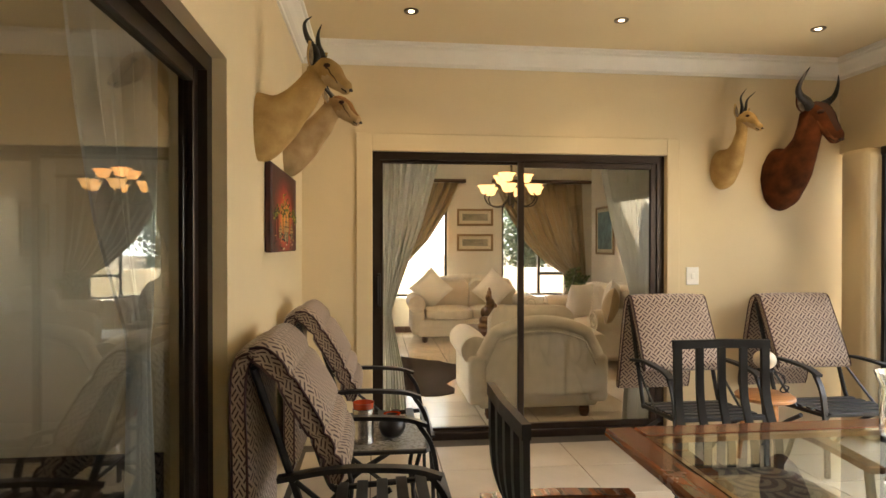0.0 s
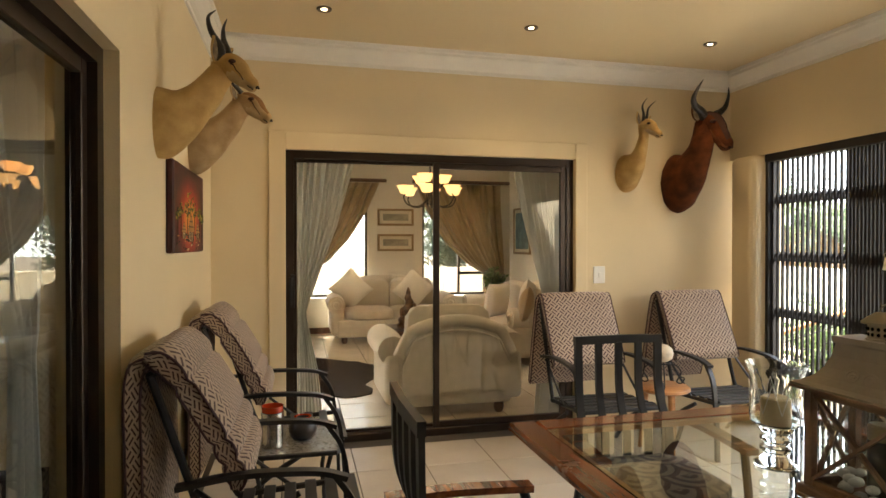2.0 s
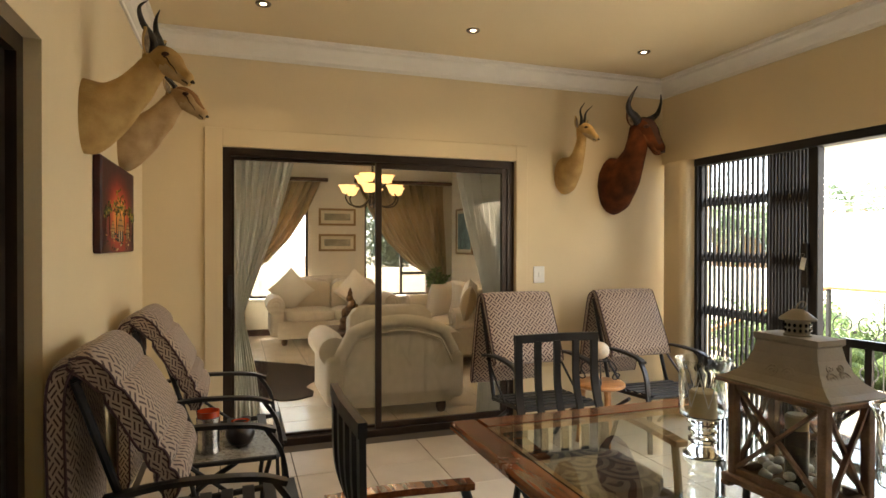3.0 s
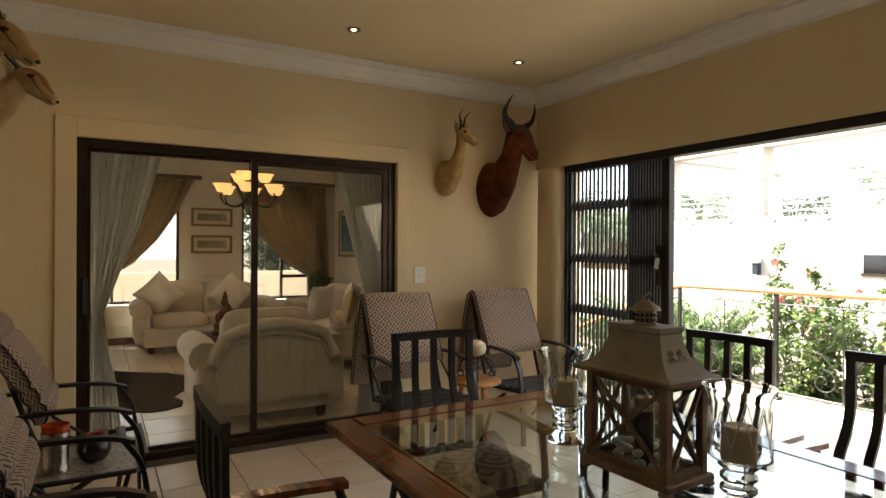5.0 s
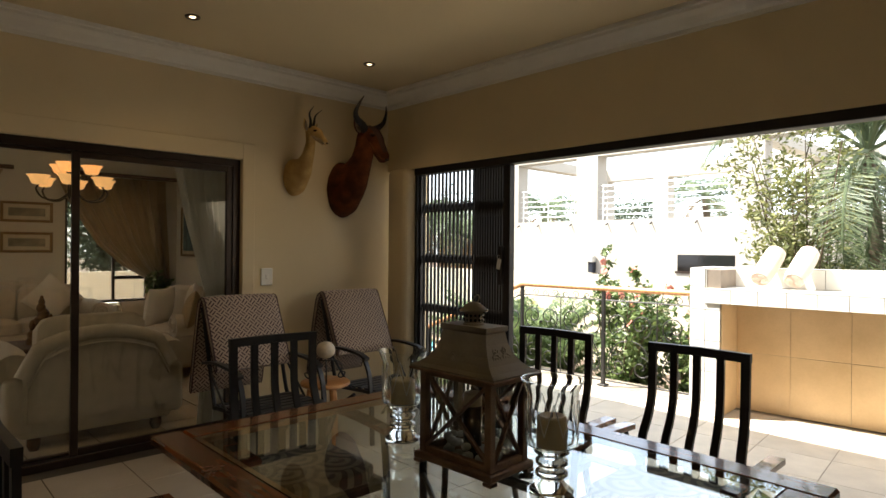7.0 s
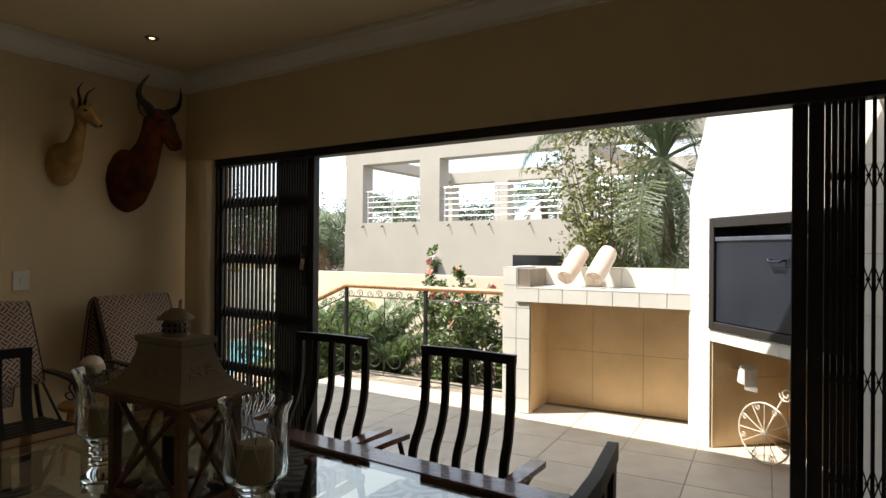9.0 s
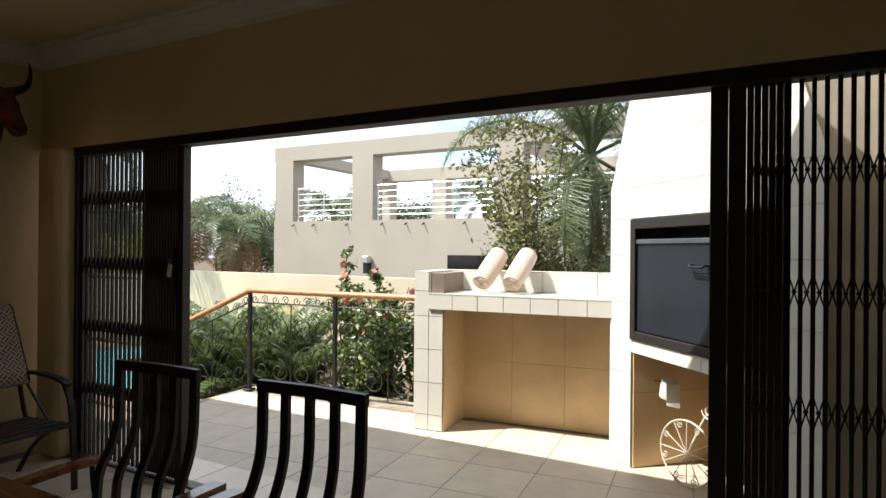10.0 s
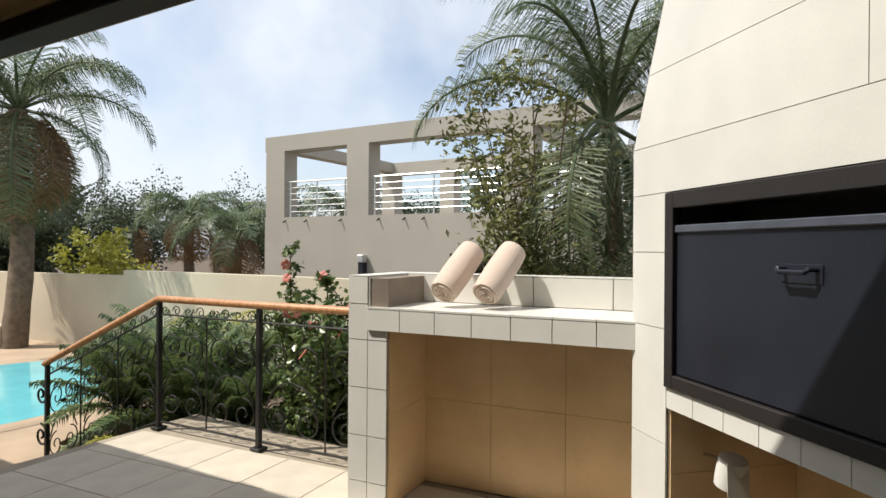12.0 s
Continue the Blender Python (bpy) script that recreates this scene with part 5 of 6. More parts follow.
# ---- reclining garden chairs with folded cushions ----
def pad(path, thick, width, name, parent, material=CUSHION, seams=(9,)):
    """A cushion swept along path (out, up) with piped edges; lies across local x."""
    b = bmesh.new()
    uvl = b.loops.layers.uv.new("UVMap")
    pts = curve3([(0, p[0], p[1]) for p in path], 4)
    n = len(pts)
    cols = 14
    outer_, inner_, dist = [], [], [0.0]
    for i in range(1, n):
        dist.append(dist[-1] + (pts[i] - pts[i - 1]).length)
    for i, p in enumerate(pts):
        d = (pts[min(i + 1, n - 1)] - pts[max(i - 1, 0)]).normalized()
        nr = Vector((0, d.z, -d.y)) * -1
        ro, ri = [], []
        for k in range(cols + 1):
            u = k / cols * 2 - 1
            run = min(dist[i], dist[-1] - dist[i])
            dent = 1 - 0.4 * max(math.exp(-(((dist[i] - q) / 0.014) ** 2)) for q in seams)
            t = thick * (0.55 + 0.45 * (1 - abs(u) ** 6)) * dent * min(1, 0.45 + run / 0.07)
            puff = 0.004 * math.sin(dist[i] * 40) * (1 - abs(u) ** 4)
            ro.append(b.verts.new(p + Vector((u * width / 2, 0, 0)) + nr * (t / 2 + puff)))
            ri.append(b.verts.new(p + Vector((u * width / 2, 0, 0)) - nr * t / 2))
        outer_.append(ro), inner_.append(ri)

    def quad(vs, uvs):
        f = b.faces.new(vs)
        for lp, uv in zip(f.loops, uvs):
            lp[uvl].uv = uv

    for i in range(n - 1):
        for k in range(cols):
            x0_, x1_ = k / cols * width, (k + 1) / cols * width
            q = ((x0_, dist[i]), (x1_, dist[i]), (x1_, dist[i + 1]), (x0_, dist[i + 1]))
            quad((outer_[i][k], outer_[i][k + 1], outer_[i + 1][k + 1], outer_[i + 1][k]), q)
            quad((inner_[i][k + 1], inner_[i][k], inner_[i + 1][k], inner_[i + 1][k + 1]), (q[1], q[0], q[3], q[2]))
        for k, s in ((0, 1), (cols, -1)):
            vs = (outer_[i][k], outer_[i + 1][k], inner_[i + 1][k], inner_[i][k])
            quad(vs if s > 0 else vs[::-1], ((0, dist[i]), (0, dist[i + 1]), (thick, dist[i + 1]), (thick, dist[i])) if s > 0 else ((thick, dist[i]), (thick, dist[i + 1]), (0, dist[i + 1]), (0, dist[i])))
    for i in (0, n - 1):
        for k in range(cols):
            vs = (outer_[i][k + 1], outer_[i][k], inner_[i][k], inner_[i][k + 1])
            x0_, x1_ = k / cols * width, (k + 1) / cols * width
            quad(vs if i == 0 else vs[::-1], ((x1_, 0), (x0_, 0), (x0_, thick), (x1_, thick)) if i == 0 else ((x1_, thick), (x0_, thick), (x0_, 0), (x1_, 0)))
    bmesh.ops.recalc_face_normals(b, faces=b.faces)
    lines = [[outer_[i][k].co.copy() for i in range(n)] for k in (0, cols)]
    inn = [[inner_[i][k].co.copy() for i in range(n)] for k in (0, cols)]
    ob = part(name, b, material, parent, smooth=True)
    for ln in lines + inn:
        part("piping", tube(ln, 0.005, 5), PIPING, ob, "dark maroon piping")
    return ob


def lounger_frame(c, hw):
    """Arms, legs, back posts and slatted seat of a low garden chair facing local +y; back top at y = 0."""
    for s in (-1, 1):
        x = s * hw
        part("arm", bar(curve3([(x, 0.1, 0.63), (x, 0.3, 0.655), (x, 0.55, 0.645), (x, 0.66, 0.615)], 5), 0.042, 0.018), CHAIRMETAL, c)
        part("leg", bar(curve3([(x, 0.62, 0.625), (x, 0.69, 0.5), (x, 0.72, 0.25), (x, 0.73, 0.0)], 5), 0.03, 0.02, up=(0, 1, 0)), CHAIRMETAL, c)
        part("leg", tube(curve3([(x, 0.5, 0.33), (x, 0.3, 0.2), (x, 0.12, 0.0)], 5), 0.014, 8), CHAIRMETAL, c, smooth=True)
        part("back_post", tube(curve3([(x * 0.94, 0.02, 1.0), (x * 0.94, 0.12, 0.7), (x * 0.94, 0.22, 0.4), (x * 0.96, 0.26, 0.34)], 5), 0.014, 8), CHAIRMETAL, c, smooth=True)
        part("seat_rail", tube([(x * 0.96, 0.24, 0.35), (x * 0.96, 0.72, 0.38)], 0.014, 8), CHAIRMETAL, c)
        part("brace", tube(curve3([(x, 0.16, 0.62), (x, 0.3, 0.5), (x, 0.46, 0.37)], 5), 0.009, 6), CHAIRMETAL, c)
    part("back_rail", tube([(-hw * 0.94, 0.02, 1.0), (hw * 0.94, 0.02, 1.0)], 0.014, 8), CHAIRMETAL, c)
    for k in range(6):
        y = 0.29 + 0.085 * k
        part("slat", bx(-hw * 0.95, hw * 0.95, y - 0.024, y + 0.024, 0.366 + 0.005 * k, 0.378 + 0.005 * k, 0.002), CHAIRMETAL, c)
    part("front_rail", tube([(-hw, 0.71, 0.385), (hw, 0.71, 0.385)], 0.014, 8), CHAIRMETAL, c)


def recliner(label, m, hw, front, rear, thick=0.075, seams=(9,)):
    c = thing("garden_chair", label, "garden chair", m, "reclining garden chairs")
    lounger_frame(c, hw)
    t = thing("chair_cushion", "beige dash-patterned chair cushion folded over the chair back", "cushion", m, "garden chair cushions")
    pad(front, thick, hw * 2 - 0.03, "front_fold", t, seams=seams)
    pad(rear, 0.09 if rear is REAR else 0.075, hw * 2 - 0.03, "rear_fold", t)
    return c


FULL = [(0.288, 0.6), (0.292, 0.622), (0.29, 0.645), (0.282, 0.672), (0.267, 0.705), (0.246, 0.75), (0.205, 0.825), (0.158, 0.905), (0.105, 0.988), (0.055, 1.04), (0.0, 1.06)]
REAR = [(0.01, 1.05), (-0.025, 1.01), (-0.035, 0.9), (-0.03, 0.7), (-0.028, 0.5), (-0.028, 0.33), (-0.025, 0.24)]
SHORT = [(0.262, 0.585), (0.23, 0.65), (0.175, 0.765), (0.12, 0.88), (0.07, 0.98), (0.04, 1.04), (0.0, 1.06)]
REARS = [(0.0, 1.055), (-0.045, 1.0), (-0.085, 0.85), (-0.13, 0.65), (-0.165, 0.48), (-0.185, 0.37)]
recliner("charcoal metal garden chair against the wall beside the glass door", pose(0.735, 2.34, 0, 0, 0, -90), 0.305, FULL, REAR, 0.115, (0.1, 0.18, 0.42))
recliner("charcoal metal garden chair in the room corner", pose(0.745, 3.44, 0, 0, 0, -90), 0.305, FULL, REAR, 0.115, (0.1, 0.18, 0.42))
recliner("charcoal metal garden chair before the sliding door edge", pose(3.22, 4.03, 0, 0, 0, 180), 0.285, SHORT, REARS, 0.08)
recliner("charcoal metal garden chair beside the column", pose(4.175, 4.03, 0, 0, 0, 180), 0.28, SHORT, REARS, 0.08)

side = thing("glass_side_table", "charcoal metal side table with pebbled glass top", "side table", pose(1.2, 3.04, 0))
ring = [(0.2, -0.245), (0.22, -0.225), (0.22, 0.225), (0.2, 0.245), (-0.2, 0.245), (-0.22, 0.225), (-0.22, -0.225), (-0.2, -0.245)]
part("top", prism([(x * 0.98, y * 0.98) for x, y in ring], 0.44, 0.452), mat("pebbled_smoky_glass", (0.32, 0.3, 0.26), 0.18, vary=0.25, scale=60, fine=130, bump=1.0, coat=0.4), side, "pebbled smoky glass top")
part("rim", tube([(x, y, 0.444) for x, y in ring + ring[:1]], 0.012, 8), CHAIRMETAL, side)
for sx in (-1, 1):
    for sy in (-1, 1):
        part("leg", tube(curve3([(sx * 0.19, sy * 0.16, 0.435), (sx * 0.15, sy * 0.13, 0.22), (sx * 0.2, sy * 0.17, 0.0)], 5), 0.011, 8), CHAIRMETAL, side, smooth=True)
cup = thing("candle_glass", "silver crackled glass tumbler with a red glass lip", "candle glass", pose(1.107, 2.928, 0.452))
part("cup", lathe([(0.045, 0.0), (0.052, 0.006), (0.05, 0.03), (0.05, 0.12), (0.054, 0.17), (0.05, 0.168), (0.045, 0.06), (0.0, 0.05)], 24), MERCURY, cup, smooth=True)
part("liner", lathe([(0.05, 0.172), (0.051, 0.185), (0.053, 0.2), (0.05, 0.2), (0.048, 0.185), (0.046, 0.172), (0.0, 0.165)], 24), REDGLASS, cup, "red glass lip", smooth=True)
bowl = thing("clay_pot", "small round black clay pot with a red rim", "pot", pose(1.25, 3.01, 0.452))
part("pot", lathe([(0.03, 0), (0.055, 0.015), (0.07, 0.05), (0.066, 0.08), (0.042, 0.105), (0.04, 0.115), (0.034, 0.112), (0.03, 0.09), (0.0, 0.08)], 24), POTBLACK, bowl, smooth=True)
part("rim", lathe([(0.04, 0.112), (0.044, 0.117), (0.034, 0.117), (0.032, 0.112)], 24, closed=False), REDGLASS, bowl)

# small pine table with a shell and iron bowl stand
pine = thing("pine_stool", "round orange pine stool between the garden chairs", "stool", pose(3.69, 3.6, 0) @ Matrix.Diagonal((0.84, 0.84, 1, 1)))
part("top", lathe([(0.0, 0.42), (0.2, 0.42), (0.215, 0.43), (0.215, 0.445), (0.2, 0.455), (0.0, 0.455)], 28), PINE, pine, smooth=True)
for k in range(3):
    a = k * 2.094 + 0.4
    part("leg", tube([(0.13 * math.cos(a), 0.13 * math.sin(a), 0.42), (0.18 * math.cos(a), 0.18 * math.sin(a), 0)], [0.024, 0.017], 8), PINE, pine)
stand = thing("iron_scroll_stand", "black wrought iron scroll stand holding a pale stone ball", "stand", pose(3.69, 3.6, 0.455) @ Matrix.Diagonal((0.85, 0.85, 0.75, 1)))
for k in range(3):
    a = k * 2.094
    part("scroll", moved(tube(curve3([(0.03, 0, 0.2), (0.12, 0, 0.17), (0.17, 0, 0.1), (0.13, 0, 0.02), (0.17, 0, 0.0), (0.2, 0, 0.04), (0.17, 0, 0.06)], 5), 0.006, 6), pose(0, 0, 0.006, 0, 0, math.degrees(a))), IRON, stand, smooth=True)
part("ring", tube([(0.06 * math.cos(k / 16 * 2 * math.pi), 0.06 * math.sin(k / 16 * 2 * math.pi), 0.205) for k in range(17)], 0.006, 6), IRON, stand)
globe = part("stone_ball", ball(3.69, 3.6, 0.455 + 0.222, 0.07, 0.07, 0.062, u=24, v=16), mat("pale_banded_stone", (0.62, 0.52, 0.38), 0.5, vary=0.2, scale=16, bump=0.1), smooth=True)
tagged(globe, "pale banded stone ball on the iron stand", "stone ball")


# ---- things on the dining table ----
def hurricane(x, y):
    g = thing("hurricane_lamp", "cut glass hurricane candle holder on a stepped glass foot", "candle holder", pose(x, y, tz) @ Matrix.Diagonal((1, 1, 0.9, 1)), "glass candle holders")
    sh = part("shade", lathe([(0.05, 0.135), (0.072, 0.15), (0.075, 0.18), (0.071, 0.25), (0.074, 0.31), (0.088, 0.35), (0.085, 0.35), (0.071, 0.31), (0.068, 0.25), (0.072, 0.18), (0.069, 0.153), (0.05, 0.139)], 32, closed=False), VASEGLASS, g, smooth=True)
    sh.visible_shadow = False
    ft = part("foot", lathe([(0.0, 0.0), (0.06, 0.0), (0.062, 0.008), (0.045, 0.022), (0.03, 0.04), (0.045, 0.055), (0.045, 0.065), (0.03, 0.075), (0.045, 0.09), (0.045, 0.1), (0.032, 0.108), (0.05, 0.125), (0.05, 0.139), (0.0, 0.139)], 28), VASEGLASS, g, smooth=True)
    ft.visible_shadow = False
    for k in range(9):
        a = k / 9 * 2 * math.pi
        for s in (-1, 1):
            pts = [Vector((0.0745 * math.cos(a + s * 0.35 * u), 0.0745 * math.sin(a + s * 0.35 * u), 0.19 + 0.1 * u)) for u in (0, 0.33, 0.66, 1)]
            part("cut", tube(pts, 0.0013, 4), WHITEPLASTIC, sh)
    part("candle", lathe([(0.0, 0.14), (0.042, 0.14), (0.043, 0.15), (0.042, 0.232), (0.036, 0.238), (0.02, 0.232), (0.0, 0.23)], 24), CANDLE, g, "cream pillar candle", smooth=True)
    part("wick", tube([(0, 0, 0.23), (0.002, 0, 0.245)], 0.0015, 5), POTBLACK, g)


hurricane(2.66, 1.47)
hurricane(2.675, 0.835)
LX, LY = 2.655, 1.122
lan = thing("candle_lantern", "large distressed brown wooden lantern with a taupe metal roof", "lantern", pose(LX, LY, tz, 0, 0, 2))
HXL, HYL = 0.087, 0.145    # half width and half length of the glazed box
ZB, ZE = 0.034, 0.298      # top of the base board, underside of the eave


def tier(rows_, bm):
    """A four-sided roof skin of rows (half x, half y, z)."""
    rings = [[bm.verts.new((sx * x, sy * y, z)) for sx, sy in ((-1, -1), (1, -1), (1, 1), (-1, 1))] for x, y, z in rows_]
    for r0, r1 in zip(rings, rings[1:]):
        for k in range(4):
            bm.faces.new((r0[k], r0[(k + 1) % 4], r1[(k + 1) % 4], r1[k]))
    bm.faces.new(rings[0][::-1]), bm.faces.new(rings[-1])
    return bm


part("base", bx(-HXL - 0.016, HXL + 0.016, -HYL - 0.016, HYL + 0.016, 0.012, ZB, 0.004), LANTERN, lan)
for sx in (-1, 1):
    for sy in (-1, 1):
        part("foot", bx(sx * HXL - 0.016, sx * HXL + 0.016, sy * HYL - 0.016, sy * HYL + 0.016, 0.0, 0.0119, 0.002), LANTERN, lan)
        part("corner_post", bx(sx * (HXL - 0.01) - 0.012, sx * (HXL - 0.01) + 0.012, sy * (HYL - 0.01) - 0.012, sy * (HYL - 0.01) + 0.012, ZB, ZE, 0.002), LANTERN, lan)
for a in range(4):
    m = pose(0, 0, 0, 0, 0, 90 * a)
    hw_, off = (HXL - 0.022, HYL - 0.01) if a % 2 == 0 else (HYL - 0.022, HXL - 0.01)
    part("top_rail", moved(bx(-hw_, hw_, -off - 0.009, -off + 0.009, ZE - 0.022, ZE, 0.002), m), LANTERN, lan)
    part("bottom_rail", moved(bx(-hw_, hw_, -off - 0.009, -off + 0.009, ZB, ZB + 0.02, 0.002), m), LANTERN, lan)
    part("cross_bar", moved(bar([(-hw_, -off - 0.004, ZB + 0.02), (hw_, -off - 0.004, ZE - 0.022)], 0.008, 0.013, up=(0, 1, 0)), m), LANTERN, lan)
    part("cross_bar", moved(bar([(hw_, -off + 0.004, ZB + 0.02), (-hw_, -off + 0.004, ZE - 0.022)], 0.008, 0.013, up=(0, 1, 0)), m), LANTERN, lan)
    g = part("pane", moved(bx(-hw_, hw_, -off + 0.0115, -off + 0.0135, ZB + 0.002, ZE - 0.004), m), PANE, lan)
    g.visible_shadow = False
roof = bmesh.new()
curve_ = [(0.02, 0.0), (0.022, 0.009), (0.006, 0.017), (-0.012, 0.034), (-0.026, 0.058), (-0.036, 0.09), (-0.041, 0.122), (-0.036, 0.128), (-0.036, 0.142)]
tier([(HXL + d, HYL + d * 1.35, ZE + 0.001 + h) for d, h in curve_], roof)
part("roof", roof, LANTERNTIN, lan, "taupe metal roof")
part("eave_rim", bx(-HXL - 0.024, HXL + 0.024, -HYL - 0.032, HYL + 0.032, ZE - 0.004, ZE + 0.004, 0.002), LANTERN, lan)
for a in range(4):
    orn = bmesh.new()
    for s in (-1, 1):
        tube([Vector((s * v.x, v.y, v.z)) for v in spiral(0.022, 0.0, 0.02, 0.004, 0, 1.6, 16)], 0.0035, 5, bm=orn)
        tube([Vector((s * v.x, v.y, v.z)) for v in spiral(0.02, 0.028, 0.013, 0.003, 3, 1.4, 12)], 0.003, 5, bm=orn)
    off = (HYL - 0.022 * 1.35) if a % 2 == 0 else HXL - 0.022
    part("ornament", moved(orn, pose(0, 0, 0, 0, 0, 90 * a) @ pose(0, -off, ZE + 0.048, -26, 0, 0)), LANTERNTIN, lan, "raised scroll ornament")
ZT = ZE + 0.143
chim = part("chimney", lathe([(0.034, ZT), (0.034, ZT + 0.004), (0.03, ZT + 0.006), (0.03, ZT + 0.04), (0.045, ZT + 0.042), (0.045, ZT + 0.046), (0.028, ZT + 0.06), (0.014, ZT + 0.07), (0.0, ZT + 0.071)], 24), LANTERNTIN, lan, smooth=True)
for z in (ZT + 0.015, ZT + 0.029):
    for k in range(14):
        a = k / 14 * 2 * math.pi
        part("vent_hole", ball(0.0302 * math.cos(a), 0.0302 * math.sin(a), z, 0.004, 0.004, 0.005, u=8, v=6), EYE, chim)
part("carrying_ring", moved(tube([(0.03 * math.cos(k / 20 * 2 * math.pi), 0, 0.011 * math.sin(k / 20 * 2 * math.pi)) for k in range(21)], 0.002, 6), pose(0.012, 0, ZT + 0.078, 0, 18, 60)), LANTERNTIN, lan)
wax = thing("pillar_candle", "cream pillar candle on a dark stub inside the lantern", "candle", pose(LX, LY, tz + ZB))
part("stub", lathe([(0, 0), (0.028, 0), (0.03, 0.15), (0.028, 0.155), (0, 0.155)], 22), POTBLACK, wax, "dark candle stub", smooth=True)
part("wax", lathe([(0, 0.1555), (0.028, 0.1555), (0.029, 0.19), (0.024, 0.196), (0, 0.19)], 22), CANDLE, wax, smooth=True)
rngp = random.Random(4)
for k in range(26):
    a, r = k / 13 * 2 * math.pi + rngp.uniform(-0.1, 0.1), rngp.uniform(0.046, 0.056)
    s_ = rngp.uniform(0.013, 0.018)
    st = part("pebble", ball(LX + r * math.cos(a) * 0.95, LY + r * math.sin(a) * 1.9, tz + ZB + s_ * 0.78 + (0.03 if k > 12 else 0), s_ * 1.2, s_, s_ * 0.78, u=10, v=7), BARTILE, smooth=True)
    tagged(st, "pale smooth pebble lying in the lantern", "pebble", "pebbles in the lantern")

# ---- mounted trophies (each one plain mesh) ----
def trophy(name, label, m, fur, spine, head, horns, horn_r, ear, scale=1.0, face=None, dark=None, brow=None, stripe=0.003):
    """A shoulder mount on a wall at local y = 0, reaching out along local -y. spine and head: rows of (x, y, z, half width, half height)."""
    b = bmesh.new()
    mats = [fur, HORN, EYE, face or FURCHEEK, dark or FURDARK, EARFUR, brow or fur]
    sides = 28

    def skin(rows_, n, wall=False):
        pts = curve3([r[:3] for r in rows_], n)
        ra = [v.x for v in curve3([(r[3], 0, 0) for r in rows_], n)]
        rb = [v.x for v in curve3([(r[4], 0, 0) for r in rows_], n)]
        o = bmesh.new()
        rings, last = [], len(pts) - 1
        for i, p in enumerate(pts):
            d = (pts[min(i + 1, last)] - pts[max(i - 1, 0)]).normalized()
            if wall:
                d = Vector((0, -1, 0)).lerp(d, min(1, 1.2 * i / last) ** 1.8).normalized()
            sd_ = d.cross(Vector((0, 1, 0.6) if wall else (0, 0, 1))).normalized()
            top = sd_.cross(d)
            ring = []
            for k in range(sides):
                a = 2 * math.pi * k / sides
                q = p + sd_ * (ra[i] * math.cos(a)) + top * (rb[i] * math.sin(a))
                q += Vector((noise.noise(q * 15), noise.noise(q * 15 + Vector((9, 0, 0))), noise.noise(q * 15 + Vector((0, 9, 0))))) * 0.006
                ring.append(o.verts.new(q))
            rings.append(ring)
        for i, (r0, r1) in enumerate(zip(rings, rings[1:])):
            for k in range(sides):
                f = o.faces.new((r0[k], r0[(k + 1) % sides], r1[(k + 1) % sides], r1[k]))
                u, h = i / last, math.sin(2 * math.pi * (k + 0.5) / sides)
                edge = 0.05 * math.sin(k * 1.3 + i * 0.4)
                if not wall and u > 0.3 + edge and h < 0.15 - 0.5 * (1 - u) + edge:
                    f.material_index = 3
                if not wall and h > 0.62 + edge and 0.12 < u < 0.75:
                    f.material_index = 6
        o.faces.new(rings[0][::-1]), o.faces.new(rings[-1])
        spots = [[v.co.copy() for v in r] for r in rings]
        bmesh.ops.recalc_face_normals(o, faces=o.faces)
        merge(b, o)
        return spots

    skin(spine, 5, True)
    rings = skin(head, 6)
    n = len(rings) - 1
    hd = Vector(head[0][:3])
    mz = head[-1]
    fwd = (Vector(mz[:3]) - hd).normalized()
    sd = fwd.cross(Vector((0, 0, 1))).normalized()
    upv = sd.cross(fwd)
    ec = Vector(head[1][:3])

    def at(u, degrees, s):
        a = degrees if s > 0 else 180 - degrees
        return rings[round(u * n)][round(a / 360 * sides) % sides]

    big = head[1][3] / 0.056
    for s in (-1, 1):
        p = at(0.27, 24, s)
        merge(b, ball(*(p - sd * (s * 0.004)), 0.019 * big, 0.019 * big, 0.012 * big, u=14, v=8), None, 4)
        merge(b, ball(*p, 0.0125 * big, 0.0125 * big, 0.01 * big, u=12, v=8), None, 2)
        if stripe:
            line = [at(u, g, s) for u, g in ((0.27, 18), (0.34, 12), (0.42, 6), (0.5, 0), (0.6, -8))]
            c_ = curve3(line, 4)
            merge(b, tube(c_, [stripe * (1.15 - 0.6 * k / len(c_)) for k in range(len(c_))], 8), None, 4)
        root = hd.lerp(ec, 0.35) + upv * head[0][4] * 0.75
        hp = curve3([root + sd * (s * x) + upv * z - fwd * y for x, y, z in horns], 12)
        k = len(hp)
        merge(b, tube(hp, [horn_r * (1 - 0.9 * (i / (k - 1)) ** 1.3) * (1 + (0.1 if i < k * 0.7 else 0) * (i % 2)) for i in range(k)], 12), None, 1)
        er = hd + sd * (s * head[0][3] * 0.8) + upv * head[0][4] * 0.45
        tip = er + sd * (s * ear[0]) + upv * ear[1] - fwd * ear[2]
        ep = curve3([er, er.lerp(tip, 0.35) + sd * (s * 0.008), er.lerp(tip, 0.7) + sd * (s * 0.006), tip], 4)
        el = (tip - er).length
        wide = [0.02 + 0.17 * math.sin(math.pi * (0.1 + 0.9 * q / (len(ep) - 1)) ** 0.8) for q in range(len(ep))]
        merge(b, tube(ep, [(max(0.003, el * w), 0.008) for w in wide], 12, up=fwd), None, 0)
        merge(b, tube([e + fwd * 0.006 for e in ep[1:-1]], [(max(0.002, el * (w - 0.05)), 0.0045) for w in wide[1:-1]], 10, up=fwd), None, 5)
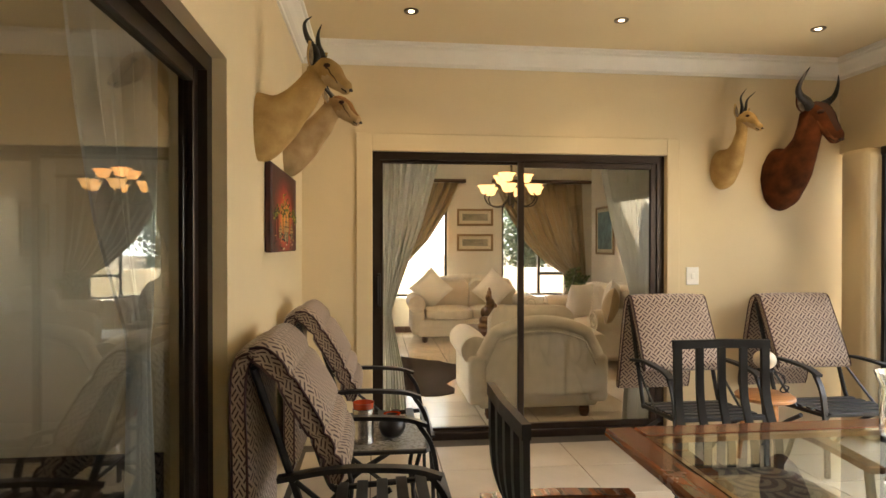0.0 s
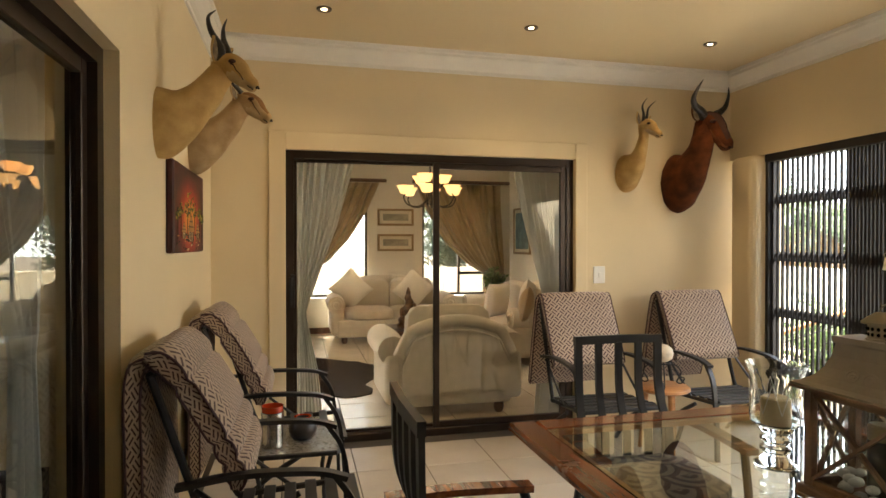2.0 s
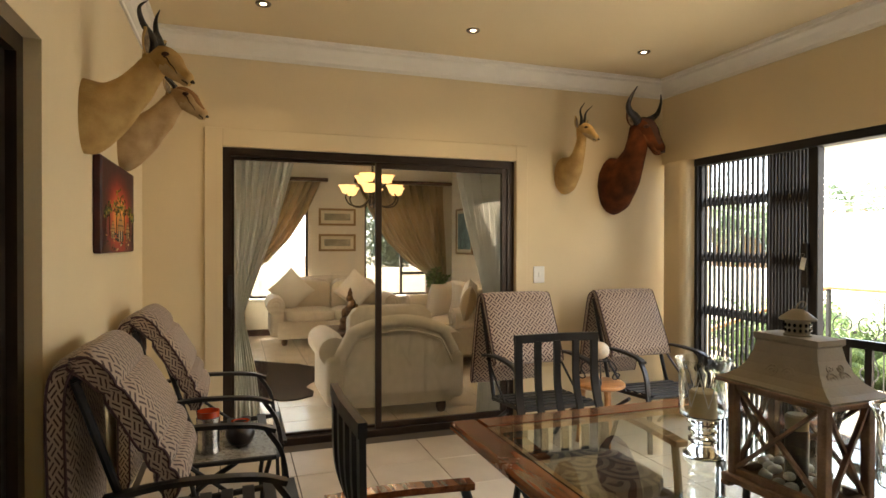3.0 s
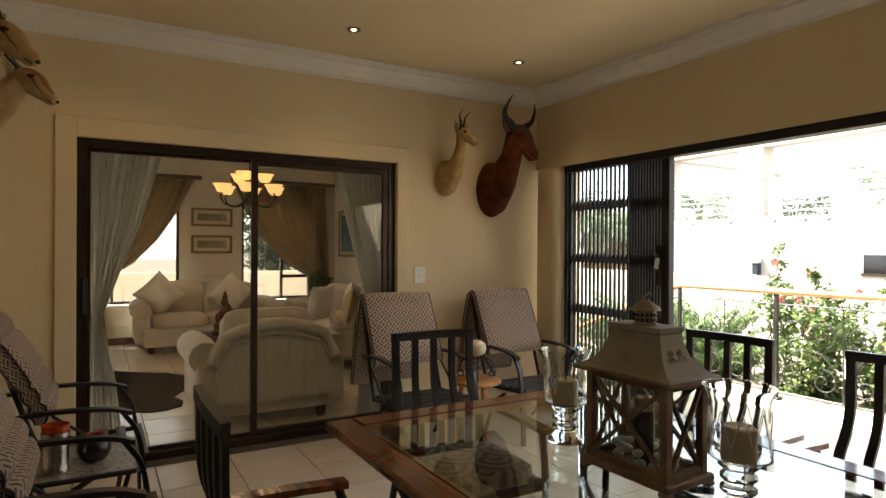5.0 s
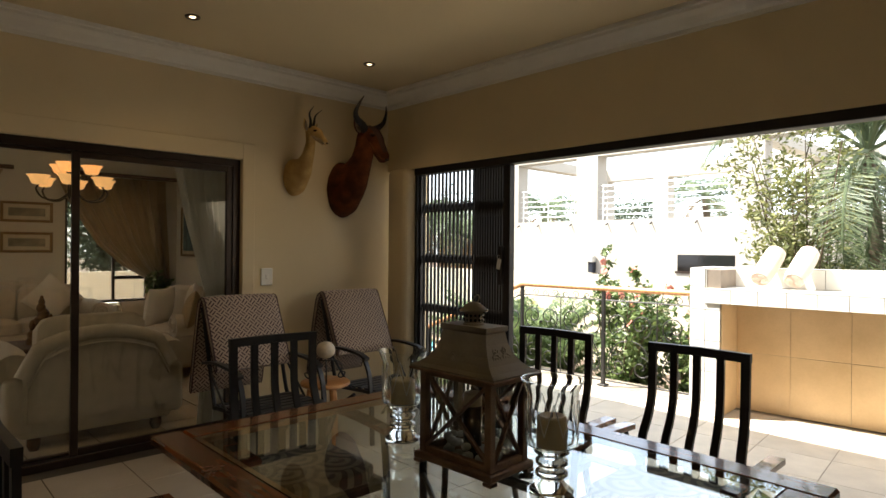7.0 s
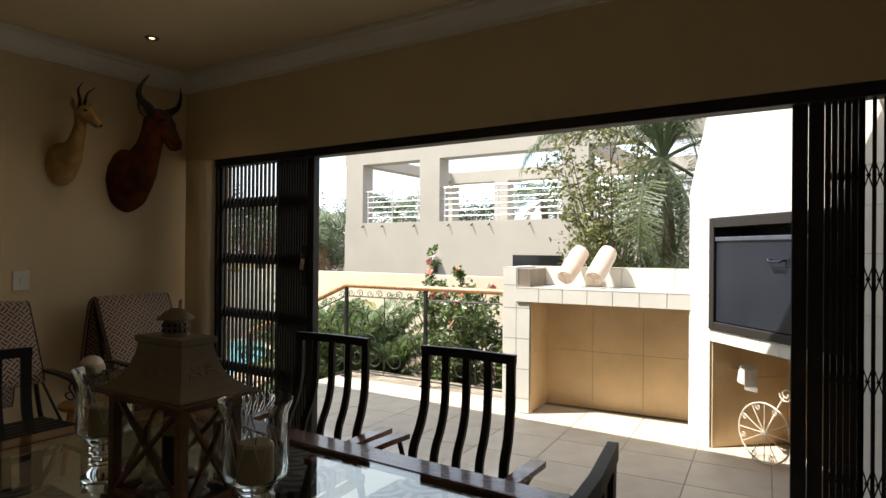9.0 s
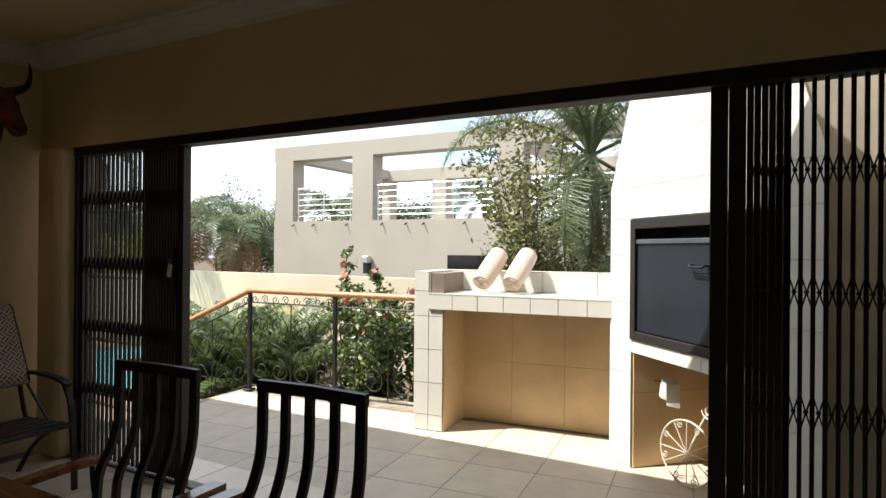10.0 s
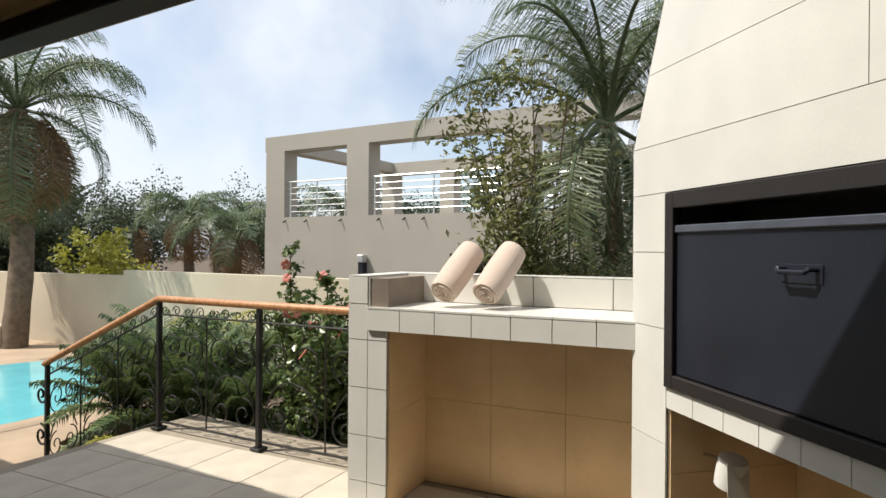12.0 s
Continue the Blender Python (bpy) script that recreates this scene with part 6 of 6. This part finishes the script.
        nose = Vector(mz[:3]) + sd * (s * mz[3] * 0.6) + fwd * 0.006 + upv * mz[4] * 0.3
        merge(b, ball(*nose, 0.007 * big, 0.007 * big, 0.006 * big, u=8, v=6), None, 2)
    merge(b, ball(*(Vector(mz[:3]) + upv * mz[4] * 0.3), mz[3] * 0.75, mz[3] * 0.75, mz[4] * 0.42, u=12, v=8), None, 4)
    for s in (-1, 1):
        lip = [at(u, g, s) for u, g in ((0.74, -22), (0.84, -28), (0.92, -32), (0.98, -36))]
        merge(b, tube(curve3(lip, 4), 0.0035, 6), None, 2)
    ob = part(name, b, mats, smooth=True)
    ob.matrix_basis = m @ Matrix.Diagonal((scale, scale, scale, 1))
    return tagged(ob, label, "hunting trophy", "mounted antelope trophies")


def turned(base, rows_, angle, k=1.0):
    """Head rows given along -y from the poll, turned about z and set at base."""
    a = radians(angle)
    return [(base[0] + k * (x * math.cos(a) - y * math.sin(a)), base[1] + k * (x * math.sin(a) + y * math.cos(a)), base[2] + k * z, w * k, h * k) for x, y, z, w, h in rows_]


SKULL = ((0, 0.035, -0.005, 0.043, 0.052), (0, -0.025, 0.0, 0.056, 0.068), (0, -0.07, -0.022, 0.052, 0.066), (0, -0.105, -0.055, 0.041, 0.052), (0, -0.138, -0.085, 0.035, 0.041), (0, -0.16, -0.105, 0.033, 0.036), (0, -0.173, -0.117, 0.02, 0.022))
SPINE = [(0, 0.04, 0.0, 0.115, 0.165), (0, 0.0, 0.0, 0.117, 0.165), (0, -0.05, 0.0, 0.117, 0.16), (0, -0.11, 0.035, 0.1, 0.125), (0, -0.18, 0.11, 0.074, 0.09), (0, -0.24, 0.19, 0.056, 0.068), (0, -0.275, 0.255, 0.047, 0.057), (0, -0.28, 0.295, 0.036, 0.046)]
HORNS = ((0.022, 0.0, -0.02), (0.034, 0.02, 0.05), (0.062, 0.075, 0.105), (0.074, 0.105, 0.165), (0.055, 0.1, 0.22))
trophy("antelope_trophy", "pale fawn antelope shoulder mount with black lyre horns", pose(L + 0.002, 2.69, 1.95, 0, 0, 90), FURTAN, SPINE, turned((0, -0.285, 0.28), SKULL, -20, 0.92), tuple((x, y * 1.15, z * 0.84) for x, y, z in HORNS), 0.02, (0.06, 0.1, 0.03), 0.92)
trophy("antelope_trophy", "fawn antelope shoulder mount hung lower beside the other", pose(L + 0.002, 3.5, 1.98, 0, 0, 90), FURPALE, SPINE, turned((0, -0.285, 0.27), SKULL, -14, 0.95), tuple((x * 0.8, y, z * 0.4) for x, y, z in HORNS), 0.013, (0.09, 0.05, 0.03), 0.95, brow=FURBROW)
NECK = [(0, 0.04, 0.0, 0.105, 0.16), (0, 0.0, 0.0, 0.106, 0.16), (0, -0.06, 0.01, 0.1, 0.15), (0.015, -0.13, 0.07, 0.075, 0.1), (0.03, -0.18, 0.18, 0.048, 0.06), (0.04, -0.195, 0.28, 0.04, 0.046), (0.04, -0.19, 0.36, 0.036, 0.042)]
trophy("antelope_trophy", "small tan antelope shoulder mount with short upright horns", pose(3.8, W - 0.002, 2.0), FURTAN, NECK, turned((0.045, -0.19, 0.37), SKULL, 32, 0.84), ((0.02, 0, 0), (0.03, 0.02, 0.06), (0.055, 0.05, 0.12), (0.075, 0.03, 0.19)), 0.014, (0.085, 0.085, 0.02), 0.95, stripe=0)
BNECK = [(0, 0.04, 0.0, 0.165, 0.26), (0, 0.0, 0.0, 0.167, 0.26), (0.0, -0.08, 0.01, 0.162, 0.24), (0.02, -0.17, 0.09, 0.128, 0.18), (0.04, -0.235, 0.23, 0.095, 0.125), (0.065, -0.26, 0.37, 0.082, 0.1), (0.08, -0.25, 0.5, 0.066, 0.082)]
LONG = ((0, 0.035, 0.0, 0.042, 0.05), (0, -0.025, 0.0, 0.054, 0.066), (0, -0.062, -0.035, 0.05, 0.064), (0, -0.09, -0.082, 0.042, 0.052), (0, -0.115, -0.125, 0.038, 0.044), (0, -0.135, -0.152, 0.038, 0.04), (0, -0.147, -0.168, 0.024, 0.025))
trophy("hartebeest_trophy", "large dark red-brown antelope shoulder mount with kinked horns", pose(4.27, W - 0.002, 1.93), FURRED, BNECK, turned((0.085, -0.26, 0.49), LONG, 24, 1.4), ((0.03, 0, -0.01), (0.11, 0.02, 0.035), (0.2, 0.05, 0.06), (0.255, 0.07, 0.11), (0.245, 0.1, 0.19), (0.205, 0.13, 0.255)), 0.036, (0.17, 0.1, 0.05), 0.93, FURORANGE, FURDARK, FURDARK, 0)

# ---- picture on the left wall ----
art = thing("canvas_picture", "red and orange canvas painting of a thatched hut and tree", "painting", pose(L, 3.26, 1.606, 0, 0, 90))
sunset = painted_sunset("red_orange_painted_canvas", (0, 0, -0.05))
part("canvas", bx(-0.43, 0.43, -0.035, -0.001, -0.215, 0.215, 0.006), sunset, art)
INKS = {"hut": (0.2, 0.1, 0.04), "roof": (0.55, 0.3, 0.1), "leaf": (0.1, 0.15, 0.02), "yellow": (0.45, 0.38, 0.06), "dark": (0.02, 0.01, 0.008), "pale": (0.75, 0.6, 0.35)}
dab = random.Random(8)
strokes = bmesh.new()
INKNO = {k: i for i, k in enumerate(INKS)}
layer = [0]


def stroke(x, z, w, h, ink, turn=0):
    layer[0] += 1
    merge(strokes, ball(0, 0, 0, w, 0.0016, h, u=8, v=4), pose(x, -0.0358 - 0.000012 * layer[0], z, 0, turn, 0), INKNO[ink])


for x, z, r in ((0.0, 0.045, 0.1), (-0.1, 0.0, 0.07), (0.11, 0.01, 0.07), (-0.27, -0.01, 0.06), (0.27, -0.005, 0.065), (0.36, -0.03, 0.05), (-0.36, -0.03, 0.05)):
    stroke(x + 0.004, z - 0.07, 0.006, 0.07, "dark")
    for k in range(34):
        a, q = dab.uniform(0, 2 * math.pi), r * math.sqrt(dab.random())
        stroke(x + q * math.cos(a) * 1.15, z + q * math.sin(a) * 0.55, dab.uniform(0.008, 0.02), dab.uniform(0.003, 0.007), dab.choice(("leaf", "leaf", "yellow", "dark")), dab.uniform(-40, 40))
for x, z, k in ((0.0, -0.06, 1.0), (-0.2, -0.085, 0.6), (0.2, -0.08, 0.65)):
    for j in range(9):
        stroke(x, z - 0.005 + (4 - j) * 0.009 * k, (0.02 + 0.012 * j) * k, 0.006 * k, "roof" if j % 3 else "hut")
    for j in range(7):
        stroke(x + (j - 3) * 0.022 * k, z - 0.075 * k, 0.012 * k, 0.032 * k, ("hut", "pale", "dark")[j % 3])
for k in range(40):
    stroke(dab.uniform(-0.38, 0.38), dab.uniform(-0.2, -0.12), dab.uniform(0.01, 0.05), dab.uniform(0.003, 0.007), dab.choice(("dark", "hut", "roof", "pale", "dark")), dab.uniform(-8, 8))
tagged(part("brushwork", strokes, [mat("painted_" + k, v, 0.6, vary=0.2, scale=20) for k, v in INKS.items()], art), kind="stuff")

# ---- light switch, downlights ----
sw = thing("light_switch", "white plastic light switch on the cream wall", "light switch", pose(3.56, W, 1.19))
part("plate", bx(-0.05, 0.05, -0.012, -0.001, -0.068, 0.068, 0.004), WHITEPLASTIC, sw)
part("rocker", bx(-0.012, 0.012, -0.018, -0.012, -0.02, 0.02, 0.002), WHITEPLASTIC, sw)
for x in (1.385, 2.72, 4.075):
    d = thing("downlight", "recessed ceiling downlight with a nickel ring, switched on", "downlight", pose(x, 3.62, TOP), "ceiling downlights")
    part("ring", lathe([(0.022, -0.001), (0.046, -0.001), (0.046, -0.006), (0.042, -0.01), (0.032, -0.01), (0.022, -0.004)], 24, closed=False), RINGMETAL, d, smooth=True)
    part("lens", moved(lathe([(0.0, 0), (0.018, 0), (0.018, 0.002), (0, 0.002)], 20), pose(0, 0, -0.0065)), SPOT, d)
    part("baffle", moved(lathe([(0.0, 0), (0.0215, 0), (0.0215, 0.002), (0, 0.002)], 20), pose(0, 0, -0.0035)), BRONZE, d)
    lamp = new("downlight_beam", bpy.data.lights.new("downlight_beam", "SPOT"))
    lamp.data.energy, lamp.data.color, lamp.data.spot_size, lamp.data.spot_blend, lamp.data.shadow_soft_size = 0.9, (1.0, 0.72, 0.42), radians(120), 0.8, 0.03
    lamp.matrix_world = look((x, 3.62, TOP - 0.02), (x, 3.62, 0))


# ---- living room furniture ----
def sofa(label, m, width, depth=0.9, back_h=0.85, seats=2, hump=0.08, name="sofa"):
    """Faces local +y, origin at the middle of the rear edge on the floor."""
    s = thing(name, label, "sofa", m, "living room suite")
    hw = width / 2
    part("base", bx(-hw, hw, 0.06, depth, 0.09, 0.34, 0.03, seg=2), SOFA, s, smooth=True)
    for sx in (-1, 1):
        for y in (0.12, depth - 0.08):
            part("bun_foot", moved(lathe([(0.0, 0), (0.03, 0), (0.045, 0.04), (0.04, 0.09), (0, 0.09)], 14), pose(sx * (hw - 0.1), y, 0)), DARKWOOD, s, smooth=True)
        part("arm", bx(sx * hw - 0.09, sx * hw + 0.09, 0.04, depth - 0.02, 0.12, 0.52, 0.05, seg=3), SOFA, s, smooth=True)
        part("arm_roll", tube([(sx * (hw + 0.02), 0.1, 0.56), (sx * (hw + 0.02), depth * 0.5, 0.57), (sx * (hw + 0.02), depth, 0.56)], [0.12, 0.13, 0.125], 18), SOFA, s, smooth=True)
        part("scroll", moved(tube(spiral(0, 0, 0.1, 0.02, 0, 1.6), 0.012, 6), pose(sx * (hw + 0.02), depth + 0.005, 0.56)), SOFA, s, smooth=True)
    prof = []
    n = 20
    for k in range(n + 1):
        u = k / n * 2 - 1
        prof.append((u * (hw - 0.02), back_h - 0.06 + hump * (1 - u * u) * 1.4 - 0.14 * max(0, abs(u) - 0.8) / 0.2))
    outline = [(-hw + 0.02, 0.2)] + prof + [(hw - 0.02, 0.2)]
    bk = prism(outline, -0.22, 0.0)
    bmesh.ops.bevel(bk, geom=[e for e in bk.edges], offset=0.025, segments=2, affect="EDGES")
    part("backrest", moved(bk, Matrix.Rotation(radians(90), 4, "X")), SOFA, s, smooth=True)
    part("top_roll", tube([(x, 0.03, z - 0.02) for x, z in prof], 0.055, 12), SOFA, s, smooth=True)
    part("piping", tube([(x * 0.95, -0.012, z - 0.09) for x, z in prof], 0.009, 6), SOFA, s, smooth=True)
    for k in range(seats):
        w = (width - 0.24) / seats
        x = -hw + 0.12 + w * (k + 0.5)
        part("seat_cushion", puffed(w / 2, (depth - 0.2) / 2, 0.09, x, 0.25 + (depth - 0.2) / 2, 0.41, round_=5), SOFA, s, smooth=True)
        part("back_cushion", moved(puffed(w / 2, 0.1, 0.25, round_=5), pose(x, 0.3, 0.66, -12, 0, 0)), SOFA, s, smooth=True)
    return s


sofa("cream brocade loveseat with arched back seen from behind", pose(2.5, 4.68, 0), 1.0, 0.85, 0.74, 1, 0.1, "loveseat")
sofa("cream brocade sofa with rolled arms under the window", pose(2.6, 9.5, 0, 0, 0, 180), 1.64, 0.92, 0.86, 2)
sofa("cream brocade sofa along the living room wall", pose(4.55, 7.5, 0, 0, 0, 90), 1.9, 0.92, 0.84, 2)


def pillow(m, label, w=0.24, material=SOFAPILLOW):
    """A square scatter cushion with pinched corners."""
    b = bmesh.new()
    n = 12
    grids = []
    for s in (-1, 1):
        g = []
        for i in range(n + 1):
            row = []
            for j in range(n + 1):
                u, v = i / n * 2 - 1, j / n * 2 - 1
                t = 0.1 * ((1 - abs(u) ** 2.6) * (1 - abs(v) ** 2.6)) ** 0.55
                pinch = 1 - 0.07 * (1 - abs(v) ** 2) * abs(u) ** 6
                pinch2 = 1 - 0.07 * (1 - abs(u) ** 2) * abs(v) ** 6
                row.append(b.verts.new((u * w * pinch, s * t, v * w * pinch2)))
            g.append(row)
        grids.append(g)
        for i in range(n):
            for j in range(n):
                b.faces.new((g[i][j], g[i + 1][j], g[i + 1][j + 1], g[i][j + 1]))
    bmesh.ops.remove_doubles(b, verts=b.verts, dist=1e-4)
    bmesh.ops.recalc_face_normals(b, faces=b.faces)
    p = part("scatter_cushion", b, material, smooth=True)
    p.matrix_basis = m
    return tagged(p, label, "cushion", "scatter cushions")


pillow(pose(2.0, 8.98, 0.76, 14, 45, 0), "ivory scatter cushion set on its corner")
pillow(pose(2.95, 8.98, 0.74, 14, 40, 8), "ivory scatter cushion set on its corner")
pillow(pose(3.82, 7.55, 0.68, 10, 0, 35), "white square cushion on the sofa")
pillow(pose(4.05, 7.05, 0.74, 10, 10, 60), "cream square cushion on the sofa")
pillow(pose(3.85, 6.6, 0.68, 12, 20, 70), "tan square cushion on the sofa arm", 0.22, GOLDDRAPE)
hide = [(1.52 + 0.62 * math.cos(k / 36 * 2 * math.pi) * (1 + 0.22 * math.sin(5 * k / 36 * 2 * math.pi + 1) + 0.1 * math.sin(11 * k / 36 * 6.28)), 6.6 + 0.95 * math.sin(k / 36 * 2 * math.pi) * (1 + 0.18 * math.sin(4 * k / 36 * 2 * math.pi))) for k in range(36)]
rug = part("hide_rug", prism(hide, 0.0, 0.008), HIDE)
tagged(rug, "dark brown cowhide rug on the living room tiles", "rug")
coffee = thing("coffee_table", "low dark carved wooden coffee table", "coffee table", pose(2.75, 6.9, 0))
part("top", bx(-0.55, 0.55, -0.35, 0.35, 0.4, 0.45, 0.01), DARKWOOD, coffee)
for sx in (-1, 1):
    for sy in (-1, 1):
        part("leg", bx(sx * 0.47 - 0.035, sx * 0.47 + 0.035, sy * 0.28 - 0.035, sy * 0.28 + 0.035, 0, 0.4, 0.006), DARKWOOD, coffee)
fig = bmesh.new()
lathe([(0.0, 0), (0.13, 0), (0.135, 0.03), (0.11, 0.06), (0.12, 0.1), (0.085, 0.14), (0.0, 0.14)], 14, bm=fig)
for x, y, z, a, c, h in ((0, 0, 0.2, 0.075, 0.06, 0.08), (0.02, 0, 0.28, 0.055, 0.05, 0.07), (0.0, 0, 0.35, 0.042, 0.04, 0.05), (0.005, 0, 0.41, 0.03, 0.03, 0.038), (0.005, 0, 0.445, 0.018, 0.018, 0.03), (-0.07, 0, 0.18, 0.03, 0.04, 0.06), (0.085, 0, 0.2, 0.02, 0.025, 0.09)):
    merge(fig, ball(x, y, z, a, c, h, u=12, v=8))
figure = part("figurine", moved(fig, pose(2.49, 6.9, 0.45)), mat("bronze_gilt_figurine", (0.22, 0.12, 0.05), 0.35, 0.6, vary=0.4, scale=25), smooth=True)
tagged(figure, "bronze gilt figurine on the coffee table", "figurine")


def framed(m, w, h, label, ink):
    f = thing("framed_picture", label, "picture", m, "framed living room pictures")
    gold = mat("dull_gold_frame", (0.25, 0.15, 0.06), 0.4, 0.3, vary=0.2)
    for p, q, z0, z1 in ((-w, -w + 0.035, -h, h), (w - 0.035, w, -h, h), (-w + 0.035, w - 0.035, -h, -h + 0.035), (-w + 0.035, w - 0.035, h - 0.035, h)):
        part("frame", bx(p, q, -0.03, -0.002, z0, z1, 0.006), DARKWOOD if w < 0.25 else gold, f)
    part("mount", bx(-w + 0.035, w - 0.035, -0.012, -0.003, -h + 0.035, h - 0.035), mat("cream_picture_mount", (0.6, 0.52, 0.38), 0.7), f)
    part("print", bx(-w + 0.09, w - 0.09, -0.0165, -0.0125, -h + 0.085, h - 0.085), ink, f)


scene_ink = mat("faded_landscape_print", (0.2, 0.17, 0.11), 0.6, vary=0.4, scale=9, two=(0.4, 0.36, 0.26), stain=(0.06, 0.06, 0.045))
framed(pose(2.79, FAR, 1.875), 0.3, 0.14, "long framed landscape print above the sofa", scene_ink)
framed(pose(2.79, FAR, 1.46), 0.3, 0.14, "long framed landscape print above the sofa", scene_ink)
framed(pose(R, 9.08, 1.65, 0, 0, -90), 0.37, 0.38, "upright framed print on the side wall", mat("blue_green_print", (0.12, 0.2, 0.22), 0.6, vary=0.4, scale=8))

chand = thing("chandelier", "wrought iron chandelier with lit amber glass bowls", "chandelier", pose(2.78, 7.0, -0.07))
part("stem", tube([(0, 0, 2.8), (0, 0, 2.0)], 0.014, 8), IRON, chand)
part("hub", lathe([(0.0, 1.97), (0.03, 1.98), (0.05, 2.03), (0.03, 2.1), (0.045, 2.2), (0.02, 2.3), (0, 2.31)], 14), IRON, chand, smooth=True)
part("canopy", lathe([(0, 2.79), (0.05, 2.8), (0.07, 2.845), (0, 2.848)], 14), IRON, chand)


def bowl_shade(x, y, z):
    part("shade", moved(lathe([(0.03, 0.0), (0.058, 0.008), (0.07, 0.035), (0.082, 0.07), (0.106, 0.094), (0.1, 0.096), (0.077, 0.073), (0.064, 0.035), (0.05, 0.014), (0.0, 0.01)], 20), pose(x, y, z)), LAMPGLASS, chand, "lit amber glass bowl", smooth=True)


for k in range(6):
    a = k / 6 * 2 * math.pi + 0.2
    c, s = math.cos(a), math.sin(a)
    part("arm", tube(curve3([(0.03 * c, 0.03 * s, 2.05), (0.14 * c, 0.14 * s, 1.96), (0.28 * c, 0.28 * s, 1.97), (0.34 * c, 0.34 * s, 2.05), (0.32 * c, 0.32 * s, 2.1)], 6), 0.009, 6), IRON, chand, smooth=True)
    bowl_shade(0.32 * c, 0.32 * s, 2.1)
for k in range(3):
    a = k / 3 * 2 * math.pi
    c, s = math.cos(a), math.sin(a)
    part("arm", tube(curve3([(0.02 * c, 0.02 * s, 2.25), (0.1 * c, 0.1 * s, 2.18), (0.17 * c, 0.17 * s, 2.24)], 6), 0.008, 6), IRON, chand, smooth=True)
    bowl_shade(0.17 * c, 0.17 * s, 2.24)
bulb = new("chandelier_light", bpy.data.lights.new("chandelier_light", "POINT"))
bulb.data.energy, bulb.data.color, bulb.data.shadow_soft_size = 4.5, (1.0, 0.8, 0.58), 0.03
bulb.location = (2.695, 7.147, 2.225)
shrub("leafy pot plant on a pedestal in the living room corner", (4.3, 9.2, 0.62), 0.4, 0.2, BUSHLEAF, 77, 500, 0.08, 6, "house_plant", "house plant")
ped = part("plant_pedestal", moved(lathe([(0.0, 0), (0.16, 0), (0.16, 0.04), (0.07, 0.08), (0.06, 0.4), (0.12, 0.45), (0.16, 0.47), (0.14, 0.62), (0, 0.62)], 18), pose(4.3, 9.2, 0)), DARKWOOD, smooth=True)
tagged(ped, "dark wooden plant pedestal with a pot", "pedestal")

# ---- floor tiles ----
def tile_mesh(name, w, h, material):
    b = bx(-w / 2 + 0.003, w / 2 - 0.003, -h / 2 + 0.003, h / 2 - 0.003, -0.012, 0.0, 0.0015)
    me = bpy.data.meshes.new(name)
    b.to_mesh(me)
    b.free()
    me.materials.append(material)
    return me


def lay(parent, mesh, m, name="tile"):
    ob = new(name, mesh)
    ob.parent = parent
    ob.matrix_basis = m
    return ob


T = 0.45
inner = tile_mesh("floor_tile", T, T, FLOORTILE)
living = [o for o in scene.objects if o.name == "floor_living"][0]
for i in range(-4, 6):
    for j in range(-16, 1):
        x, y = 2.485 + T * (i + 0.5), 4.15 + T * (j + 0.5)
        if L - 0.1 < x < R + 0.2 and NEAR < y < W + 0.1:
            lay(floor, inner, pose(x, y, 0))
for i in range(-5, 6):
    for j in range(0, 13):
        x, y = 2.485 + T * (i + 0.5), W + 0.16 + T * (j + 0.5)
        if 0.0 < x < R - 0.1 and y < FAR:
            lay(living, inner, pose(x, y, 0))
slab_ob = [o for o in scene.objects if o.name == "patio_slab"][0]
TP = 0.475
outer = tile_mesh("patio_tile", TP, TP, PATIOTILE)
for i in range(-4, 2):
    for j in range(-8, 6):
        m = PATIO @ pose(-0.56 + TP * (i + 0.5), -0.13 + TP * (j + 0.5), -0.004)
        x, y = m.translation.x, m.translation.y
        if x > R + 0.3 and x < 7.2 and -1.5 < y < 4.3:
            lay(slab_ob, outer, m)
